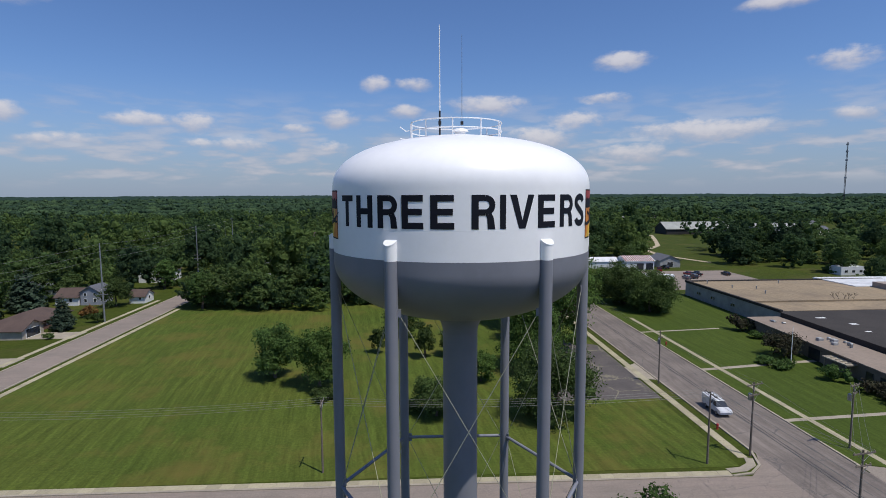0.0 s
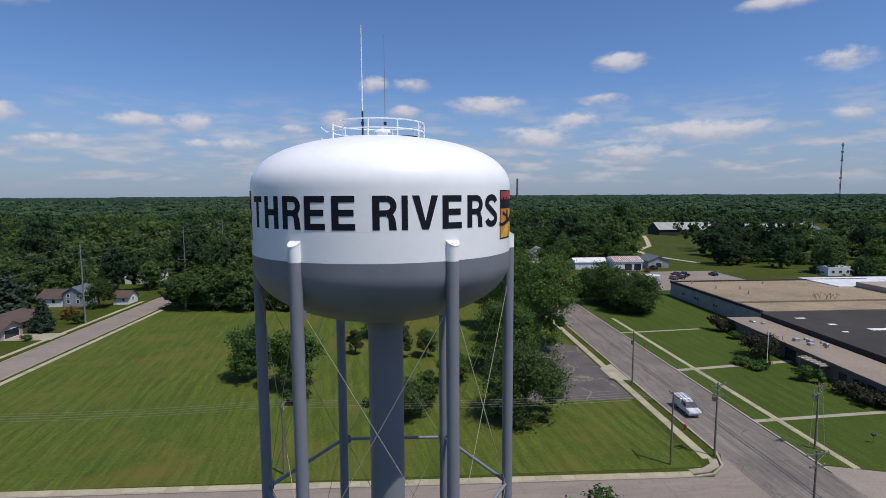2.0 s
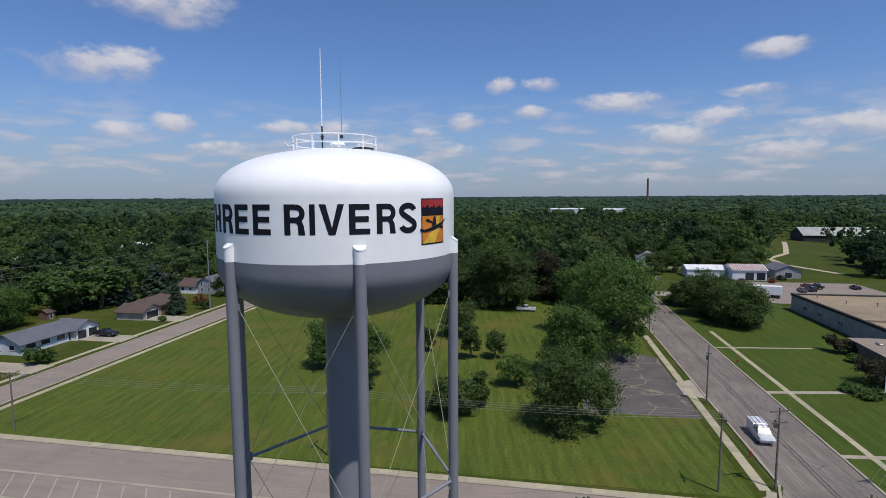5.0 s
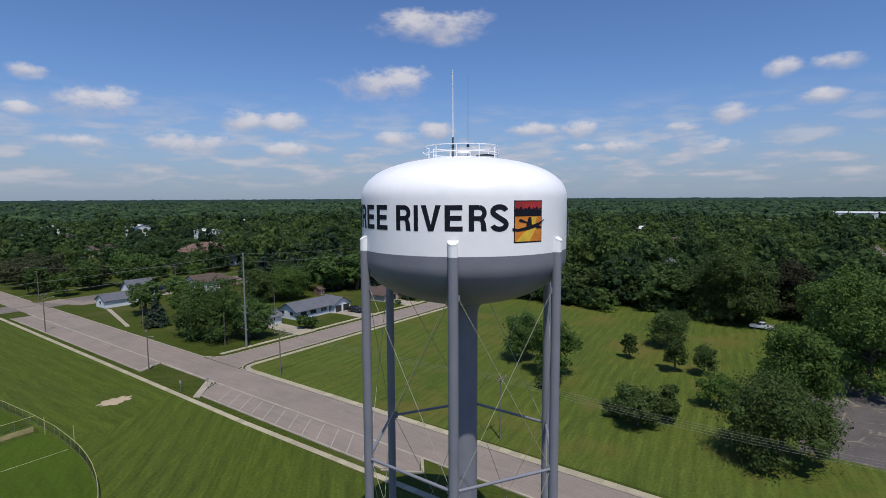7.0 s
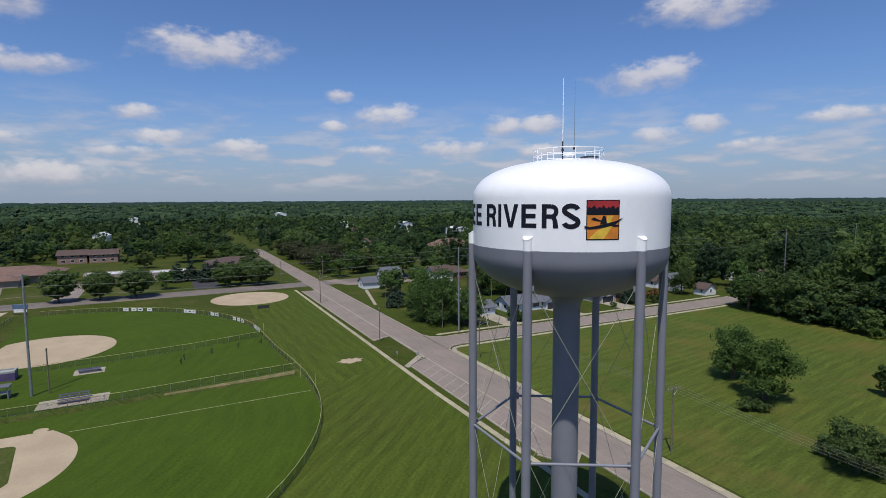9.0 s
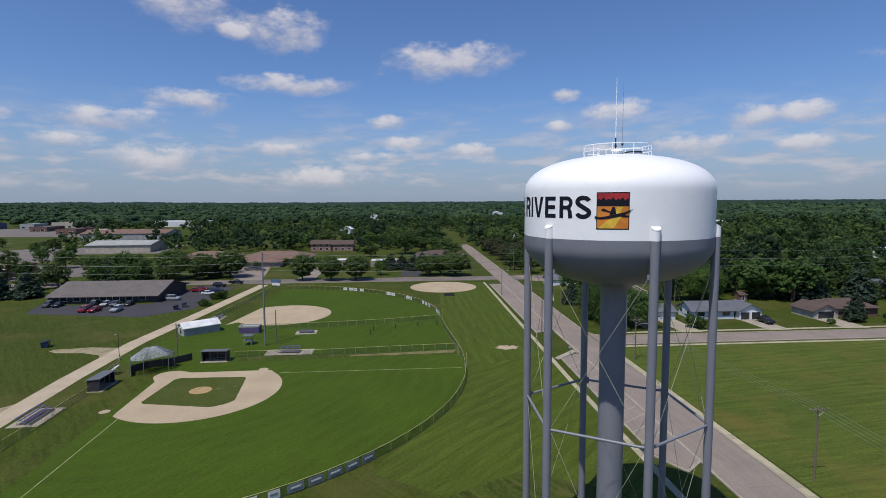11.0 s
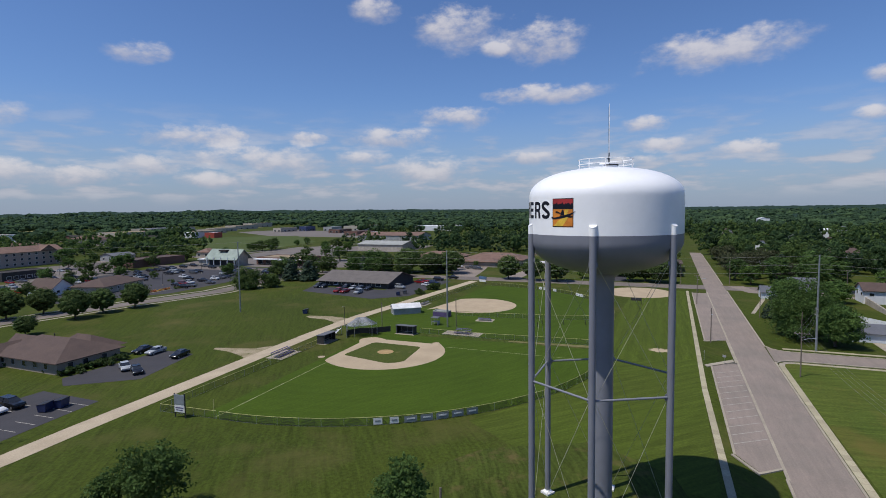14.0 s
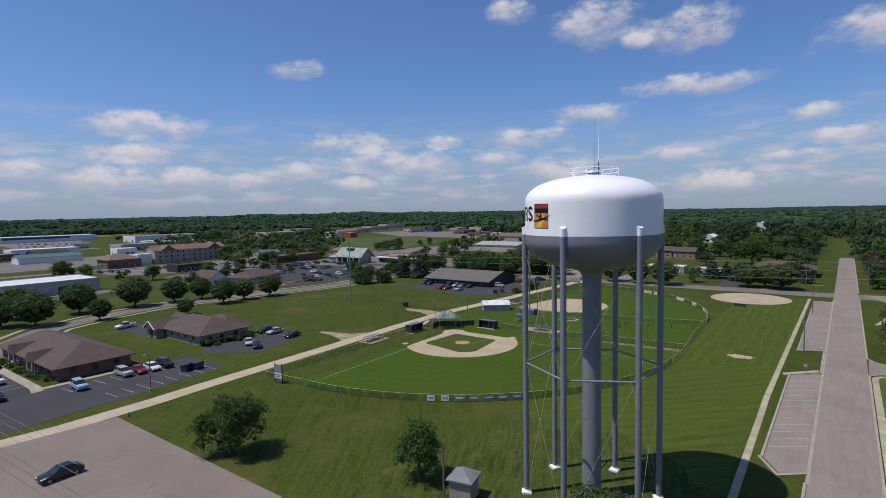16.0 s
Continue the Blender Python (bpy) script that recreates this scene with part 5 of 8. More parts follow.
for i, (x, y) in enumerate(((-388, -15), (-348, -1), (-383, 4), (-399, 13), (-359, 26), (-406, 31), (-365, 39), (-278, 14), (-297, 24), (-274, 33), (-261, -6), (-383, 29), (-411, 30), (-318, 24), (-358, 21), (-433, -13), (-417, -25), (-322, -9), (-334, -2), (-330, 12), (-318, 4), (-328, -52), (-334, -40), (-332, -26), (-326, -66), (-345, -14), (-346, -58))):
    plant(MODELS[(2, 3, 2, 0)[i % 4]], x, y, 9.5 + 1.2 * (i * 7 % 5), row, 1.25)
row = "garden trees round the houses"
for x, y, h in ((-98, 66, 12), (-124, 113, 12), (-140, 85, 9), (-146, 87, 8), (-120, 74, 10), (-132, 70, 10), (-172, 92, 13),
                (-170, 84, 13), (-172, 108, 13), (-118, 124, 14), (-112, 134, 14), (-110, 168, 14), (-86, 186, 13), (-184, 68, 13),
                (-190, 78, 14), (-197, 64, 12), (-186, 90, 14), (-60, 152, 13), (-52, 153, 14), (-44, 151, 13.5), (-61, 160, 14), (-36, 156, 15), (-28, 160, 17), (-12, 160, 15),
                (-2, 157, 16), (6, 157, 15), (16, 166, 12), (24, 168, 14), (33, 160, 15), (36, 146, 14), (38, 172, 15)):
    k = int(rng.integers(0, 4)) if y < 140 else (2, 2, 3)[int(rng.integers(0, 3))]
    plant(MODELS[k], x, y, h, row, 1.15)
row = "dark pines among the gardens"
for x, y, h in ((-141, -121, 12.5), (-143, -113, 13), (-149, -117, 12), (-132, 122, 18), (-142, 117, 17), (-150, 126, 19), (-112, 140, 18), (-108, 152, 17), (-118, 132, 19), (-204, 82, 16), (-204, 6.8, 11), (-205, 12.3, 11.5), (-199.4, 17.4, 11), (-201, 21.7, 12), (-204, 42, 10), (-214, 37, 10), (-209, 28, 10), (-187, -110, 12), (-187, -97, 14.6), (-181, -84, 10.5), (-185, -66, 11.6), (-176, -104, 12)):
    plant(PINE, x, y, h, row, 1.3 if y < -112 or h == 11 else 1.0)



# ---- buildings ----


def opening(parent, name, side, box, along, z, wide, high, frame_mat=None, pane_mat=None):
    """A window or door on one side of a building: its frame and the pane in it. box: x0, y0, x1, y1."""
    x0, y0, x1, y1 = box
    out = {"E": (x1, along, 90), "W": (x0, along, -90), "N": (along, y1, 180), "S": (along, y0, 0)}[side]
    f = Form()
    w2, b = wide / 2, 0.09
    for a0, a1, c0, c1 in ((-w2, w2, 0, b), (-w2, w2, high - b, high), (-w2, -w2 + b, b, high - b), (w2 - b, w2, b, high - b)):
        f.box(a0, -0.07, c0, a1, 0.05, c1)
    ob = part(name, f, frame_mat or WHITEWALL, parent)
    ob.matrix_basis = pose(out[0], out[1], z, 0, 0, out[2])
    part("pane", Form().box(-w2 + b, -0.035, b, w2 - b, 0.03, high - b), pane_mat or GLASS, ob)
    return ob


FOOTPRINTS = []


def building(name, label, category, x, y, sx, sy, eave, ridge, wall, roof, kind="gable_y", over=0.5, turn=0.0, openings=(), group="", wall_label="", roof_label="", trim=None):
    """A house on the rectangle sx by sy round (x, y). kind: gable_x, gable_y (the way the ridge runs), hip_x, hip_y or flat."""
    t = thing(name, label, category, group, x, y, 0, turn)
    FOOTPRINTS.append((x, y, max(sx, sy) / 2))
    a, b = sx / 2, sy / 2
    body = Form()
    if kind == "flat":
        body.slab(rect(-a, -b, a, b), -0.3, eave)
    elif kind == "gable_y":
        pts = [(-a, 0, -0.3), (a, 0, -0.3), (a, 0, eave), (0, 0, ridge - 0.12), (-a, 0, eave)]
        body.add([(px, -b, pz) for px, _, pz in pts] + [(px, b, pz) for px, _, pz in pts], [(0, 1, 2, 3, 4), (9, 8, 7, 6, 5)] + [(i, (i + 1) % 5, 5 + (i + 1) % 5, 5 + i) for i in range(5)])
    elif kind == "gable_x":
        pts = [(-b, -0.3), (b, -0.3), (b, eave), (0, ridge - 0.12), (-b, eave)]
        body.add([(-a, py, pz) for py, pz in pts] + [(a, py, pz) for py, pz in pts], [(0, 1, 2, 3, 4), (9, 8, 7, 6, 5)] + [(i, (i + 1) % 5, 5 + (i + 1) % 5, 5 + i) for i in range(5)])
    else:
        body.slab(rect(-a, -b, a, b), -0.3, eave)
    part("wall", body, wall, t, wall_label)
    top = Form()
    A, B, th = a + over, b + over, 0.16
    if kind == "flat":
        top.slab(rect(-a + 0.3, -b + 0.3, a - 0.3, b - 0.3), eave - 0.1, eave + 0.05)
        rim = Form()
        for r in (rect(-a, -b, a, -b + 0.3), rect(-a, b - 0.3, a, b), rect(-a, -b + 0.3, -a + 0.3, b - 0.3), rect(a - 0.3, -b + 0.3, a, b - 0.3)):
            rim.slab(r, eave - 0.01, eave + 0.32)
        part("parapet", rim, trim or wall, t)
    else:
        drop = eave - 0.12
        run = b if kind.endswith("x") else a
        rise = (ridge - eave) / run
        low = eave - rise * over
        if kind == "gable_y":
            for s in (-1, 1):
                top.add([(s * A, -B, low), (s * A, B, low), (0, B, ridge), (0, -B, ridge), (s * A, -B, low - th), (s * A, B, low - th), (0, B, ridge - th), (0, -B, ridge - th)],
                        [(0, 1, 2, 3), (7, 6, 5, 4), (0, 4, 5, 1), (1, 5, 6, 2), (3, 7, 4, 0)])
        elif kind == "gable_x":
            for s in (-1, 1):
                top.add([(-A, s * B, low), (A, s * B, low), (A, 0, ridge), (-A, 0, ridge), (-A, s * B, low - th), (A, s * B, low - th), (A, 0, ridge - th), (-A, 0, ridge - th)],
                        [(0, 1, 2, 3), (7, 6, 5, 4), (0, 4, 5, 1), (1, 5, 6, 2), (3, 7, 4, 0)])
        else:
            if kind == "hip_y":
                p, q = (0, -B + A * 0.9, ridge), (0, B - A * 0.9, ridge)
                faces = [(4, 5, 8), (5, 6, 9, 8), (6, 7, 9), (7, 4, 8, 9)]
            else:
                p, q = (-A + B * 0.9, 0, ridge), (A - B * 0.9, 0, ridge)
                faces = [(4, 5, 9, 8), (5, 6, 9), (6, 7, 8, 9), (7, 4, 8)]
            low = eave - 0.05
            top.add([(-A, -B, low - th), (A, -B, low - th), (A, B, low - th), (-A, B, low - th), (-A, -B, low), (A, -B, low), (A, B, low), (-A, B, low), p, q],
                    faces + [(3, 2, 1, 0), (0, 1, 5, 4), (1, 2, 6, 5), (2, 3, 7, 6), (3, 0, 4, 7)])
    part("roof", top, roof, t, roof_label)
    for o in openings:
        opening(t, o[0], o[1], (-a, -b, a, b), *o[2:])
    return t


def windows(side, places, z=1.0, wide=1.4, high=1.1, name="window", mat=None):
    return [(name, side, p, z, wide, high, mat) for p in places]


def roof_box(parent, x, y, z, sx, sy, sz, mat=None):
    part("roof_unit", Form().block(x, y, z, sx, sy, sz, 0, 0.08), mat or STEEL, parent)


# houses across the residential street
building("ranch_house", "long pale blue ranch house with a grey shingle roof", "house", -93.4, 96.6, 7.2, 15.0, 2.6, 4.4, BLUEWALL, GREYROOF, "gable_y", 0.6,
         openings=windows("E", (-5.2, -1.8, 1.9), 0.85, 2.3, 1.35) + [("door", "E", 4.3, 0.05, 1.0, 2.0)] + windows("S", (-2, 1.5)))
g = building("garage_wing", "white gabled garage wing with two dark open doors", "garage", -91.6, 104.2, 6.5, 6.4, 2.6, 4.3, WHITEWALL, GREYROOF, "gable_x", 0.5)
for p in (-1.5, 1.5):
    opening(g, "garage_door", "E", (-3.25, -3.2, 3.25, 3.2), p, 0.02, 2.5, 2.1, None, DARKBOARD)
building("small_garage", "low grey garage with a grey shingle roof", "garage", -94.3, 80.2, 7.0, 9.6, 2.3, 3.7, BLUEWALL, GREYROOF, "gable_y", 0.5,
         openings=windows("E", (-3.0,), 0.9, 2.2, 1.0) + windows("E", (2.6,), 1.0, 0.7, 0.9))
building("blue_cottage", "white cottage with a steep dark blue roof", "house", -155.5, 79.0, 7.0, 7.5, 4.0, 6.9, WHITEWALL, GREYROOF, "gable_y", 0.4, openings=windows("E", (-2.4, 1.9), 1.2, 0.9, 1.3) + windows("S", (-1.5, 1.5), 1.2, 0.9, 1.3))
building("cottage_wing", "low white cottage wing with a blue-grey roof", "house", -152.5, 70.8, 6.0, 8.4, 2.4, 4.1, WHITEWALL, GREYROOF, "gable_y", 0.4, openings=windows("S", (0,), 1.0, 1.4, 1.1))
building("brown_house", "low brick house with a brown hip roof among trees", "house", -159, 109, 9, 9, 2.8, 5.0, BRICKWALL, BROWNROOF, "hip_y", 0.6, openings=windows("E", (-3, 0, 3)))
building("split_house", "white split-level house with a brown roof on a bank", "house", -152, 98.5, 8, 8.5, 4.4, 6.4, WHITEWALL, BROWNROOF, "gable_y", 0.5, openings=windows("E", (-2.2, 2.2), 2.4, 1.4, 1.1) + windows("S", (-2, 2), 2.4, 1.4, 1.1))
building("red_roof_house", "broad house with a dull red hip roof among trees", "house", -238, 150, 15, 24, 6.0, 10.0, TANWALL, TERRACOTTA, "hip_y", 0.6, openings=windows("E", (-8, -4, 0, 4, 8), 3.2, 1.4, 1.2))
building("brown_ranch", "brown-roofed brick ranch house behind a spruce", "house", -93.5, 133, 9, 15, 2.5, 4.4, BRICKWALL, BROWNROOF, "hip_y", 0.6, openings=windows("E", (-5, -1, 3)))
building("brown_garage", "low garage with a brown shingle roof", "garage", -91.5, 124.5, 8, 7, 2.3, 3.9, TANWALL, BROWNROOF, "gable_x", 0.5, openings=[("garage_door", "E", 0, 0.02, 4.6, 2.1)])
building("white_house", "white gabled house with a brown roof", "house", -101.5, 162.5, 6.5, 7.5, 2.7, 4.8, WHITEWALL, BROWNROOF, "gable_x", 0.4, openings=windows("E", (-2, 2), 1.0, 1.0, 1.2) + windows("S", (-1.6, 1.2), 1.0, 1.0, 1.2))
building("blue_house", "two-storey slate-blue house with a dark roof", "house", -95.0, 162.5, 5.6, 6.5, 4.0, 5.8, SLATEWALL, GREYROOF, "gable_y", 0.4, openings=windows("S", (-1.4, 1.3), 0.9, 0.9, 1.1) + windows("S", (-1.4, 1.3), 2.7, 0.9, 1.0) + windows("E", (-2, 2), 1.0, 1.1, 1.2) + windows("E", (-2, 2), 3.3, 1.1, 1.2))
building("white_garage", "white gabled garage by the street", "garage", -82.5, 163.5, 4.4, 5.5, 2.3, 3.9, WHITEWALL, BROWNROOF, "gable_x", 0.4, openings=windows("E", (0,), 1.0, 1.0, 1.0) + windows("S", (0.9,), 1.0, 0.8, 0.9))
building("garden_shed", "small orange wooden garden shed", "shed", -115, 119, 2.6, 2.6, 2.0, 2.8, TERRACOTTA, BROWNROOF, "gable_y", 0.2, openings=[("door", "E", 0, 0.02, 0.9, 1.7)])
for x, y, sx, sy, h, w_, r_ in ((-120, 172, 9, 12, 3, WHITEWALL, GREYROOF), (-96, 205, 10, 12, 4, WHITEWALL, BROWNROOF), (-60, 215, 9, 11, 3.4, BLUEWALL, GREYROOF), (-30, 232, 9, 12, 4.6, WHITEWALL, GREYROOF),
                                (-150, 215, 10, 14, 4, TANWALL, BROWNROOF), (-215, 150, 10, 14, 4, WHITEWALL, GREYROOF), (-250, 210, 12, 14, 4.4, WHITEWALL, BROWNROOF), (40, 240, 9, 12, 4, WHITEWALL, GREYROOF),
                                (12, 205, 9, 10, 3.2, WHITEWALL, BROWNROOF), (-310, 130, 10, 14, 4.5, TANWALL, BROWNROOF), (-20, 300, 10, 12, 5, WHITEWALL, GREYROOF), (66, 262, 9, 11, 3.4, WHITEWALL, GREYROOF)):
    building("hidden_house", "pale house half hidden among the trees", "house", x, y, sx, sy, h, h + 2.2, w_, r_, "gable_y", 0.4, float(rng.uniform(-8, 8)), windows("E", (-3, 0, 3)) + windows("S", (-2, 2)), "houses among the trees")
# driveways
setting("driveway_1", Form().slab(rect(-90.6, 79.6, -77.2, 84.8), -0.2, 0.05), CONCRETE, "pale concrete driveway")
setting("driveway_2", Form().slab(rect(-88.2, 101.4, -77.2, 107.0), -0.2, 0.05), CONCRETE, "pale concrete driveway of the white garage")
setting("driveway_3", Form().slab(rect(-87.4, 121.5, -77.2, 127.5), -0.2, 0.05), CONCRETE, "pale concrete driveway beside the spruce")
setting("front_path", Form().slab([(-148, 67.5), (-120, 60.6), (-120, 59.6), (-148, 66.3)], -0.2, 0.045), CONCRETE, "narrow concrete path across the front lawn")
setting("corner_street", Form().band([(-178, 62), (-164, 66), (-160, 92), (-158, 140)], 3.0, 3.0, -0.2, 0.028), STREET, "narrow side lane beside the cottage")

BRICKRED = material("dull_red_metal", (0.24, 0.075, 0.055), 0.6, scale=0.5, amount=0.1)
# factory across the avenue
factory = thing("factory", "long low grey factory with tan flat roofs", "factory", x=0, y=0)


def front(y):
    """Where the front wing's slightly skewed wall stands."""
    return 77.8 - 0.058 * (117.5 - y)


part("wall", Form().slab(rect(85.6, 117.8, 86.06, 129.45), -0.3, 4.04), GREYWALL, factory, "ribbed grey metal wall")
part("wall", Form().slab([(85.6, 129.5), (150, 129.5), (150, 161.5), (85.6, 161.5)], -0.3, 4.2), GREYWALL, factory, "ribbed grey metal wall")
part("roof", Form().slab([(86.2, 129.7), (149.6, 129.7), (149.6, 161.0), (86.2, 161.0)], 4.1, 4.25), TANROOF, factory, "tan gravel flat roof")
part("parapet", Form().slab([(85.4, 117.6), (86.05, 117.6), (86.05, 161.7), (85.4, 161.7)], 4.05, 4.7), DARKROOF, factory, "dark parapet edge")
part("parapet", Form().slab(rect(86.1, 161.1, 150.2, 161.7), 4.1, 4.6), DARKROOF, factory, "dark parapet edge")
part("parapet", Form().slab(rect(86.1, 129.2, 150.2, 129.46), 3.8, 4.5), TANROOF, factory, "low roof step")
part("front_wing", Form().slab([(front(50), 50), (82.6, 50), (85.3, 117.5), (front(117.5), 117.5)], -0.3, 3.0), material("brown_brickwork", (0.20, 0.165, 0.135), 0.9, second=(0.165, 0.135, 0.11), scale=0.6, fine=8.0, amount=0.15), factory, "low brown brick front wing")
part("front_roof", Form().slab([(front(50) - 0.5, 49.6), (82.3, 49.6), (85.2, 117.8), (front(117.5) - 0.5, 117.8)], 2.995, 3.2), material("pinkish_gravel_roof", (0.262, 0.207, 0.163), 0.95, second=(0.22, 0.175, 0.14), scale=0.15, fine=2.0, amount=0.15), factory, "pinkish gravel roof")
part("rear_block", Form().slab([(82.7, 45), (150, 45), (150, 129.1), (86.1, 129.1), (86.1, 118)], -0.3, 3.9), GREYWALL, factory)
part("dark_roof", Form().slab([(83.4, 45.4), (149.6, 45.4), (149.6, 119.4), (86.8, 119.4)], 3.89, 4.0), DARKROOF, factory, "dark membrane roof with white patches")
part("tan_strip_roof", Form().slab(rect(86.3, 119.6, 149.6, 129.1), 3.89, 4.06), TANROOF, factory, "tan gravel roof strip")
part("parapet", Form().slab([(82.6, 45), (83.3, 45), (86.0, 117.5), (85.35, 117.5)], 3.0, 4.25), DARKROOF, factory, "dark parapet edge")
part("white_roof", Form().slab(rect(130, 148, 176, 165), 3.9, 4.5), METALROOF, factory, "bright white membrane roof")
part("penthouse", Form().slab(rect(135, 128, 160, 147.9), 3.9, 5.8), PALEBRICK, factory)
for x, y, sx, sy in ((90, 112, 0.9, 2.2), (93, 106, 1.0, 1.6), (98, 101, 1.6, 4.2), (104, 92, 1.2, 2.0), (91, 100, 0.7, 1.2), (112, 104, 1.4, 2.2), (118, 95, 1.0, 2.0), (108, 100, 0.8, 1.6), (124, 108, 1.2, 2.4)):
    part("roof_patch", Form().slab(rect(x, y, x + sy, y + sx), 3.99, 4.012), WHITEBOARD, factory)
for y in (153.5, 146.0, 136.5):
    for d in (-0.55, 0.55):
        opening(factory, "window", "W", (85.6, 0, 0, 0), y + d, 1.5, 0.95, 0.9, GREYWALL)
for i in range(9):
    opening(factory, "window", "W", (front(58 + 3.0 * i), 0, 0, 0), 58 + 3.0 * i, 0.7, 1.6, 1.4, DARKBOARD)
opening(factory, "entrance_door", "W", (front(94.5), 0, 0, 0), 94.5, 0.02, 4.6, 2.3, DARKBOARD)
part("canopy", Form().block(75.0, 87.4, 2.35, 2.4, 5.6, 0.2), CONCRETE, factory, "pale slatted entrance canopy")
for i in range(5):
    part("canopy_slat", Form().block(74.6, 85.2 + i * 1.1, 2.55, 1.2, 0.15, 0.2), CONCRETE, factory)
for y in (85.0, 89.8):
    part("canopy_post", Form().tube((74.0, y, -0.1), (74.0, y, 2.36), 0.09, 8), CONCRETE, factory)
for x, y, sx, sy, sz in ((80.3, 112.8, 0.9, 2.0, 0.5), (81.5, 111.0, 0.9, 0.9, 0.5), (79.0, 97.4, 1.4, 1.2, 0.8), (80.8, 96.0, 1.3, 1.5, 0.9), (79.6, 94.4, 1.2, 1.3, 0.7), (82.0, 93.6, 0.8, 1.2, 0.8), (81.4, 98.0, 0.8, 0.7, 0.6), (82.6, 95.4, 0.6, 0.8, 0.5), (81.2, 92.4, 0.5, 0.5, 1.0)):
    roof_box(factory, x, y, 3.15, 0.7 * sx, 0.7 * sy, 0.8 * sz, GREYWALL if sx > 1.1 else STEEL)
for x, y in ((90, 157), (93, 149), (97, 140), (99, 147), (112, 156)):
    part("roof_vent", Form().tube((x, y, 4.2), (x, y, 5.0), 0.14, 8).tube((x, y, 5.0), (x, y, 5.15), 0.25, 8), STEEL, factory)
dead = Form()


def twig(p, way, long, r, depth):
    q = p + way * long
    dead.tube(p, q, r, 5, r * 0.6)
    if depth:
        for i in range(3):
            bent = (way + Vector((rng.uniform(-0.7, 0.7), rng.uniform(-0.7, 0.7), rng.uniform(-0.15, 0.5)))).normalized()
            twig(p.lerp(q, rng.uniform(0.6, 1.0)), bent, long * rng.uniform(0.55, 0.8), r * 0.6, depth - 1)


for i in range(5):
    twig(Vector((110 + 1.1 * i, 131.0, 3.6)), Vector((rng.uniform(-0.5, 0.5), rng.uniform(-0.4, 0.4), 1.0)).normalized(), 1.3, 0.06, 3)
bare = thing("bare_shrub", "bare brown dead shrub growing beside the factory roof", "shrub")
part("branches", dead, BARK, bare)
for x, y, h, r, n_ in ((75.2, 118.0, 3.8, 2.8, "dark rounded bush against the factory wall"), (75.4, 110.5, 1.6, 1.6, "low dark hedge against the factory"), (75.2, 106.0, 1.6, 1.8, "low dark hedge against the factory"),
                     (67.6, 90.4, 1.5, 1.9, "clipped round bush by the factory path"), (65.8, 93.4, 1.4, 1.6, "clipped round bush by the factory path"), (71.8, 84.6, 2.7, 2.3, "full green bush beside the entrance canopy"), (73.2, 77.5, 2.3, 2.6, "dark bush along the factory front"), (73.0, 73, 2.3, 2.6, "dark bush along the factory front")):
    stand(make_shrub("factory_bush", n_, h, r, LEAFPURPLE if h > 3 or "along" in n_ else LEAF, 900, 0.22), x, y)
stand(make_tree("factory_tree", "dark purple-leaved tree in front of the factory", 4.8, 3.6, LEAFPURPLE, 1900, 0.25, 10, 0.0), 72.4, 98.0)
flag = thing("flag_pole", "bare white flag pole on the factory lawn", "flag pole", x=70.6, y=93.6)
part("pole", Form().tube((0, 0, -0.1), (0, 0, 7.0), 0.07, 10, 0.045), WHITE, flag, "", True)
part("ball", Form().lathe([(0.02, 6.96), (0.09, 7.04), (0.02, 7.12)], sides=10), STEEL, flag)
setting("factory_lawn", Form().slab([(52.2, 57.2), (60, 54.7), (76, 54.6), (85.4, 118), (85.4, 168), (66, 172), (52.2, 172)], -0.2, 0.03), FRONTLAWN, "bright mown lawn in front of the factory")
setting("factory_path_1", Form().slab([(52.0, 91.8), (76.2, 95.4), (76.2, 94.2), (52.0, 90.7)], -0.2, 0.05), CONCRETE, "pale concrete path to the factory")
setting("factory_path_2", Form().slab([(52.0, 69.8), (74.5, 71.6), (74.5, 70.7), (52.0, 68.9)], -0.2, 0.05), CONCRETE, "pale concrete path across the factory lawn")
setting("factory_path_3", Form().slab([(52.0, 118.0), (72, 120.2), (72, 119.5), (52.0, 117.3)], -0.2, 0.05), CONCRETE, "faint concrete path across the lawn")
setting("driveway_4", Form().slab([(38.5, 88.0), (41.8, 86.5), (41.8, 96), (38.5, 93.5)], -0.2, 0.052), CONCRETE, "pale concrete apron of the old lot")
setting("driveway_5", Form().slab([(52.0, 40), (90, 40), (90, 53), (60, 54.5), (52.0, 57)], -0.2, 0.042), PALEDRIVE, "pale asphalt drive beside the avenue")

workshop = building("workshop", "white workshop with a red and white striped roof", "workshop", 94.3, 221.0, 12, 11, 4.0, 5.6, WHITEWALL, METALROOF, "gable_x", 0.4, openings=[("garage_door", "S", 0, 0.02, 3.2, 3.0), ("garage_door", "S", 4.0, 0.02, 3.2, 3.0)])
for i in range(14):
    for q in (-1, 1):
        x0 = -6.25 + 0.9 * i
        part("roof_stripe", Form().add([(x0, q * 5.9, 3.96), (x0 + 0.46, q * 5.9, 3.96), (x0 + 0.46, 0, 5.65), (x0, 0, 5.65), (x0, q * 5.9, 3.9), (x0 + 0.46, q * 5.9, 3.9), (x0 + 0.46, 0, 5.59), (x0, 0, 5.59)],
                                       [(0, 1, 2, 3), (7, 6, 5, 4), (0, 4, 5, 1), (1, 5, 6, 2), (3, 2, 6, 7), (0, 3, 7, 4)]), BRICKRED, workshop)
building("white_shed", "long white shed with a pale roof", "shed", 80.4, 225.5, 14, 9, 3.2, 4.6, WHITEWALL, METALROOF, "gable_x", 0.3)
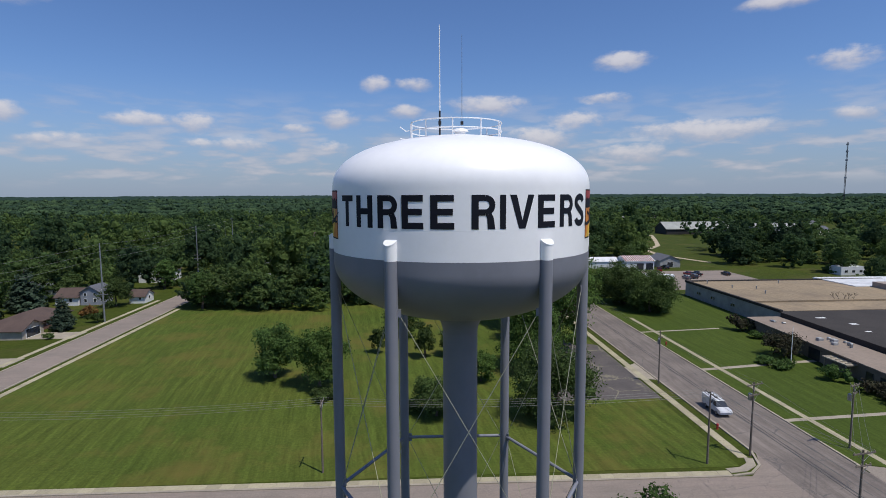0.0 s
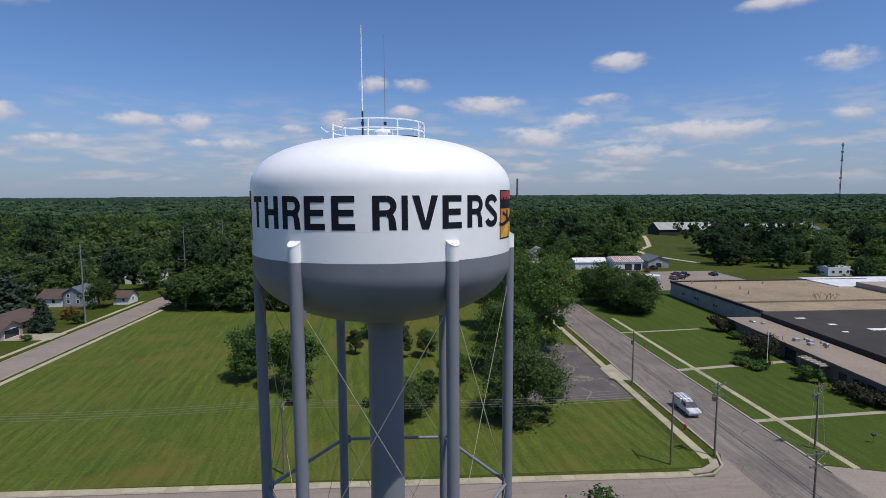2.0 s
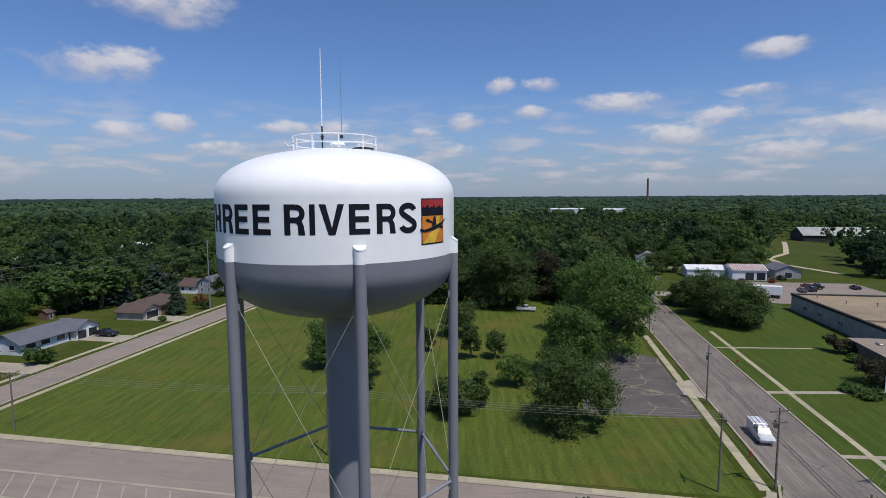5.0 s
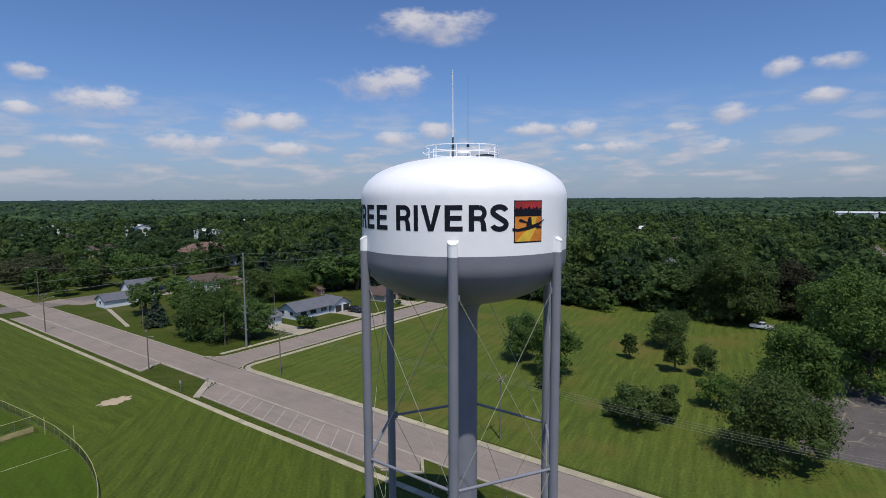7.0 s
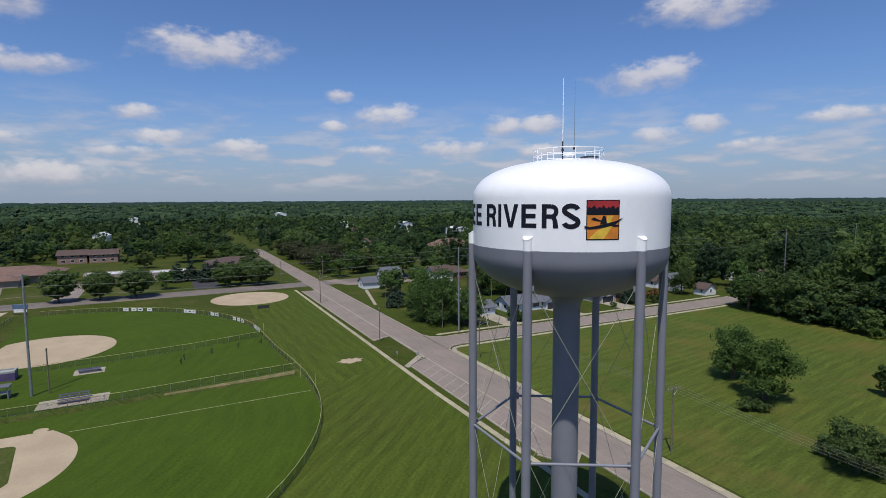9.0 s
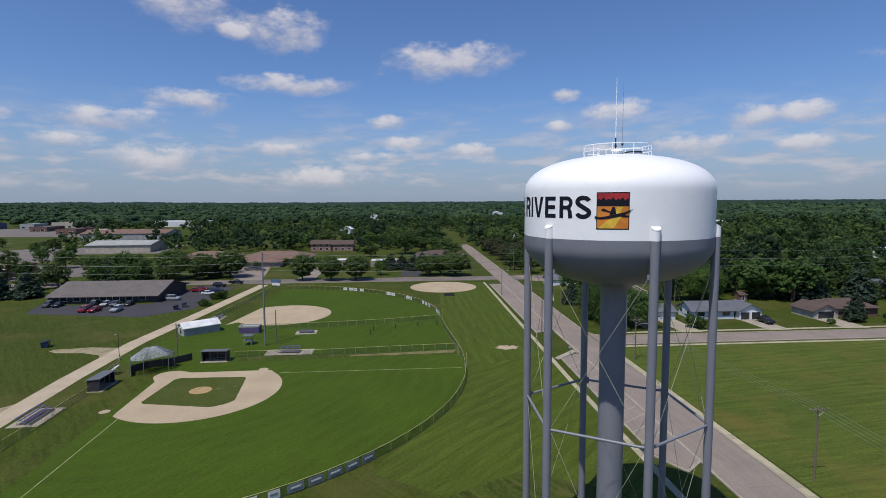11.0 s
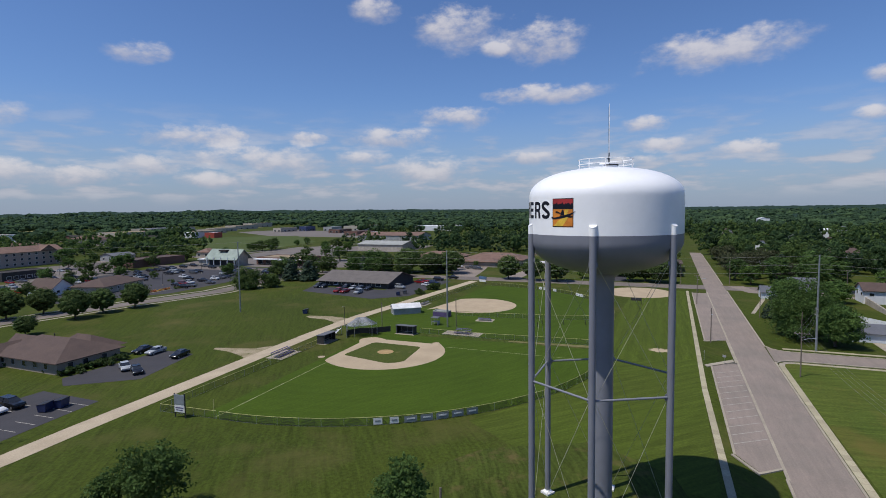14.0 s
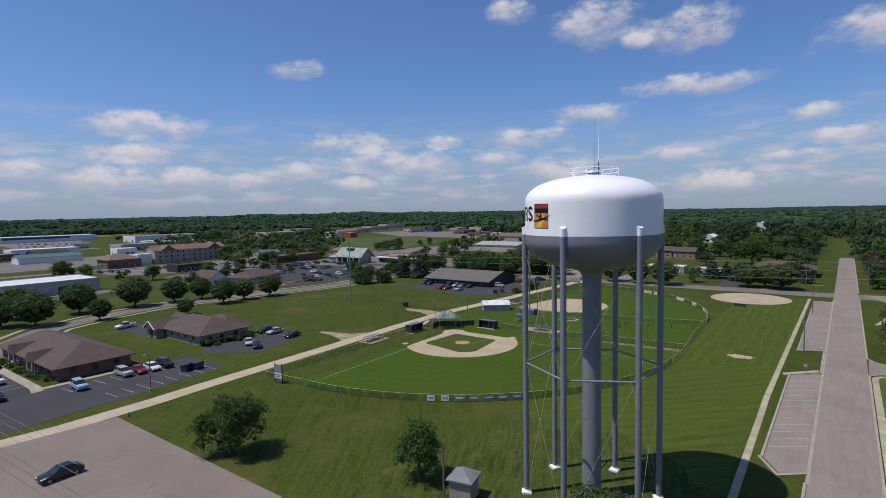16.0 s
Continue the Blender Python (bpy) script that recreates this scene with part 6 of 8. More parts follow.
building("gable_barn", "grey gabled shed with a dark roof", "shed", 110.6, 228.5, 9, 12, 3.2, 5.2, GREYWALL, GREYROOF, "gable_y", 0.4, openings=[("garage_door", "S", 0, 0.02, 2.8, 2.4)])
PALEROOF = material("pale_grey_roof", (0.34, 0.35, 0.33), 0.8, scale=0.2, amount=0.08)
building("avenue_house", "grey house with a steep pale roof among trees", "house", 66.5, 259, 8, 9, 3.0, 6.2, GREYWALL, PALEROOF, "gable_y", 0.5, openings=windows("S", (-2, 1.6), 0.9, 1.2, 1.2) + windows("W", (-2, 2)))
setting("driveway_7", Form().slab([(55.4, 244), (80, 248), (80, 253), (55.4, 249)], -0.2, 0.03), PALEDRIVE, "pale drive beside the grey house")
lawn_sign = thing("lawn_sign", "small yellowish sign board on two posts", "sign", x=59.2, y=205.5)
part("board", Form().block(0, 0, 1.1, 1.7, 0.1, 1.1, 0, 0.02), TANWALL, lawn_sign, "faded yellow board")
for x in (-0.7, 0.7):
    part("post", Form().tube((x, 0.1, -0.1), (x, 0.1, 2.1), 0.05, 8), BARK, lawn_sign)
for k in range(2):
    part("lettering_bar", Form().box(-0.55, -0.06, 1.45 + 0.35 * k, 0.55, -0.048, 1.6 + 0.35 * k), DARKBOARD, lawn_sign)
building("riding_barn", "large dark barn with a pale grey roof", "barn", 222, 412, 52, 20, 4.5, 9.5, DARKBOARD, PALEROOF, "gable_x", 0.6)
building("riding_barn", "long pale barn far among the trees", "barn", 305, 428, 52, 14, 4.5, 6.8, GREYWALL, PALEROOF, "gable_x", 0.6)
building("flat_white_house", "small white flat-roofed house behind the factory", "house", 170, 198, 10, 6, 3.0, 3.2, WHITEWALL, METALROOF, "flat", openings=windows("S", (-3, 0, 3)))

# clinics and commercial buildings
BLUESTORE = material("deep_blue_cladding", (0.04, 0.06, 0.16), 0.5, scale=0.4, amount=0.1)
clinic = building("brick_clinic", "dark brick clinic with a broad brown hip roof", "clinic", 14.4, -87.2, 13.5, 34.0, 2.7, 5.8, BRICKWALL, BROWNROOF, "hip_y", 0.9,
                  openings=windows("E", (-13, -9, -2, 2, 9, 13), 0.9, 1.4, 1.3, mat=BROWNROOF) + windows("N", (-4, 0, 4), 0.9, 1.2, 1.3, mat=BROWNROOF))
for y in (-6.0, 5.5):
    part("porch_gable", Form().add([(6.4, y - 1.7, 2.6), (8.2, y - 1.7, 2.6), (8.2, y + 1.7, 2.6), (6.4, y + 1.7, 2.6), (2.2, y, 4.5), (8.2, y, 4.5)], [(0, 1, 5, 4), (2, 3, 4, 5), (1, 2, 5), (0, 3, 2, 1)]), BROWNROOF, clinic, "small gabled porch roof")
    for d in (-1.5, 1.5):
        part("porch_post", Form().tube((7.9, y + d, -0.2), (7.9, y + d, 2.7), 0.13, 8), WHITEWALL, clinic)
    opening(clinic, "door", "E", (0, 0, 6.75, 0), y, 0.02, 1.8, 2.1)
for i, (x, y) in enumerate(((23, -98), (22.8, -95), (23, -91), (22.7, -86), (23.2, -83.5), (22.8, -79.5), (23.0, -76), (22.4, -73.0), (21.2, -71.6))):
    stand(make_shrub("clinic_shrub", "clipped green shrub beside the clinic path", 0.9 + 0.08 * (i % 4), 0.9 + 0.1 * (i % 3), LEAF, 160, 0.2, 4), x, y)
setting("clinic_walk", Form().slab([(24, -104), (25.8, -104), (25.8, -69.5), (26.5, -66), (24.6, -66), (24, -69)], -0.2, 0.05).slab(rect(3, -68.4, 24.4, -66.9), -0.2, 0.052), CONCRETE, "pale concrete walk round the clinic")
office = building("stone_office", "low office with a brown hip roof and pale walls", "office", -16.3, -84.0, 13, 21, 2.6, 5.6, PALEBRICK, BROWNROOF, "hip_y", 0.8, openings=windows("E", (-7, -3.5, 0, 3.5, 7), 0.9, 1.2, 1.2, mat=GREYWALL) + windows("N", (-3, 1, 4), 0.9, 1.2, 1.2, mat=GREYWALL))
part("entrance_gable", Form().add([(-3, -13.5, 2.5), (3.4, -13.5, 2.5), (3.4, -7, 2.5), (-3, -7, 2.5), (0.2, -13.5, 5.2), (0.2, -4, 5.2)], [(0, 4, 5, 3), (1, 2, 5, 4), (0, 1, 4), (0, 3, 2, 1)]), BROWNROOF, office, "gabled entrance roof")
part("entrance_roof", Form().add([(2.0, -12.8, 2.5), (9.4, -12.8, 2.5), (9.4, -6.8, 2.5), (2.0, -6.8, 2.5), (9.4, -9.8, 4.4), (1.0, -9.8, 4.4)], [(0, 1, 4, 5), (3, 5, 4, 2), (1, 2, 4), (0, 5, 3), (0, 3, 2, 1)]), BROWNROOF, office, "brown gabled entrance roof")
part("gable_trim", Form().tube((9.46, -12.85, 2.48), (9.46, -9.8, 4.44), 0.12, 6).tube((9.46, -6.75, 2.48), (9.46, -9.8, 4.44), 0.12, 6), WHITEWALL, office, "white gable trim")
part("entrance_porch", Form().box(6.56, -12.2, -0.2, 8.7, -7.4, 2.49), PALEBRICK, office, "pale walled entrance porch")
part("porch_door", Form().box(8.68, -10.7, 0.0, 8.76, -8.9, 2.2), DARKBOARD, office, "dark glazed entrance doors")
part("rear_roof", Form().add([(-9.5, -4.0, 2.6), (-1.0, -4.0, 2.6), (-1.0, 9.0, 2.6), (-9.5, 9.0, 2.6), (-4.2, 0.4, 5.3), (-4.2, 4.8, 5.3)], [(0, 1, 4), (1, 2, 5, 4), (2, 3, 5), (3, 0, 4, 5), (0, 3, 2, 1)]), BROWNROOF, office, "lower hipped rear roof")
for k in range(3):
    part("roof_vent", Form().tube((-1.2 + 1.4 * k, -2.5 + 2.2 * k, 3.6), (-1.2 + 1.4 * k, -2.5 + 2.2 * k, 5.7 - 0.5 * k), 0.12, 8), BLACK, office)
for k in range(6):
    stand(make_shrub("office_bush", "clipped dark bush against the office wall", 1.5, 1.15, LEAFDARK, 420, 0.2), -21.5 + 2.1 * k, -72.3)
stand(make_shrub("office_bush", "rounded bush beside the office entrance", 1.7, 1.3, LEAFDARK, 480, 0.2), -12.0, -97.8)
part("entrance_wall", Form().slab(rect(-2.6, -13.0, 3.0, -10.4), -0.2, 2.55), WHITEWALL, office, "white panelled entrance front")
for i, (x, y) in enumerate(((-10.4, -93.4), (-10.2, -90.5), (-10.4, -78), (-10.2, -73), (-13, -70.8), (-18, -70.8), (-22, -71))):
    stand(make_shrub("office_shrub", "clipped dark shrub beside the office", 1.1, 1.1, LEAFDARK, 160, 0.2, 4), x, y)
shed = building("long_shed", "long low shed with a brown-grey shingle roof", "shed", -142, -82, 23, 33, 2.5, 5.6, DARKBOARD, SHINGLE, "gable_y", 0.8, openings=windows("E", (-12, -8, -4, 0, 4, 8, 12), 0.8, 2.2, 1.4))
store = building("green_roof_bank", "two-storey building with a pale green gabled roof", "shop", -188.6, -204.6, 9.6, 21, 5.4, 9.6, TANWALL, GREENROOF, "gable_y", 1.9, openings=windows("E", (-8.2, -4.1, 0, 4.1, 8.2), 0.3, 3.9, 4.6))
for y in (-10.5, -5.2, 0, 5.2, 10.5):
    part("column", Form().tube((6.3, y, -0.2), (6.3, y, 5.0), 0.3, 10), WHITEWALL, store)
# dark board over glazing and wall; the porch's shade is put into its colour
part("front_glass", Form().box(4.83, -10.0, 0.3, 4.92, 10.0, 4.9), DARKBOARD, store, "dark board for the glazing and the porch shade")
part("roof_well", Form().block(1.7, -1.5, 8.3, 2.2, 6.0, 0.9), DARKROOF, store, "dark roof well at the ridge")
part("side_wing", Form().slab(rect(-4, -19, 4.2, -10.6), -0.2, 3.4), TANWALL, store, "low flat-roofed wing")
part("wing_fascia", Form().slab(rect(-4.4, -19.4, 5.0, -10.7), 3.2, 3.7), WHITEWALL, store, "white fascia")
building("warehouse", "long grey warehouse with a bright white roof", "warehouse", -12, -225, 56, 26, 5.4, 5.6, GREYWALL, METALROOF, "flat", openings=[("garage_door", "N", 8, 0.02, 4, 3.4), ("garage_door", "N", -14, 0.02, 4, 3.4)])
building("teal_store", "long low store with a teal roof", "shop", -85, -424, 40, 16, 4.4, 6.6, WHITEWALL, material("teal_metal_roof", (0.075, 0.15, 0.14), 0.5, scale=0.3, amount=0.08), "gable_x", 0.6)
PINKWALL = material("pinkish_stucco", (0.40, 0.32, 0.28), 0.85, second=(0.35, 0.28, 0.25), scale=0.3, fine=4.0, amount=0.08)
hotel = building("hotel", "three-storey pinkish hotel with a terracotta roof", "hotel", -143, -333, 52, 16, 9.2, 12.2, PINKWALL, TERRACOTTA, "gable_x", 0.8)
for lev in range(3):
    for i in range(12):
        opening(hotel, "window", "N", (-26, -8, 26, 8), -22.5 + 4.1 * i, 1.0 + 2.9 * lev, 1.6, 1.5)
for x in (-17, 17):
    part("cross_gable", Form().add([(x - 5, 3, 9.0), (x + 5, 3, 9.0), (x + 5, 9.3, 9.0), (x - 5, 9.3, 9.0), (x, 0, 12.6), (x, 9.3, 12.6)], [(0, 4, 5, 3), (1, 2, 5, 4), (2, 3, 5), (0, 3, 2, 1)]), TERRACOTTA, hotel)
building("brick_restaurant", "two-storey brick building with a reddish roof", "restaurant", -93, -322, 20, 16, 5.6, 9.0, BRICKWALL, TERRACOTTA, "hip_x", 0.6, openings=windows("N", (-7, -3, 1, 5), 1.0, 1.8, 1.6) + windows("N", (-7, -3, 1, 5), 3.6, 1.6, 1.2) + windows("E", (-4, 0, 4), 1.0, 1.8, 1.6))
building("pale_box", "pale blue-grey metal box building", "shop", -111, -333, 9, 12, 6.8, 7.0, WHITEWALL, METALROOF, "flat")
building("dark_diner", "low dark flat-roofed diner with white windows", "restaurant", -105, -258, 20, 13, 4.0, 4.3, DARKBOARD, DARKROOF, "flat", openings=windows("N", (-8, -5, -2, 1, 4, 7), 0.8, 2.2, 1.6))
building("tan_restaurant", "low restaurant with a brown-pink hip roof", "restaurant", -95, -178, 24, 14, 2.8, 5.4, TANWALL, BROWNROOF, "hip_x", 0.8, 18, openings=windows("N", (-8, -4, 0, 4, 8)))
building("gabled_cafe", "white-gabled cafe with a brown roof", "restaurant", -78, -188, 9, 12, 3.2, 6.4, WHITEWALL, BROWNROOF, "gable_y", 0.5, 10, openings=windows("N", (-2, 2)))
building("brown_mall", "long low brown mall", "shop", -176, -254, 36, 16, 4.4, 5.0, BRICKWALL, BROWNROOF, "flat")
strip = building("strip_mall", "long strip mall with a pale canopy", "shop", -205, -173, 18, 34, 4.2, 4.4, BRICKWALL, TANROOF, "flat", openings=windows("E", range(-14, 16, 6), 0.4, 3.6, 2.4))
part("canopy", Form().block(10.5, 0, 3.2, 3.0, 33, 0.6), WHITEWALL, strip, "pale canopy")
big = building("big_store", "very long low store with a white roof far off", "shop", -205, -880, 150, 40, 8, 9, BLUEWALL, METALROOF, "flat")
part("fascia", Form().box(-40, 19.9, 4.5, 40, 20.6, 7.6), BLUESTORE, big, "deep blue store front")
building("red_store", "bright red and white store", "shop", -452, -486, 13, 16, 6.2, 6.6, material("red_siding", (0.36, 0.06, 0.04), 0.6, scale=0.5, amount=0.1), METALROOF, "flat")
building("white_store", "pale store beside the red one", "shop", -446, -512, 16, 18, 6.5, 7, WHITEWALL, METALROOF, "gable_y")
building("tan_hall", "wide hall with a pale grey roof", "hall", -324, -170, 26, 40, 4.8, 7.0, TANWALL, PALEROOF, "gable_y", 0.6)
building("red_roof_hall", "long hall with a dull red roof", "hall", -436, -222, 30, 70, 6, 9, GREYWALL, TERRACOTTA, "gable_y", 0.5)
building("white_works", "group of white industrial roofs", "works", -692, -283, 36, 70, 7, 9, WHITEWALL, METALROOF, "flat")
for i, (x, y, sx, sy, h, w_, r_) in enumerate(((-625, -514, 36, 16, 6, TANWALL, BROWNROOF), (-654, -494, 24, 14, 7, BLUESTORE, GREYROOF), (-668, -455, 30, 16, 6, GREYWALL, PALEROOF), (-600, -396, 34, 18, 5, BRICKWALL, GREYROOF), (-545, -330, 40, 20, 5, BRICKWALL, BROWNROOF), (-620, -640, 46, 20, 6, TANWALL, TANROOF), (-720, -690, 60, 24, 7, TANWALL, TANROOF), (-830, -750, 60, 24, 8, TANWALL, TANROOF), (-560, -600, 40, 20, 6, TANWALL, TANROOF),
                                            (-500, -560, 50, 26, 6, TANWALL, TANROOF), (-420, -600, 60, 40, 8, TANWALL, TANROOF), (-200, -520, 60, 26, 6, TANWALL, TANROOF),
                                            (-110, -520, 50, 24, 6, WHITEWALL, METALROOF), (-60, -480, 40, 20, 5, BRICKWALL, TANROOF), (-300, -700, 80, 40, 8, WHITEWALL, TANROOF), (-560, -700, 90, 40, 8, TANWALL, GREYROOF),
                                            (-20, -400, 44, 20, 6, TANWALL, METALROOF), (-700, -420, 60, 30, 7, TANWALL, TANROOF))):
    building("distant_shop", "distant low commercial building with a flat roof", "shop", x, y, sx, sy, h, h + 0.4, w_, r_, "flat", 0.3, float(rng.uniform(-6, 6)), windows("N", (-sx / 4, 0, sx / 4), 0.6, 4, 2.4) + windows("E", (-sy / 4, sy / 4), 0.6, 4, 2.4), "distant shops")

# school and church across the cross street
building("school", "low school with broad terracotta hip roofs", "school", -246, -90, 20, 28, 3.2, 6.0, PALEBRICK, TERRACOTTA, "hip_y", 1.4, openings=windows("E", (-12, -6, 0, 6, 12), 0.9, 2.0, 1.4))
building("school", "low school wing with a pale terracotta roof", "school", -240, -53, 20, 34, 3.2, 6.2, PALEBRICK, TERRACOTTA, "hip_y", 1.4, openings=windows("E", (-12, -6, 0, 6, 12), 0.9, 2.0, 1.4))
building("school_porch", "low terracotta-roofed school porch", "school", -225, -60, 12, 26, 2.8, 4.6, PALEBRICK, TERRACOTTA, "hip_y", 0.8)
PINKBRICK = material("pinkish_brickwork", (0.30, 0.19, 0.15), 0.9, second=(0.25, 0.155, 0.125), scale=0.5, fine=6.0, amount=0.12)
building("apartment_block", "two-storey pinkish brick apartment block with a brown roof", "apartments", -307, -40, 12, 13, 4.8, 7.0, PINKBRICK, BROWNROOF, "gable_y", 0.6, openings=windows("E", (-4, 0, 4), 0.8, 1.8, 1.4) + windows("E", (-4, 0, 4), 3.4, 1.8, 1.2))
building("apartment_block", "two-storey pinkish brick apartment block with a brown roof", "apartments", -306, -26, 12, 13, 4.6, 6.8, PINKBRICK, BROWNROOF, "gable_y", 0.6, openings=windows("E", (-4, 0, 4), 0.8, 1.8, 1.4) + windows("E", (-4, 0, 4), 3.4, 1.8, 1.2))
building("flat_school_wing", "long low pale flat-roofed wing", "school", -222, -17, 10, 18, 3.0, 3.2, PALEBRICK, METALROOF, "flat", openings=windows("E", (-6, -2, 2, 6), 0.8, 2.2, 1.2))
building("flat_school_wing", "long low white-roofed wing", "school", -219, 4, 9, 14, 2.8, 3.0, PALEBRICK, METALROOF, "flat", openings=windows("E", (-4, 0, 4), 0.8, 2.2, 1.2))
building("brown_hall", "brown brick hall behind spruces", "hall", -232, 32, 18, 24, 4.0, 6.4, BRICKWALL, BROWNROOF, "hip_y", 0.8)
building("brick_block", "brown brick block among trees", "block", -445, 16, 12, 30, 6.5, 7.0, BRICKWALL, BROWNROOF, "flat", openings=windows("E", (-6, 0, 6), 3.4, 3, 1.4))
setting("lot_school", Form().slab([(-177, -56), (-194, -62), (-212, -80), (-224, -78), (-220, -52), (-204, -49), (-177, -45)], -0.2, 0.02).slab([(-177, -31), (-177, -23.5), (-224, -23.5), (-224, -28.5)], -0.2, 0.021), STREET, "pale asphalt lot in front of the school")
setting("lot_hall", Form().slab(rect(-222, 12, -180, 21), -0.2, 0.02), TARMAC, "dark asphalt drive beside the hall")

# ---- woods to the horizon ----
def hash2(x, y, s):
    return noise.noise(Vector((x * s, y * s, 3.7)))


SUBURB = []
for i in range(64):
    a, d = radians(float(rng.uniform(-40, 96))), float(rng.uniform(230, 720))
    x, y = -d * math.sin(a), d * math.cos(a)
    if -190 < x < -160 or 36 < x < 60 or (-84 < x < -62 and y < 320) or (60 < x < 260 and y < 430) or 30 < y < 70 or (-340 < x < -180 and y < 62) or any(abs(x - bx) < half + 9 and abs(y - by) < half + 9 for bx, by, half in FOOTPRINTS):
        continue
    sx, sy, h = float(rng.uniform(9, 15)), float(rng.uniform(7, 10)), float(rng.uniform(2.8, 5.2))
    walls, roofs = (WHITEWALL, BLUEWALL, TANWALL, GREYWALL)[i % 4], (GREYROOF, BROWNROOF, BROWNROOF, METALROOF, GREYROOF)[i % 5]
    lab = "%s house with a %s roof among the trees" % (("white", "pale blue", "tan", "grey")[i % 4], ("grey", "brown", "brown", "white", "grey")[i % 5])
    building("suburban_house", lab, "house", x, y, sx, sy, h, h + 2.4, walls, roofs, "gable_x", 0.4, float(rng.uniform(-12, 12)), windows("S", (-3, 0, 3)) + windows("E", (-1.5, 1.5)), "houses among the trees")
    SUBURB.append((x, y, max(sx, sy) / 2))


# smaller shops and sheds of the town
for i in range(58):
    x, y = float(rng.uniform(-520, -40)), float(rng.uniform(-640, -250))
    if abs(math.degrees(math.atan2(-x, y)) - 145) > 34 or (-178 < x < -60 and y > -320) or (-515 < x < -262 and -475 < y < -245) or any(abs(x - bx) < half + 14 and abs(y - by) < half + 14 for bx, by, half in FOOTPRINTS):
        continue
    sx, sy, h = float(rng.uniform(12, 30)), float(rng.uniform(10, 18)), float(rng.uniform(3.4, 5.6))
    k = i % 5
    building("town_shop", "%s low shop with a %s roof in the town" % (("white", "tan", "brick", "grey", "tan")[k], ("pale flat", "brown", "dark", "pale", "reddish")[k]), "shop", x, y, sx, sy, h, h + (0.2, 2.4, 2.2, 1.6, 2.6)[k],
             (WHITEWALL, TANWALL, BRICKWALL, GREYWALL, TANWALL)[k], (METALROOF, BROWNROOF, DARKROOF, GREYROOF, TERRACOTTA)[k], ("flat", "hip_x", "gable_x", "gable_x", "hip_x")[k], 0.5, float(rng.uniform(-15, 15)),
             windows("N", (-4, 0, 4), 0.8, 2.4, 1.6) + windows("E", (-3, 3), 0.8, 2.0, 1.6), "shops of the town")
    setting("town_yard_%d" % (i + 1), Form().slab([(x - sx * 0.8, y - sy * 0.6), (x + sx * 0.8, y - sy * 0.6), (x + sx * 0.9, y + sy * 1.5), (x - sx * 0.7, y + sy * 1.5)], -0.2, 0.012), STREET, "pale asphalt yard of a shop")


def clear(x, y):
    """Whether no building or lot of the town lies here."""
    for bx, by, half in FOOTPRINTS:
        if abs(x - bx) < half + 5 and abs(y - by) < half + 5 or -330 < x < -235 and -255 < y < -196:
            return False
    for x0, y0, x1, y1 in ((-187, -238, -58, -140), (-172, -312, -58, -230), (-420, -560, -330, -500), (-560, -300, -250, -240), (-400, -345, -275, -262), (-500, -450, -330, -300), (-582, -255, -406, -160), (-420, -1010, -200, -820), (-640, -1180, -400, -765), (-1000, -970, -560, -560), (-690, -560, -470, -380), (-570, -410, -480, -280), (-475, -520, -400, -430), (-270, -900, -90, -560), (-180, -140, 40, -45), (-230, -235, -185, -40)):
        if x0 < x < x1 and y0 < y < y1:
            return False
    return True


def wooded(x, y):
    """Whether the woods cover this place."""
    if -66 < x < 43 and y < 156 + 4 * hash2(x, 0, 0.05) - (8 - 0.2 * (-27 - x) if x < -27 else 0):
        return False
    if x >= 43 and (y < 176 or (x < 56 and y < 420)):
        return False
    if 56 <= x < 92 and y < 233 or (60 < x < 73 and y < 270) or (56 <= x < 82 and 236 < y < 254):
        return False
    if 92 <= x < 165 and y < 226 - 0.35 * (x - 125):
        return False
    if 100 < x < 225 and 222 < y < 412 and abs(x - (122 + 0.41 * (y - 240))) < 15 + 0.04 * (y - 240):
        return False
    if 172 < x < 250 and 360 <= y < 430 and hash2(x, y, 0.012) > -0.12:
        return False
    if 265 < x < 350 and 375 < y < 440:
        return False
    if -82 < x < -63 and y < 200:
        return False
    if -112 < x <= -82 and y < 174:
        return False
    if (-182 < x < -82 and y < 112) or (-128 < x < -82 and y < 122):
        return False
    if -248 < x < -185 and abs(y - 150 - 0.5 * (x + 245)) < 13:
        return False
    if -185 < x < -163 and y < 300:
        return False
    if x <= -180 and 40 < y < 62 and x > -560:
        return False
    if -292 < x < -180 and -260 < y <= 40:
        return False
    if -324 < x <= -292 and -260 < y <= 40:
        return -132 < y < -57 or y > -15
    if -260 < x < -180 and 62 <= y < 72:
        return False
    if x > -182 and y < 48:
        return False
    if y < -60:
        d = math.hypot(x, y)
        a = math.degrees(math.atan2(-x, y))
        if d < 1150:
            return d > 170 and hash2(x, y, 0.022) > (-0.14 if d < 700 else -0.28) and clear(x, y)
        return hash2(x, y, 0.004) > -0.35
    if not all(abs(x - bx) > half + 4 or not -15 < y - by < half + 4 for bx, by, half in SUBURB):
        return False
    return hash2(x, y, 0.010) > (-0.42 if math.hypot(x, y - 30) < 230 else -0.38)


def template(height, radius, lobes, count, size, level):
    rows = broad_lobes(height, radius, lobes, -0.05)
    return crown_arrays(rows, count, size, 0.62, 0.9, level)


def dome(height, radius):
    rows = [(0, 0, height * 0.52, radius * 0.8, height * 0.55 / radius)] + [(radius * 0.5 * math.cos(a), radius * 0.5 * math.sin(a), height * rng.uniform(0.5, 0.66), radius * 0.55, 0.9) for a in rng.uniform(0, 6.28, 2)]
    return crown_arrays(rows, 8, 1.4, 1.0, 0.7, ICO1)


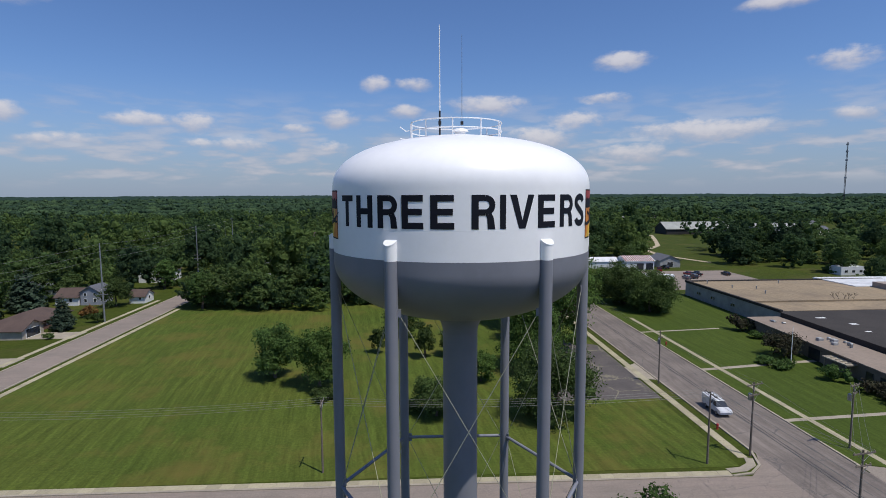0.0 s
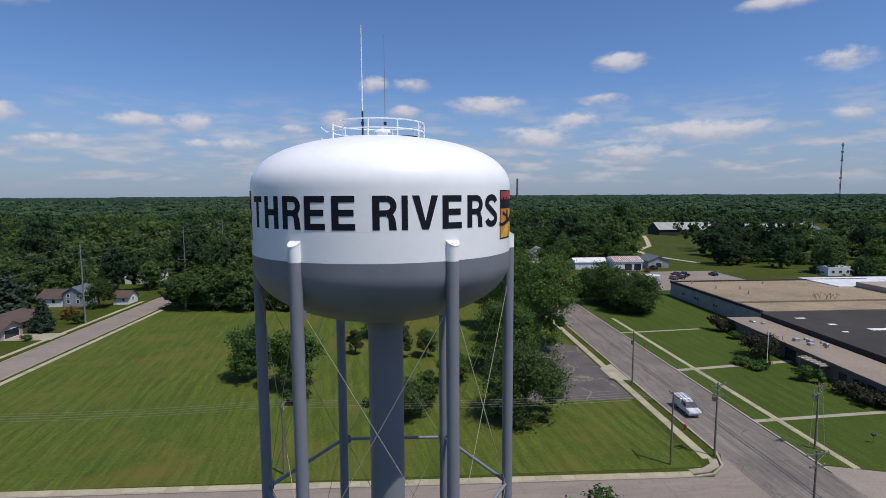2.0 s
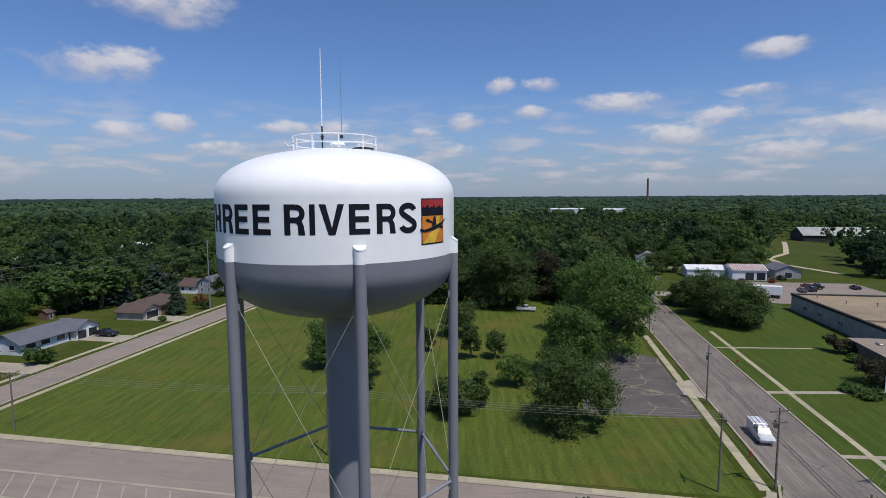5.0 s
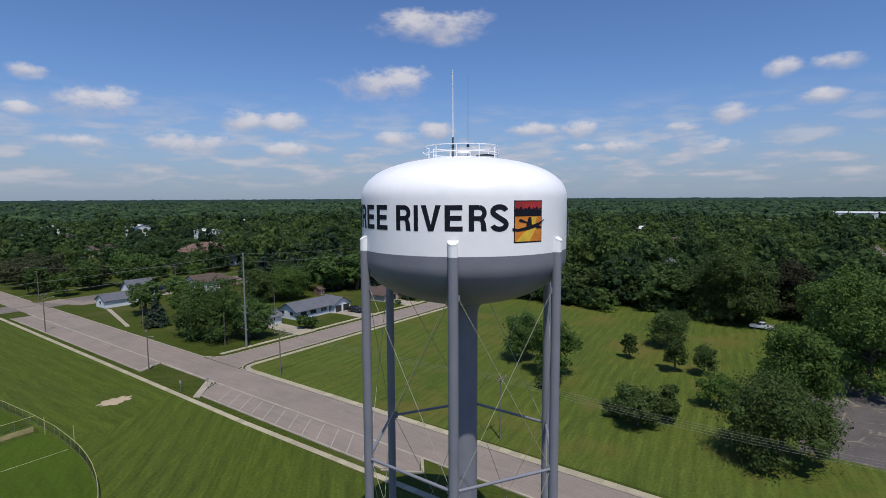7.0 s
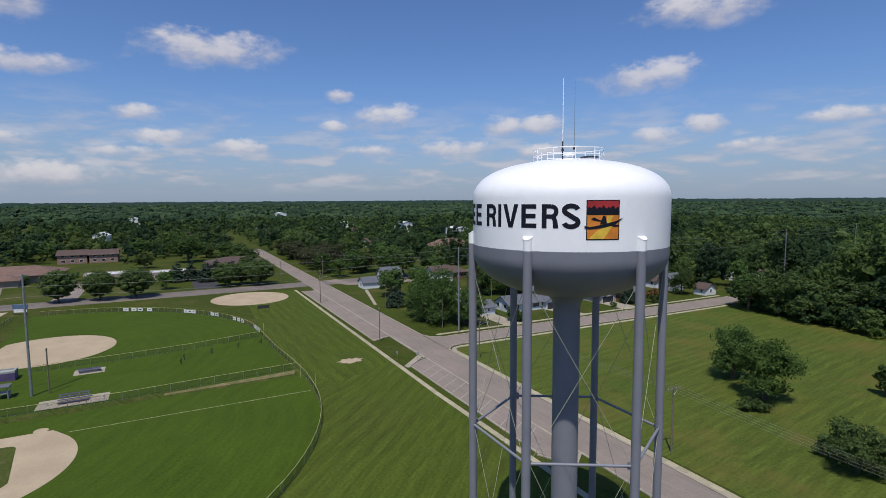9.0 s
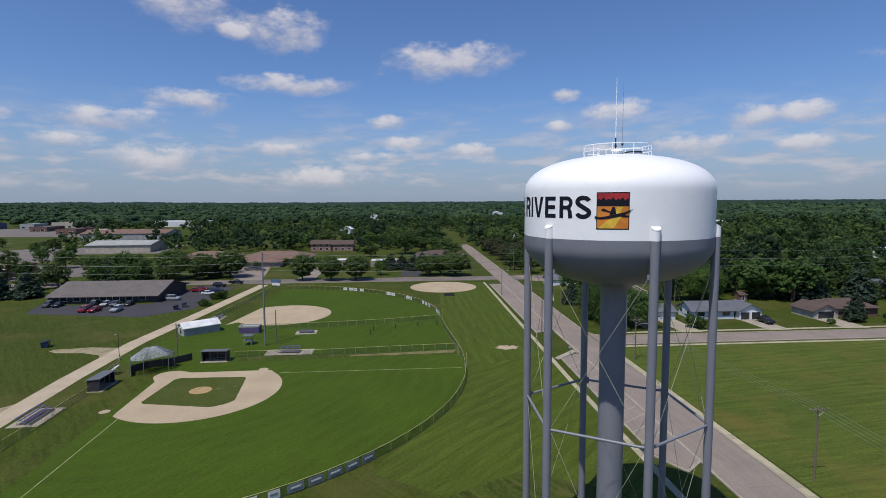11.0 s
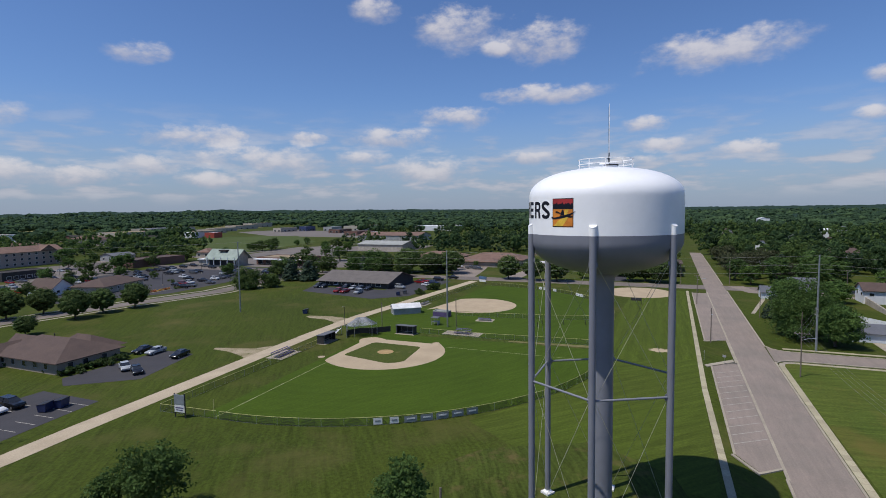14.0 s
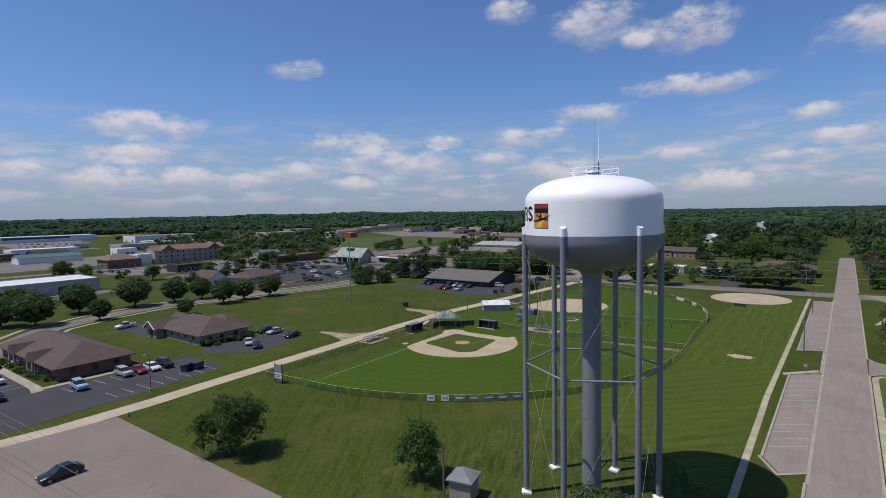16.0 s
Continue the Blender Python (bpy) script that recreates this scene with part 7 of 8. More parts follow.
def spread(inner, outer, step):
    """Jittered places in the part of the ring that the woods cover."""
    places = []
    n = int(outer / step)
    for i in range(-n, n + 1):
        for j in range(-n, n + 1):
            x, y = (i + rng.uniform(-0.42, 0.42)) * step, (j + rng.uniform(-0.42, 0.42)) * step
            d = math.hypot(x - 20, y - 20)
            if not inner <= d < outer:
                continue
            a = math.degrees(math.atan2(-x, y))
            if -56 < a < 172 and wooded(x, y):
                places.append((x, y))
    return places


def forest(name, places, templates, low, high, label, base=lambda x, y: 0.0, mat=WOODS):
    verts, tris, quads, tints, k = [], [], [], [], 0
    for x, y in places:
        v, (t, q) = templates[int(rng.integers(len(templates)))]
        a, s = rng.uniform(0, 6.28), (low + (high - low) * rng.random() ** 1.5) * (1 + 0.3 * hash2(x, y, 0.02))
        c, d = math.cos(a) * s, math.sin(a) * s
        rot = np.array([[c, d, 0], [-d, c, 0], [0, 0, s * rng.uniform(0.8, 1.15)]])
        verts.append(v @ rot + (x, y, base(x, y)))
        tints.append(np.full(len(v), min(1.0, max(0.0, 0.5 + 0.34 * rng.normal() + 0.8 * hash2(x, y, 0.012)))))
        tris.append(t + k)
        quads.append(q + k)
        k += len(v)
    me = array_mesh(name, np.concatenate(verts), [np.concatenate(tris), np.concatenate(quads)], mat)
    me.attributes.new("tint", "FLOAT", "POINT").data.foreach_set("value", np.concatenate(tints).astype(np.float32))
    return tagged(new(name, me), label, "woods", kind="stuff")


def swell(x, y):
    """The height of the tree cover past 1.5 km: nearly level, with low hills in the south-west."""
    r, a = math.hypot(x, y), math.degrees(math.atan2(-x, y))
    if a < -90:
        a += 360
    rise = (12 * max(0.0, min(1.0, (a - 104) / 14)) + 11 * math.exp(-((a - 138) / 13) ** 2)) * min(1, max(0, (r - 1450) / 1000))
    return 7.5 + 17 * max(0.0, (r - 1900) / 2950) + 3.0 * hash2(x, y, 0.02) + 4 * (r / 4850) * hash2(x, y, 0.011) + rise * (0.75 + 0.8 * hash2(a * 40, r, 0.006))


def canopy():
    """The tree cover past 1.5 km as one rough sheet, its colour tinted for haze."""
    na, nr = 1100, 46
    verts = []
    for j in range(nr):
        r = 1450 * (4850 / 1450) ** (j / (nr - 1))
        for i in range(na + 1):
            a = -58 + 232 * i / na
            x, y = -r * math.sin(radians(a)), r * math.cos(radians(a))
            verts.append((x, y, 0.0 if j == 0 else swell(x, y) + 3.5 * hash2(x, y, 0.06) + rng.uniform(-2.4, 2.4)))
    idx = np.arange(nr * (na + 1)).reshape(nr, na + 1)
    q = np.stack([idx[:-1, :-1], idx[:-1, 1:], idx[1:, 1:], idx[1:, :-1]], -1).reshape(-1, 4)
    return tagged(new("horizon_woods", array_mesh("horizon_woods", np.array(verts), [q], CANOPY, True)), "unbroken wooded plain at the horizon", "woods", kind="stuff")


NEAR = [template(h, r, 22, 1300, 0.44, ICO1) for h, r in ((12, 6.0), (14, 5.4), (11, 6.4), (15, 5.8), (12.5, 6.8), (13.5, 5.0), (10.5, 5.6), (14.5, 6.4))]
MID = [template(h, r, 6, 78, 0.95, ICO1) for h, r in ((11, 6.8), (12.5, 6.4), (10.5, 7.2), (13, 6.8), (11.5, 7.4), (10, 6.4))]
FAR = [dome(10.5, 7.6) for i in range(6)]
LAST = [crown_arrays([(0, 0, 0, 9.0, 0.8)], 5, 3.0, 1.1, 0.7, ICO1) for i in range(5)]
EDGE = [template(h, r, 16, 800, 0.40, ICO1) for h, r in ((7.5, 4.2), (6.4, 4.0), (8.4, 4.6))]
forest("woods_edge", [(-64 + 4.6 * i + rng.uniform(-1, 1), 155.0 - 0.95 * i + rng.uniform(-0.8, 0.8)) for i in range(9)], EDGE, 0.75, 1.15, "low leafy trees along the edge of the woods")
forest("near_woods", spread(60, 300, 12.8), NEAR, 0.62, 1.6, "dense green broadleaf woods behind the lawn")
forest("middle_woods", spread(300, 720, 13.2), MID, 0.65, 1.4, "dense green woods among the houses")
# from here out the leaf colours carry the painted haze
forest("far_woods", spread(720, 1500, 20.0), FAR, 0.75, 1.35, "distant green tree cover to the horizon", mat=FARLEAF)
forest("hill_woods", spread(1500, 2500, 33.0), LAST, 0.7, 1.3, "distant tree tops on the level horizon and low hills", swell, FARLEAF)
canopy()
setting("far_field_1", Form().slab([(-205, -1010), (-290, -985), (-420, -1010), (-415, -1100), (-200, -1100)], -0.2, 0.03).slab([(-393, -814), (-446, -761), (-632, -1061), (-582, -1176)], -0.2, 0.03).slab([(-640, -640), (-880, -760), (-1000, -880), (-960, -960), (-620, -700)], -0.2, 0.03), TANFIELD, "dry tan farm fields beyond the town")
setting("far_field_2", Form().slab([(-300, -343), (-270, -264), (-400, -294), (-512, -405), (-455, -500)], -0.2, 0.02), MEADOW, "open green meadow behind the shops")
setting("field_track", Form().band([(137, 237.5), (133, 250), (127.5, 267.5), (131, 292), (150, 318), (172, 372), (182, 398)], 1.4, 1.4, -0.2, 0.03), GRAVEL, "pale track through the meadow")

# ---- poles and cables ----


def utility_pole(x, y, high, label, arms=((0.4, 2.4),), turn=0.0, steel=False, extras=()):
    """A pole with crossarms: (below the top, length); turn: the way the arms point."""
    p = thing("utility_pole", label, "utility pole", "utility poles", x, y, 0, turn)
    r = 0.0085 * high + 0.06
    part("shaft", Form().tube((0, 0, -0.2), (0, 0, high), r, 10, r * 0.62), STEEL if steel else POLEWOOD, p, "", True)
    for below, long in arms:
        z = high - below
        part("crossarm", Form().box(-long / 2, -0.16, z - 0.06, long / 2, -0.06, z + 0.06), STEEL if steel else POLEWOOD, p)
        n = 4 if long > 1.5 else 2
        for k in range(n):
            px = -long / 2 + 0.1 + (long - 0.2) * k / (n - 1)
            part("insulator", Form().lathe([(0.03, z + 0.06), (0.06, z + 0.12), (0.06, z + 0.2), (0.02, z + 0.24)], px, -0.11, 8), CONCRETE, p)
        if long > 1.5:
            for s in (-1, 1):
                part("brace", Form().tube((s * long * 0.32, -0.1, z - 0.05), (0, -0.1, z - 0.75), 0.02, 5), STEEL, p)
    for what in extras:
        if what == "transformer":
            part("transformer", Form().lathe([(0.2, high - 2.4), (0.24, high - 2.35), (0.24, high - 1.6), (0.1, high - 1.5)], 0.0, 0.42, 14), STEEL, p, "grey drum transformer", True)
        if what == "lamp":
            part("lamp_arm", Form().pipe([(0, 0, high - 1.6), (0.9, 0, high - 1.2), (1.9, 0, high - 1.1)], 0.035, 6), STEEL, p)
            part("lamp_head", Form().block(2.1, 0, high - 1.18, 0.6, 0.24, 0.14, 0, 0.04), STEEL, p)
    return p


def cable(a, b, sag, label="thin grey overhead cable between poles", r=0.012):
    a, b = Vector(a), Vector(b)
    pts = []
    for i in range(15):
        s = i / 14
        p = a.lerp(b, s)
        pts.append((p.x, p.y, p.z - sag * 4 * s * (1 - s)))
    c = thing("cable", label, "cable", "overhead cables")
    part("strand", Form().pipe(pts, r, 4), WIRE, c)


STREET_POLES = [(34.5, 58.4, 8.9), (-10.8, 59.2, 8.7), (-57.1, 59.0, 8.4)]
for k, (x, y, h) in enumerate(STREET_POLES):
    utility_pole(x, y, h, "weathered wooden utility pole with one crossarm on the lawn's edge", ((0.35, 2.4),), 90, extras=("lamp",) if k == 2 else ())
utility_pole(40.8, 60.0, 9.3, "weathered wooden utility pole with two crossarms at the street corner", ((0.3, 2.6), (1.6, 1.9)), 20, extras=("transformer",))
utility_pole(54.4, 61.0, 8.5, "weathered wooden utility pole by the factory lawn", ((0.3, 1.6), (1.3, 0.9)), 20, extras=("transformer",))
utility_pole(41.5, 45.0, 8.2, "wooden utility pole with a wide crossarm at the corner", ((0.3, 2.6), (1.5, 1.8)), 10)
utility_pole(41.0, 84.9, 9.2, "plain wooden utility pole beside the avenue", ((1.2, 0.8),), 0, extras=("transformer",))
utility_pole(41.0, 128.0, 9.0, "wooden utility pole beside the avenue trees", ((0.3, 1.8),), 0)
utility_pole(-79.5, 46.0, 8.0, "dark wooden street pole on the parking island", ((0.5, 0.8),), 0, extras=("lamp",))
utility_pole(-131.3, 45.9, 9.5, "wooden street pole beside the parking bay", ((0.3, 1.8),), 90, extras=("lamp",))
utility_pole(-183, 60.5, 9.4, "wooden utility pole at the far junction", ((0.3, 2.4),), 0)
utility_pole(-199, 62.5, 9.4, "wooden utility pole beyond the far junction", ((0.3, 2.4), (1.0, 2.0)), 0)
utility_pole(-158, 92.5, 9.6, "wooden utility pole behind the cottage", ((0.3, 2.2),), 90)
utility_pole(-113.5, 60.8, 7.2, "short pale street pole beside the spruce", (), 0)
utility_pole(-84.0, 64.6, 7.4, "short wooden pole at the street corner", (), 0)
utility_pole(-99, 89, 8.0, "wooden pole behind the ranch house", (), 0)
utility_pole(-176.5, 42.5, 9.0, "wooden pole at the cross street", ((0.3, 2.0),), 0)
TALL = [(-73.3, -87.3, 22.2), (-75.0, -17.6, 20.6), (-78.2, 66.1, 20.8), (-78.6, 137.0, 20.2), (-86, 215, 20), (-97, 290, 20)]
for x, y, h in TALL:
    utility_pole(x, y, h, "tall grey steel transmission pole", ((11.6, 2.2), (13.0, 2.6)) if y > 0 else (), 0, steel=True)
for (x0, y0, h0), (x1, y1, h1) in zip(TALL, TALL[1:]):
    for dz, dx in ((0.2, 0.0), (2.0, 0.35), (3.8, -0.35)):
        cable((x0 + dx, y0, h0 - dz), (x1 + dx, y1, h1 - dz), 1.1, r=0.023)
cable((-73.3, -87.3, 22), (-64, -330, 21), 3.0, r=0.023)
cable((-73.3, -87.3, 20), (-64, -330, 19), 3.0, r=0.023)
for (x0, y0, h0), (x1, y1, h1) in zip(STREET_POLES, STREET_POLES[1:]):
    for d in (-1.05, -0.35, 0.35, 1.05):
        cable((x0, y0 + d, h0 - 0.1), (x1, y1 + d, h1 - 0.1), 0.7)
for d in (-1.0, 0.0, 1.0):
    cable((34.5, 58.4 + d, 8.8), (41.5 + d, 45.0, 8.1), 0.3)
    cable((40.8 + d, 60.0, 9.2), (41.0 + d * 0.4, 84.9, 8.6), 0.4)
    cable((41.0 + d * 0.4, 84.9, 8.6), (41.0 + d, 128, 8.7), 0.6)
    cable((41.5 + d, 45.0, 8.1), (40.8 + d, 60.0, 9.2), 0.2)
    cable((54.4, 61 + d * 0.6, 8.3), (41.5, 45 + d, 8.1), 0.4)
    cable((-199, 62.5 + d, 9.3), (-158, 92.5 + d, 9.4), 0.8)
    cable((-57.1, 59.0 + d, 8.3), (-78.2 + d, 66.1, 9.2), 0.4)

utility_pole(42.2, -62.0, 8.9, "wooden utility pole beside the parking lot", ((0.3, 2.6),), 0)
for d in (-1.0, 0.0, 1.2):
    cable((34.5 + d, 58.4, 8.7), (42.2 + d, -62.0, 8.8), 0.8, r=0.02)


# ---- vehicles ----


def vehicle(name, label, colour, style="sedan"):
    """A parked vehicle, nose to +x, 4.7 m long: body, cabin glass, roof, wheels, lamps."""
    v = thing(name, label, {"pickup": "pickup truck", "van": "van", "suv": "car", "sedan": "car"}[style], "parked vehicles")
    w2 = 0.9
    side = {"sedan": [(-2.3, 0.35), (2.3, 0.35), (2.35, 0.62), (2.2, 0.78), (1.0, 0.95), (-1.6, 1.0), (-2.25, 0.95), (-2.35, 0.6)],
            "suv": [(-2.3, 0.4), (2.3, 0.4), (2.35, 0.75), (2.2, 0.98), (1.1, 1.1), (-2.2, 1.12), (-2.35, 0.9), (-2.35, 0.6)],
            "pickup": [(-2.75, 0.5), (2.6, 0.5), (2.65, 0.85), (2.5, 1.05), (1.3, 1.15), (-0.6, 1.18), (-2.75, 1.18)],
            "van": [(-2.75, 0.45), (2.5, 0.45), (2.6, 0.8), (2.45, 1.05), (1.5, 1.15), (0.4, 1.2), (-2.75, 1.2)]}[style]
    body = Form()
    n = len(side)
    rings = [(-w2, 0.95), (-w2 + 0.08, 1.0), (w2 - 0.08, 1.0), (w2, 0.95)]
    body.add([(x * (0.985 if abs(y) == w2 else 1), y, z * s + 0.02) for y, s in rings for x, z in side],
             [tuple(range(n)), tuple(reversed(range(3 * n, 4 * n)))] + [(k * n + i, (k + 1) * n + i, (k + 1) * n + (i + 1) % n, k * n + (i + 1) % n) for k in range(3) for i in range(n)])
    part("body", body, colour, v, "", True)
    x0, x1, t0, t1, z0, z1 = {"sedan": (-1.9, 1.05, -1.15, 0.25, 0.98, 1.42), "suv": (-2.2, 1.1, -1.95, 0.35, 1.1, 1.7), "pickup": (-0.75, 1.25, -0.6, 0.5, 1.16, 1.75), "van": (-0.2, 1.45, -0.1, 0.75, 1.18, 1.85)}[style]
    part("cabin_glass", Form().add([(x0, -0.84, z0), (x1, -0.84, z0), (x1, 0.84, z0), (x0, 0.84, z0), (t0, -0.66, z1), (t1, -0.66, z1), (t1, 0.66, z1), (t0, 0.66, z1)],
                                  [(3, 2, 1, 0), (4, 5, 6, 7), (0, 1, 5, 4), (1, 2, 6, 5), (2, 3, 7, 6), (3, 0, 4, 7)]), GLASS, v, "dark tinted glass")
    part("roof", Form().block((t0 + t1) / 2, 0, z1, t1 - t0 + 0.12, 1.38, 0.06, 0, 0.03), colour, v)
    for s in (-1, 1):
        px = (x0 + t0) / 2 * 0.45 + (x1 + t1) / 2 * 0.55 - 0.25
        part("pillar", Form().tube((px, s * 0.85, z0), (px, s * 0.68, z1 + 0.02), 0.05, 5), colour, v)
    if style == "van":
        part("cargo_box", Form().block(-1.5, 0, 1.15, 2.5, 1.8, 0.75, 0, 0.06), colour, v, "white service body")
        for y in (-0.6, 0.0, 0.6):
            part("ladder_rack", Form().tube((-2.6, y, 1.98), (0.9, y, 1.98), 0.03, 6), BLACK, v)
    if style == "pickup":
        part("bed", Form().slab(rect(-2.6, -0.74, -0.85, 0.74), 1.15, 1.2), BLACK, v, "dark open bed")
    for x in (-1.45, 1.45):
        for s in (-1, 1):
            wh = part("wheel", Form().tube((x, s * 0.7, 0.33), (x, s * 0.91, 0.33), 0.33, 14), RUBBER, v, "", True)
            part("rim", Form().tube((x, s * 0.9, 0.33), (x, s * 0.925, 0.33), 0.2, 10), STEEL, wh)
    nose = max(x for x, z in side)
    for s in (-1, 1):
        part("headlight", Form().block(nose - 0.16, s * 0.66, 0.64, 0.2, 0.3, 0.14), WHITE, v)
        part("tail_light", Form().block(-2.3 if style in ("sedan", "suv") else -2.72, s * 0.72, 0.72, 0.12, 0.22, 0.16), RED, v)
    return v


def paint(name, colour):
    return material(name, colour, 0.25, scale=1.0, fine=3.0, amount=0.03, gloss=0.6)


PAINTS = {"white": paint("white_car_paint", (0.72, 0.73, 0.75)), "silver": paint("silver_car_paint", (0.40, 0.42, 0.44)), "black": paint("black_car_paint", (0.015, 0.016, 0.02)),
          "red": paint("red_car_paint", (0.25, 0.015, 0.015)), "blue": paint("blue_car_paint", (0.022, 0.034, 0.095)), "grey": paint("grey_car_paint", (0.10, 0.105, 0.115)), "pale_blue": paint("pale_blue_car_paint", (0.32, 0.42, 0.55))}
park = {}


def car(x, y, turn, colour="white", style="sedan", z=0.03):
    key = (colour, style)
    m = pose(x, y, z, 0, 0, turn)
    word = {"sedan": "sedan", "suv": "sport utility car", "pickup": "pickup truck", "van": "service van with a ladder rack"}[style]
    if key not in park:
        park[key] = vehicle({"sedan": "car", "suv": "car", "pickup": "pickup_truck", "van": "service_van"}[style], "%s %s standing on the asphalt" % (colour.replace("_", " "), word), PAINTS[colour], style)
        park[key].matrix_basis = m
        return park[key]
    return copy_thing(park[key], m)


car(44.3, 73.2, -92, "white", "van", 0.045)
car(11.9, 148, 178, "white", "pickup", 0.03)
car(35.2, -24.6, 4, "black", "sedan")
car(20.3, -61.6, 88, "pale_blue", "suv")
car(11.8, -63.4, 92, "silver", "suv")
car(9.2, -63.0, 90, "red", "sedan")
car(6.6, -62.8, 90, "white", "sedan")
car(4.0, -62.8, 90, "black", "suv")
car(-9.2, -113.2, 12, "white", "pickup")
car(-28.4, -69.6, 5, "silver", "sedan")
car(-28.0, -73.2, 5, "black", "sedan")
car(-17.4, -64.8, 60, "silver", "sedan")
car(-16.6, -60.4, 60, "black", "sedan")
car(-28.2, -62.0, 10, "black", "sedan")
car(28.5, -79, 96, "white", "suv")
car(28.8, -83.5, 96, "silver", "sedan")
car(31.4, -66.8, 96, "black", "sedan")
car(-84.6, 105.6, 0, "black", "pickup", 0.055)
car(100.6, 211.4, 70, "red", "pickup")
car(48.9, 173.0, 92, "silver", "sedan", 0.045)
for k, (x, y, c, s) in enumerate(((-117.5, -77.3, "red", "sedan"), (-117.6, -80.4, "red", "suv"), (-117.2, -71, "silver", "suv"), (-126.4, -72, "black", "sedan"), (-126.4, -76, "grey", "sedan"), (-126.4, -79, "silver", "sedan"),
                                (-126.4, -82.5, "black", "suv"), (-126.4, -93, "black", "sedan"), (-126.4, -96, "grey", "suv"), (-134, -62, "silver", "suv"), (-150, -60.5, "red", "sedan"), (-153.5, -60.0, "red", "sedan"),
                                (-143, -54.0, "white", "sedan"), (-148, -53, "blue", "suv"), (-160, -56, "black", "suv"))):
    car(x, y, float(rng.uniform(-6, 6)) + (0 if k < 9 else 80), c, s)
mix = ["black", "grey", "silver", "black", "black", "grey", "red", "grey", "black", "white", "black"]
for row_y, x0, x1 in ((-150, -165, -100), (-158, -172, -110), (-170, -175, -125), (-178, -176, -130), (-190, -178, -120), (-199, -178, -120), (-210, -176, -100), (-219, -176, -100)):
    x = x0
    while x < x1:
        if rng.random() < 0.4:
            car(x, row_y, 90 + float(rng.uniform(-4, 4)), mix[int(rng.integers(len(mix)))], ("sedan", "suv", "suv", "pickup")[int(rng.integers(4))])
        x += 3.6
for x, y in ((-96, -284), (-100, -284), (-104, -284), (-110, -285), (-116, -286), (-122, -286), (-90, -272), (-86, -272), (-80, -280), (-128, -270), (-133, -270), (-138, -272), (-66, -200), (-70, -201), (-75, -202), (-84, -204), (-88, -205), (-112, -196), (-116, -197), (-120, -198), (-108, -222), (-113, -223), (-80, -222), (-84, -223), (-92, -240), (-97, -240), (-104, -238), (-110, -238), (-117, -236), (-70, -292), (-76, -292),
             (-212, -66), (-213, -70), (-208, -58), (-209, -55), (-206, -53), (-215, -74), (-167.2, -52), (102, 192), (105.5, 193.5), (106.5, 199), (110, 199.5), (89, 208.5), (106.5, 218.5), (122, 200), *((-116 - 4.6 * k - 24 * r, -650 + 9 * k - 70 * r) for r in range(3) for k in range(9)), (-90, -550), (-100, -555), (-110, -556), (-120, -560), (-130, -562)):
    car(x, y, 90 + float(rng.uniform(-8, 8)), mix[int(rng.integers(len(mix)))], ("sedan", "suv", "pickup")[int(rng.integers(3))])
setting("lot_town_1", Form().slab([(-240, -262), (-186, -240), (-184, -150), (-200, -120), (-240, -130)], -0.2, 0.016), GREYLOT, "pale asphalt lot round the shops")
setting("lot_town_5", Form().slab([(-79, -236), (-85, -190), (-98, -160), (-140, -190), (-150, -240), (-142, -262)], -0.2, 0.012), GREYLOT, "pale asphalt lots between the restaurants")
setting("lot_town_7", Form().slab([(-232, -196), (-246, -250), (-330, -262), (-352, -228), (-300, -200), (-262, -180)], -0.2, 0.015), GREYLOT, "pale asphalt lots between the shops and the meadow")
setting("lot_town_2", Form().slab([(-20, -196), (32, -188), (40, -262), (-42, -262), (-42, -200)], -0.2, 0.016), GREYLOT, "pale asphalt yard of the warehouse")
setting("lot_town_3", Form().slab([(-330, -215), (-360, -215), (-372, -150), (-300, -140), (-300, -215)], -0.2, 0.016), GREYLOT, "pale asphalt lot beside the wide hall")
setting("lot_town_4", Form().slab([(-150, -355), (-40, -350), (-30, -450), (-160, -450)], -0.2, 0.014), GREYLOT, "wide asphalt lot of the stores")
setting("road_town", Form().band([(-380, -232), (-250, -268), (-178, -300), (-60, -315), (60, -330)], 5, 5, -0.2, 0.018), GREYLOT, "main road through the shops")
setting("lot_big_store", Form().slab([(-260, -858), (-130, -858), (-95, -590), (-160, -580)], -0.2, 0.016), GREYLOT, "wide asphalt lot of the far store")
setting("lot_town_6", Form().slab([(-700, -560), (-600, -590), (-500, -440), (-480, -290), (-560, -280)], -0.2, 0.014), GREYLOT, "grey asphalt lots between the far stores")
setting("lot_hotel", Form().slab([(-68, -298), (-170, -310), (-170, -268), (-140, -232), (-70, -264)], -0.2, 0.016), GREYLOT, "pale asphalt lot in front of the hotel")
trailer = thing("semi_trailer", "white box semi-trailer parked in the yard", "trailer")
trailer.matrix_basis = pose(84.2, 180.2, 0, 0, 0, -14)
part("box", Form().block(0, 0, 1.1, 12.5, 2.5, 2.7, 0, 0.05), WHITEWALL, trailer, "white trailer box")
part("chassis", Form().block(0, 0, 0.9, 12.0, 1.0, 0.2), BLACK, trailer)
for x in (4.0, 5.2):
    for s in (-1, 1):
        part("wheel", Form().tube((x, s * 0.8, 0.5), (x, s * 1.2, 0.5), 0.5, 14), RUBBER, trailer)

# ---- ball field furniture ----


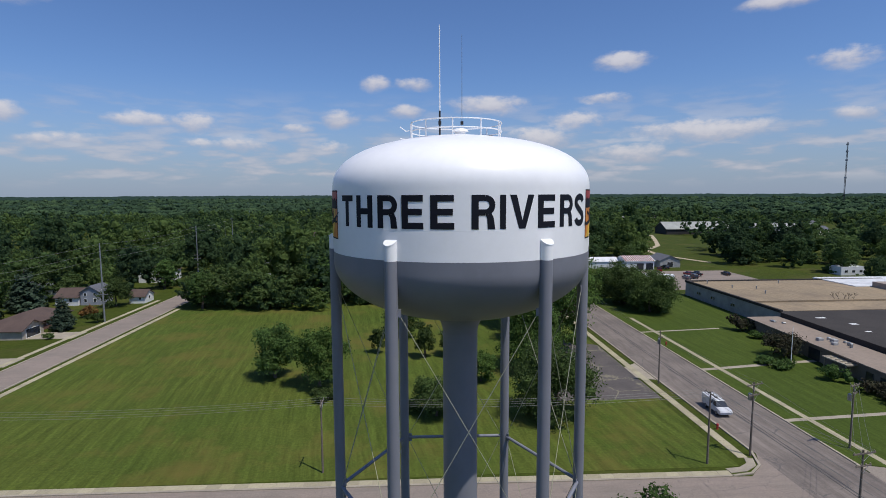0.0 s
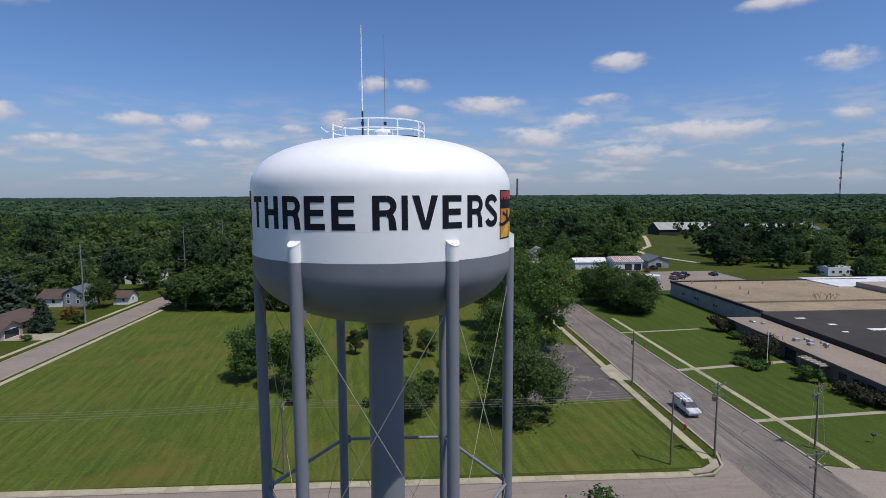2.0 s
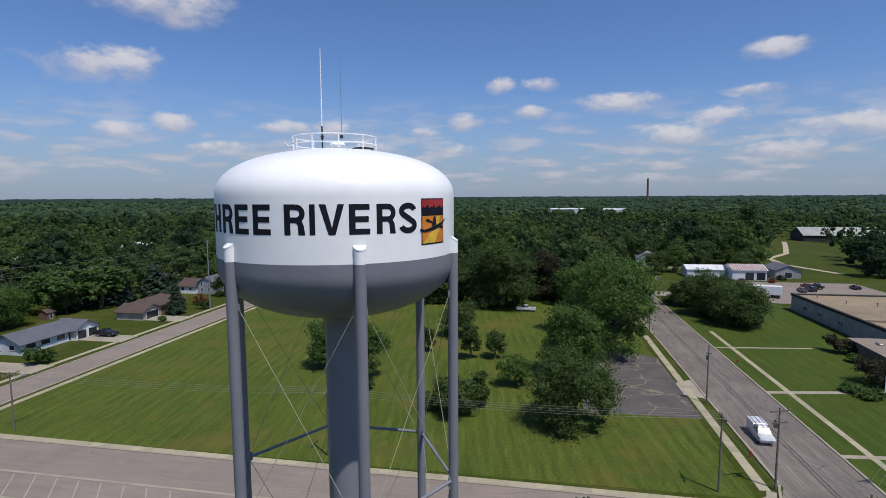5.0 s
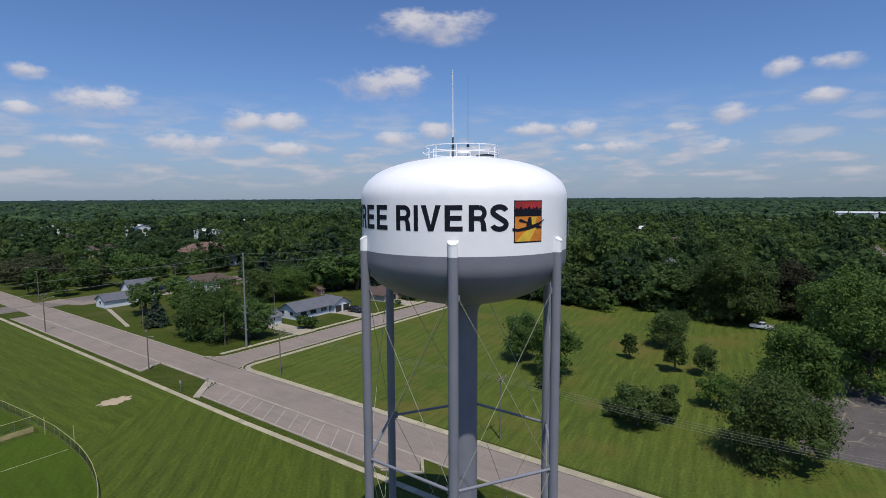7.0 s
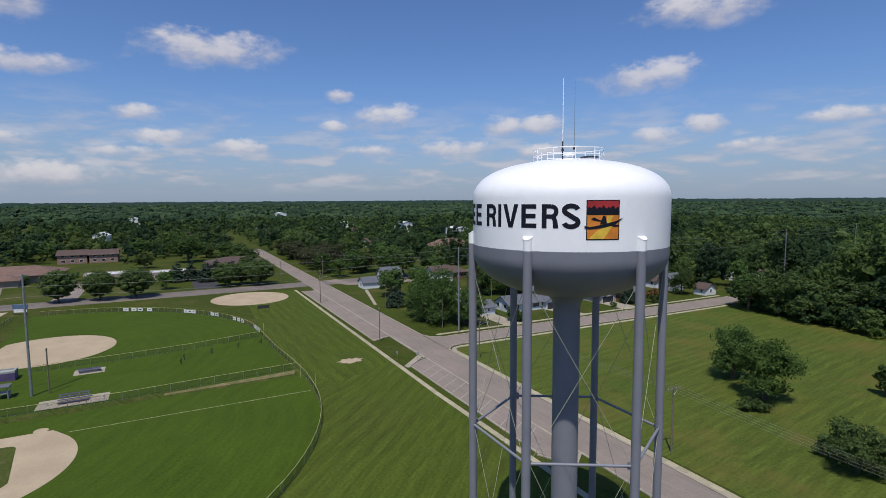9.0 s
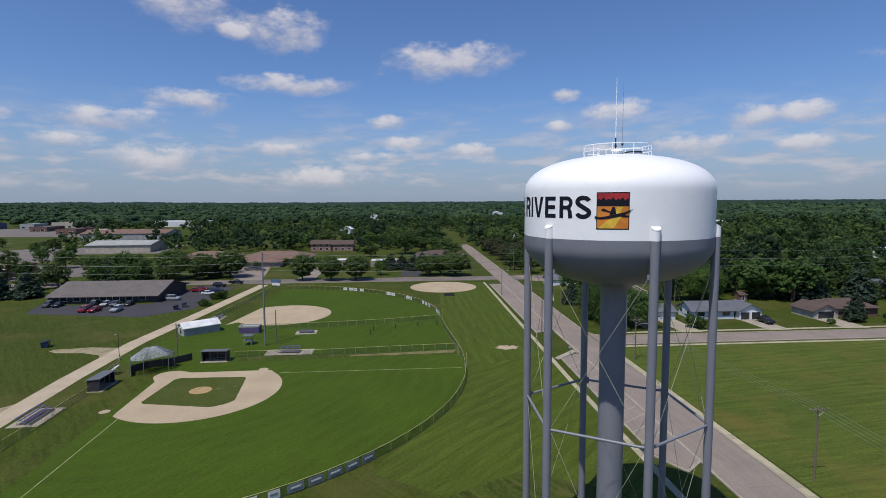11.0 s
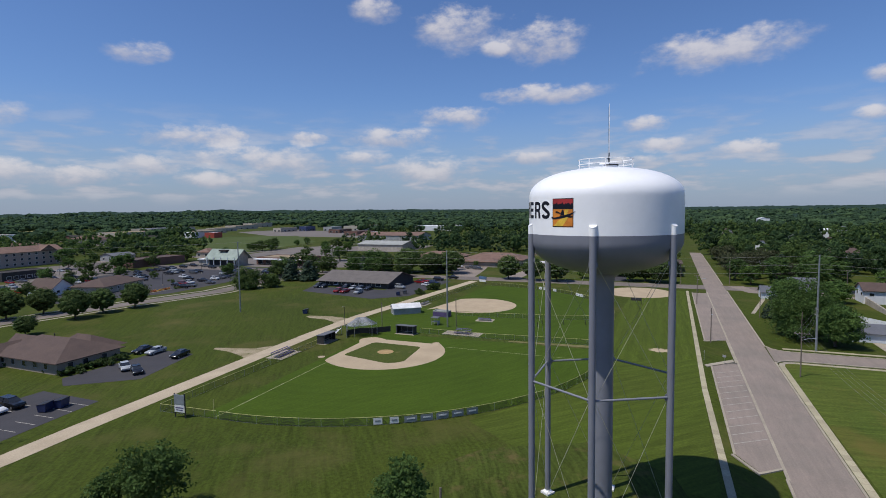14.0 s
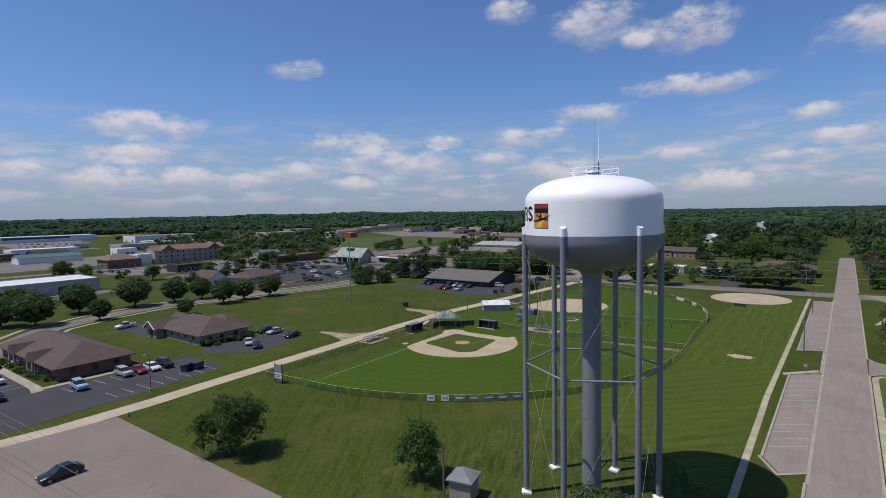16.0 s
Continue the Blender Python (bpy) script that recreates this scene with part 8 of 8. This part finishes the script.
def fence(name, label, line, high, cap=FENCECAP, step=2.4, wire=0.16, thick=0.009):
    """Chain link between posts with a top rail."""
    f = thing(name, label, "fence")
    pts = [Vector((*p, 0)) for p in line]
    fill = Form()
    for a, b in zip(pts, pts[1:]):
        d = b - a
        long = d.length
        u = d / long
        n = max(1, round(long / step))
        for i in range(n):
            p = a + d * i / n
            part("post", Form().tube(p - up * 0.1, p + up * (high + 0.04), 0.03, 6), STEEL, f)
        part("top_rail", Form().tube(a + up * high, b + up * high, 0.036, 6), cap, f)
        part("bottom_wire", Form().tube(a + up * 0.05, b + up * 0.05, 0.012, 4), STEEL, f)
        k, s = int(long / wire), high / 2
        for i in range(k):
            s0 = i * wire
            for e0, e1 in ((s0, min(long, s0 + high * 0.7)), (s0, max(0.0, s0 - high * 0.7))):
                rise = high * abs(e1 - e0) / (high * 0.7)
                p, q = a + u * e0, a + u * e1 + up * rise
                t_ = Vector((u.x, u.y, 0)) * thick
                fill.add([p - t_, p + t_, q + t_, q - t_], [(0, 1, 2, 3)])
    mesh = part("chain_link", fill, MESHWIRE, f, "dark woven chain link")
    tagged(mesh, kind="stuff")
    return f


def arc(cx, cy, r, a0, a1, n):
    return [(cx + r * math.cos(radians(a0 + (a1 - a0) * i / n)), cy + r * math.sin(radians(a0 + (a1 - a0) * i / n))) for i in range(n + 1)]


fence("outfield_fence", "curved chain link outfield fence with a yellow cap", arc(-57.5, -28.5, 53.3, 2, 88, 24), 1.25, thick=0.024)
fence("outfield_fence", "curved chain link fence of the second outfield", [(-55.8, 24.8), (-62, 25.0), (-70, 24.6), (-84, 23.4), (-97.5, 22.8)] + arc(-98, -31, 54, 93, 178, 20), 1.25)
fence("side_fence", "chain link fence along the gravel path", [(-4.2, -27.2), (-3.4, -38.0), (-10, -38.4), (-30, -38.8), (-47, -39.4)], 1.25)
fence("side_fence", "chain link fence beside the spectator strip", [(-66.2, -21.5), (-66.0, -4), (-67.2, 10), (-68.2, 24.6)], 1.25)
fence("side_fence", "chain link fence of the second field", [(-90.5, -21), (-91.5, -6), (-93.5, 8), (-97.3, 22.4)], 1.25)
fence("side_fence", "chain link fence of the second field along the path", [(-96, -39), (-120, -37), (-150, -34.5)], 1.25)
for i in range(7):
    a = radians(28.8 + 2.6 * i)
    b_ = thing("fence_banner", "grey advertising banner tied to the outfield fence", "banner", "banners on the fence", -57.5 + 53.36 * math.cos(a), -28.5 + 53.36 * math.sin(a), 0.15, math.degrees(a) + 90)
    part("sheet", Form().block(0, 0, 0, 1.9 if i > 1 else 1.3, 0.03, 0.95), BANNER if i > 1 else WHITEBOARD, b_)
    part("motif", Form().block(0, -0.03, 0.42, 1.2 if i > 1 else 0.8, 0.03, 0.2), WHITEBOARD if i > 1 else BANNER, b_, "unreadable line of print")
for i, a in enumerate((93.5, 96, 98, 107, 109.5, 112, 121, 123, 131, 132.5, 134, 147, 150, 152, 154.5)):
    a = radians(a)
    b_ = thing("field_banner", "small white banner on the second outfield fence", "banner", "banners on the fence", -98 + 53.9 * math.cos(a), -31 + 53.9 * math.sin(a), 0.2, math.degrees(a) + 90)
    part("sheet", Form().block(0, 0, 0, 1.5, 0.04, 0.9), WHITEBOARD, b_)
    part("motif", Form().block(0, 0.03, 0.3, 0.8, 0.03, 0.3), GREYWALL if i % 3 else DARKBOARD, b_, "unreadable print")


def flag_post(x, y, high, name="foul_pole", label="thin yellow foul pole", mat=None):
    p = thing(name, label, "pole", x=x, y=y)
    part("shaft", Form().tube((0, 0, -0.1), (0, 0, high), 0.11 if mat is POLEWOOD else 0.05, 8), mat or FENCECAP, p)
    part("cap", Form().lathe([(0.055, high), (0.03, high + 0.06)], sides=8), mat or FENCECAP, p)


flag_post(-4.3, -27.7, 2.9)
flag_post(-55.2, 25.0, 2.9)
flag_post(-98, 23.4, 2.9)
flag_post(-63.0, 24.2, 2.4, "yellow_post", "short yellow marker post beside the fence")
flag_post(-75.2, -15.2, 7.8, "wooden_post", "plain dark wooden post beside the light mast", POLEWOOD)
flag_post(-67.5, -33.4, 7.0, "backstop_post", "tall dark post behind the backstop", POLEWOOD)
flag_post(12.0, 16.7, 5.8, "hut_pole", "dark pole beside the pump hut", POLEWOOD)
board = thing("scoreboard", "small dark scoreboard with a white sign below", "scoreboard", x=-2.6, y=-32.8, turn=95)
for s in (-1, 1):
    part("post", Form().block(s * 0.95, 0, -0.1, 0.14, 0.14, 3.9), DARKBOARD, board)
part("score_panel", Form().block(0, -0.05, 2.1, 1.9, 0.16, 1.5), BANNER, board, "grey score panel")
part("sign_panel", Form().block(0, -0.05, 0.9, 1.9, 0.12, 1.1), WHITEBOARD, board, "white sign board")
part("sign_bars", Form().block(0, -0.13, 1.55, 1.5, 0.03, 0.14), PURPLE, board)
part("sign_bars", Form().block(0, -0.13, 1.2, 1.2, 0.03, 0.12), PURPLE, board)
board2 = thing("scoreboard", "blue and white scoreboard behind the second field", "scoreboard", x=-157, y=-34.5, turn=70)
for s in (-1, 1):
    part("post", Form().block(s * 1.6, 0, -0.1, 0.16, 0.16, 3.0), DARKBOARD, board2)
part("score_panel", Form().block(0, -0.05, 1.8, 4.0, 0.16, 1.2), material("blue_board", (0.09, 0.16, 0.28), 0.5, scale=0.5, amount=0.1), board2, "blue score panel")
part("sign_panel", Form().block(0, -0.05, 0.7, 3.4, 0.12, 0.9), WHITEBOARD, board2, "white sign board")


def dugout(x, y, turn, long=4.8, label="dark open dugout with a flat roof and bench"):
    d = thing("dugout", label, "dugout", "dugouts", x, y, 0, turn)
    part("back_wall", Form().box(-long / 2, 0.95, 0, long / 2, 1.05, 2.0), DARKBOARD, d)
    for s in (-1, 1):
        part("side_wall", Form().box(s * long / 2 - 0.05, -0.9, 0, s * long / 2 + 0.05, 1.0, 2.0), DARKBOARD, d)
    part("roof", Form().add([(-long / 2 - 0.2, -1.2, 2.15), (long / 2 + 0.2, -1.2, 2.15), (long / 2 + 0.2, 1.2, 1.95), (-long / 2 - 0.2, 1.2, 1.95), (-long / 2 - 0.2, -1.2, 2.27), (long / 2 + 0.2, -1.2, 2.27), (long / 2 + 0.2, 1.2, 2.07), (-long / 2 - 0.2, 1.2, 2.07)],
                            [(3, 2, 1, 0), (4, 5, 6, 7), (0, 1, 5, 4), (1, 2, 6, 5), (2, 3, 7, 6), (3, 0, 4, 7)]), GREYROOF, d, "grey sheet roof")
    for k in range(4):
        px = -long / 2 + 0.1 + (long - 0.2) * k / 3
        part("post", Form().tube((px, -0.95, 0), (px, -0.95, 2.1), 0.04, 6), STEEL, d)
    part("bench", Form().box(-long / 2 + 0.2, 0.35, 0.42, long / 2 - 0.2, 0.75, 0.48), STEEL, d)
    part("floor_slab", Form().slab(rect(-long / 2 - 0.3, -1.4, long / 2 + 0.3, 1.1), -0.1, 0.06), CONCRETE, d)


dugout(-64.2, -24.6, 90)
dugout(-50.2, -39.0, 180)


def bleachers(x, y, turn, long=5.0, rows=4, pad=None, label="low purple-grey bleachers on a concrete pad"):
    b = thing("bleachers", label, "bleachers", "bleachers", x, y, 0, turn)
    part("pad", Form().slab(rect(-(pad or long) / 2 - 0.4, -1.2, (pad or long) / 2 + 0.4, rows * 0.6 + 0.6), -0.1, 0.05), CONCRETE, b)
    for r in range(rows):
        z = 0.3 + 0.26 * r
        part("seat_plank", Form().box(-long / 2, r * 0.6, z, long / 2, r * 0.6 + 0.28, z + 0.05), PURPLE, b)
        part("foot_plank", Form().box(-long / 2, r * 0.6 + 0.3, z - 0.16, long / 2, r * 0.6 + 0.56, z - 0.12), STEEL, b)
    for k in range(4):
        px = -long / 2 + 0.2 + (long - 0.4) * k / 3
        part("frame", Form().tube((px, 0.1, 0.05), (px, rows * 0.6 - 0.3, 0.26 * rows), 0.035, 5).tube((px, rows * 0.6 - 0.4, 0.05), (px, rows * 0.6 - 0.4, 0.26 * rows), 0.035, 5), STEEL, b)


bleachers(-68.0, -11.0, 90, 4.2, 4, 9.0)
bleachers(-37.4, -40.4, 183, 6.0, 4, 6.4)
bleachers(-86.5, -10.6, -88, 3.6, 3, 4.2, "small dark bleachers beside the second field")
bleachers(-104, -38.6, 0, 5.0, 3, 5.4, "small grey bleachers near the second backstop")

back = thing("backstop", "hooded backstop with pale netting on steel posts", "backstop", x=-59.0, y=-34.8, turn=-45)
POSTS = [(3.9, 1.2), (2.2, 2.6), (-2.2, 2.6), (-3.9, 1.2), (-3.0, -1.2), (0.0, -1.9), (3.0, -1.2)]
EAVES = [Vector((x, y, 2.9)) for x, y in POSTS]
RIDGE = [Vector((x * 0.3, 0.3, 4.6)) for x, y in POSTS]
net = Form()


def net_panel(p, q, s, r, step=0.15, thick=0.026):
    """Crossed strands over the panel p-q below and s-r above."""
    n1, n2 = max(2, int((q - p).length / step)), max(2, int((s - p).length / step))
    for k in range(n1 + 1):
        net.tube(p.lerp(q, k / n1), s.lerp(r, k / n1), thick, 3, caps=False)
    for k in range(n2 + 1):
        net.tube(p.lerp(s, k / n2), q.lerp(r, k / n2), thick, 3, caps=False)


for i in range(7):
    a, b = EAVES[i - 1], EAVES[i]
    if i in (0, 4, 5, 6):
        net_panel(Vector((a.x, a.y, 1.3)), Vector((b.x, b.y, 1.3)), a, b, 0.25, 0.014)
    net_panel(a, b, RIDGE[i - 1], RIDGE[i], 0.15, 0.024)
tagged(part("net", net, NETTING, back, "pale grey netting"), kind="stuff")
for i, (x, y) in enumerate(POSTS):
    part("post", Form().tube((x, y, -0.1), (x, y, 3.3), 0.06, 8), STEEL, back)
    part("rafter", Form().tube(EAVES[i], RIDGE[i], 0.05, 6), STEEL, back)
    part("eave_rail", Form().tube(EAVES[i - 1], EAVES[i], 0.045, 6), STEEL, back)
    if i in (0, 4, 5, 6):
        x0, y0 = POSTS[i - 1]
        part("pad_panel", Form().add([(x0, y0, 0.05), (x, y, 0.05), (x, y + 0.08, 0.05), (x0, y0 + 0.08, 0.05), (x0, y0, 1.4), (x, y, 1.4), (x, y + 0.08, 1.4), (x0, y0 + 0.08, 1.4)],
                                    [(3, 2, 1, 0), (4, 5, 6, 7), (0, 1, 5, 4), (1, 2, 6, 5), (2, 3, 7, 6), (3, 0, 4, 7)]), DARKBOARD, back, "dark padded low wall")
part("ridge_rail", Form().tube((-1.17, 0.3, 4.6), (1.17, 0.3, 4.6), 0.05, 6), STEEL, back)
wing = thing("windscreen", "dark mesh windscreen beside the backstop", "screen", x=-62.8, y=-31.4, turn=135)
part("screen", Form().box(-2.8, -0.02, 0.1, 2.8, 0.02, 1.5), DARKBOARD, wing)
for x in (-2.8, 0, 2.8):
    part("post", Form().tube((x, 0.05, -0.1), (x, 0.05, 1.6), 0.04, 6), STEEL, wing)
steps = thing("scorer_stand", "small white timber scorer's stand with steps", "stand", x=-57.2, y=-40.8)
for k in range(5):
    part("step", Form().box(-1.0, -0.9 + 0.35 * k, 0.2 + 0.3 * k, 1.0, -0.6 + 0.35 * k, 0.26 + 0.3 * k), WHITEWALL, steps)
for s in (-1, 1):
    part("rail", Form().tube((s, -0.8, 1.0), (s, 0.8, 2.3), 0.04, 6), STEEL, steps)
    part("post", Form().tube((s, 0.75, 0), (s, 0.75, 2.3), 0.05, 6), STEEL, steps)

building("field_shed", "grey shed with a bright white metal roof", "shed", -88.9, -37.0, 4.6, 8.4, 2.0, 3.0, GREYWALL, METALROOF, "gable_y", 0.25, 38, openings=[("door", "S", 0, 0.02, 1.6, 1.8)])
building("press_box", "low purple press box with a pale flat roof", "shed", -87.6, -24.4, 2.6, 4.8, 1.45, 1.6, PURPLE, PALEROOF, "flat", trim=PALEROOF, openings=windows("W", (0,), 0.6, 2.2, 0.6))
booth = thing("score_booth", "small open grey timber booth", "booth", x=-76.2, y=-21.6)
for sx_ in (-1, 1):
    for sy_ in (-1, 1):
        part("post", Form().block(sx_ * 0.8, sy_ * 0.8, 0, 0.1, 0.1, 2.0), GREYWALL, booth)
part("roof", Form().block(0, 0, 2.0, 2.2, 2.2, 0.12), GREYROOF, booth)
part("counter", Form().block(0, 0, 0.9, 1.7, 1.7, 0.08), GREYWALL, booth)
part("panel", Form().block(0, 0.8, 0.1, 1.6, 0.06, 0.8), GREYWALL, booth)
for x, y, n_, lab, mt in ((-78.1, -66.0, "dumpster", "small dark blue dumpster in the grass", "blue"), (3.0, -55.8, "dumpster", "dark blue dumpster beside the clinic lot", "blue"), (0.9, -55.2, "dumpster", "dark blue dumpster beside the clinic lot", "blue"),
                         (-118, -54.5, "dumpster", "blue dumpster beside the long shed's lot", "blue"), (-121.5, -53.5, "dumpster", "grey dumpster beside the long shed's lot", "grey")):
    d = thing(n_, lab, "dumpster", x=x, y=y, turn=20)
    part("bin", Form().add([(-0.9, -0.6, 0.1), (0.9, -0.6, 0.1), (0.9, 0.6, 0.1), (-0.9, 0.6, 0.1), (-0.95, -0.75, 1.2), (0.95, -0.75, 1.2), (0.95, 0.7, 1.45), (-0.95, 0.7, 1.45)], [(3, 2, 1, 0), (4, 5, 6, 7), (0, 1, 5, 4), (1, 2, 6, 5), (2, 3, 7, 6), (3, 0, 4, 7)]), PAINTS[mt], d)
    part("lid", Form().add([(-1.0, -0.8, 1.2), (1.0, -0.8, 1.2), (1.0, 0.75, 1.46), (-1.0, 0.75, 1.46), (-1.0, -0.8, 1.26), (1.0, -0.8, 1.26), (1.0, 0.75, 1.52), (-1.0, 0.75, 1.52)], [(3, 2, 1, 0), (4, 5, 6, 7), (0, 1, 5, 4), (1, 2, 6, 5), (2, 3, 7, 6), (3, 0, 4, 7)]), BLACK, d)
hut = building("pump_hut", "small pale brick pump hut with a grey hip roof", "hut", 10.8, 18.6, 2.5, 2.5, 2.5, 3.4, PALEBRICK, material("grey_hut_roof", (0.22, 0.225, 0.24), 0.85, scale=0.8, amount=0.12), "hip_x", 0.3, 12, openings=[("door", "S", 0, 0.02, 0.9, 2.0)])


def lamp_post(x, y, high, label="dark parking lot lamp post"):
    p = thing("lamp_post", label, "street lamp", "lamp posts", x, y)
    part("shaft", Form().tube((0, 0, 0), (0, 0, high), 0.07, 8, 0.05), BLACK, p)
    part("arm", Form().tube((0, 0, high - 0.05), (0.7, 0, high + 0.05), 0.035, 6), BLACK, p)
    part("lamp_head", Form().block(0.85, 0, high, 0.6, 0.28, 0.12, 0, 0.03), STEEL, p)
    part("footing", Form().lathe([(0.25, -0.1), (0.25, 0.5), (0.2, 0.55)], sides=10), CONCRETE, p)


for x, y, h in ((13.3, -48.9, 6.8), (-66.5, -44.4, 5.4), (-110, -165, 8), (-150, -185, 8), (-130, -205, 8), (-95, -285, 8), (-120, -250, 8)):
    lamp_post(x, y, h)
for x, y, c in ((41.0, 67.4, RED), (53.0, 107.0, RED)):
    hy = thing("fire_hydrant", "small dark red fire hydrant beside the kerb", "hydrant", x=x, y=y)
    part("barrel", Form().lathe([(0.16, 0), (0.13, 0.1), (0.13, 0.6), (0.17, 0.64), (0.12, 0.78), (0.03, 0.84)], sides=12), c, hy)
    part("nozzle", Form().tube((-0.22, 0, 0.5), (0.22, 0, 0.5), 0.06, 8), c, hy)
stub = thing("marker_post", "short yellow and dark marker post at the lot's corner", "post", x=21.4, y=-38.6)
part("shaft", Form().tube((0, 0, -0.1), (0, 0, 0.55), 0.09, 8), BLACK, stub)
part("band", Form().tube((0, 0, 0.55), (0, 0, 0.85), 0.095, 8), FENCECAP, stub)
goal = thing("practice_backstop", "small dark practice backstop frame", "backstop", x=-126, y=27.8)
for s in (-1.6, 1.6):
    part("post", Form().tube((0, s, 0), (0, s, 2.1), 0.06, 6), DARKBOARD, goal)
part("screen", Form().box(-0.03, -1.6, 1.1, 0.03, 1.6, 2.05), DARKBOARD, goal)
for x, y, t_ in ((-86.0, 5.6, 10), (-88.0, 11.0, 10), (-89.5, 16.5, 10), (-91, 21.5, 10), (-83, 5, 10)):
    b = thing("training_frame", "low dark timber training frame in the grass", "frame", "training frames", x, y, 0, t_)
    part("beam", Form().tube((-0.8, 0, 0.1), (0.8, 0, 1.3), 0.07, 6), DARKBOARD, b)
    part("prop", Form().tube((0.7, 0, 0), (0.8, 0, 1.3), 0.06, 6), DARKBOARD, b)
mail = thing("mailbox", "dark mailbox on a post in the grass", "mailbox", x=63.0, y=62.0)
part("post", Form().tube((0, 0, 0), (0, 0, 1.0), 0.05, 6), POLEWOOD, mail)
part("box", Form().block(0, 0, 1.0, 0.5, 0.24, 0.26, 0, 0.06), BLACK, mail)
for x, y, t_ in ((-63.5, 43.6, 0), (-61.0, 47.0, 90)):
    s = thing("street_sign", "small street sign on a thin post", "sign", x=x, y=y, turn=t_)
    part("post", Form().tube((0, 0, 0), (0, 0, 2.0), 0.03, 6), STEEL, s)
    part("plate", Form().box(-0.3, -0.02, 1.5, 0.3, 0.02, 2.0), GREYWALL, s)

for x, y, t_, n_ in ((-109.0, -151.0, -12, 5), (-97.5, -152.2, 4, 7)):
    bed = thing("flower_bed", "low bed of yellow and red flowers by the lot", "flower bed", "flower beds", x, y, 0, t_)
    v_, f_ = crown_arrays([(1.5 * k - 0.75 * n_, 0, 0.35, 0.75, 0.7) for k in range(n_)], 500, 0.2, 0.7)
    part("flowers", array_mesh("flowers", np.maximum(v_, (-99, -99, 0.0)), f_, FLOWERS), FLOWERS, bed)
    part("edging", Form().block(-0.4, 0, -0.05, 1.6 * n_, 1.8, 0.14, 0, 0.03), CONCRETE, bed)

# garden fence and retaining wall behind the small garage
boards = thing("garden_fence", "white board fence round a back garden", "fence", x=-112.0, y=85.6, turn=33)
for k in range(5):
    part("post", Form().block(-4.4 + 2.2 * k, 0.08, -0.1, 0.12, 0.12, 1.95), WHITEWALL, boards)
for k in range(30):
    part("board", Form().block(-4.35 + 0.3 * k, 0, 0.06, 0.27, 0.03, 1.75), WHITEWALL, boards)
bank = thing("retaining_wall", "long pale stepped garden retaining wall", "wall", x=-138.0, y=94.5, turn=-2)
for k in range(8):
    part("wall_block", Form().block(-10.2 + 2.9 * k, 0, -0.1, 2.86, 0.4, 2.3 - 0.12 * k, 0, 0.03), TANWALL, bank)
for x, y, r, h in ((-104.5, -150.8, 1.0, 0.9), (-107.4, -151.6, 1.2, 1.0), (-110.2, -150.6, 1.1, 0.9), (-113.0, -149.6, 1.2, 1.1), (-119, -168, 1.3, 1.0), (-122, -174, 1.2, 1.0)):
    stand(make_shrub("island_shrub", "low dark shrub on the parking island", h, r, LEAFDARK, 160, 0.25, 4), x, y)
# bay lines of the clinic and shed lots
for i in range(8):
    shared("bay_line", line, marks, pose(2.5 + 2.75 * i, -60.5, 0.026, 0, 0, 4) @ Matrix.Diagonal((1, -4.6, 1, 1)))
    shared("bay_line", line, marks, pose(-1.0 + 2.75 * i, -51.6 + 0.17 * i, 0.026, 0, 0, 4) @ Matrix.Diagonal((1, -4.4, 1, 1)))
for i in range(12):
    shared("bay_line", line, marks, pose(30.5, -72 - 2.75 * i, 0.026, 0, 0, 96) @ Matrix.Diagonal((1, 5.0, 1, 1)))
# long painted and worn lines of the avenue
for x in (46.45, 46.95):
    setting("lane_seam", Form().slab(rect(x - 0.07, -40, x + 0.07, 330), 0.03, 0.046), material("dark_tar_seam", (0.055, 0.052, 0.052), 0.8, scale=0.8, amount=0.4), "dark tar seam along the avenue")

# far masts
mast = thing("radio_mast", "slender lattice radio mast far behind the woods", "mast", x=866, y=1030)
for k in range(3):
    a = radians(120 * k)
    part("chord", Form().tube((1.2 * math.cos(a), 1.2 * math.sin(a), 0), (0.9 * math.cos(a), 0.9 * math.sin(a), 132), 0.35, 5), BLACK, mast)
for z in (60, 95, 112, 126):
    part("antenna_ring", Form().lathe([(2.4, z), (2.4, z + 3)], sides=10), STEEL, mast)
stack = thing("chimney_stack", "tall brown industrial chimney far off", "chimney", x=414, y=2060)
part("shaft", Form().tube((0, 0, 0), (0, 0, 93), 4.4, 16, 3.3), material("brown_chimney_brick", (0.17, 0.12, 0.10), 0.9, scale=0.1, amount=0.1), stack, "", True)
part("rim", Form().lathe([(3.7, 91), (3.7, 93.5)], sides=16), BLACK, stack)
for x, y, h in ((-98, 282, 17.6), (-1050, 560, 40), (-130, 430, 25)):
    flag_post(x, y, h, "far_pole", "tall pale pole standing out of the woods", STEEL)
for x, y, sx, sy, h in ((-900, 180, 30, 14, 11), (-760, -30, 30, 14, 10), (56, 879, 70, 20, 11), (136, 868, 40, 16, 10.5), (-500, 170, 24, 12, 9), (-345, 215, 18, 12, 9), (-420, 200, 16, 12, 11)):
    building("far_roof", "pale roofed building showing above the far woods", "building", x, y, sx, sy, h, h + 1.5, WHITEWALL, METALROOF, "gable_x", 0.4, group="far roofs")

# ---- sidewalk slabs, last ----
for name, a, b, wide, label in walk_specs:
    slabs(name, a, b, wide, label)
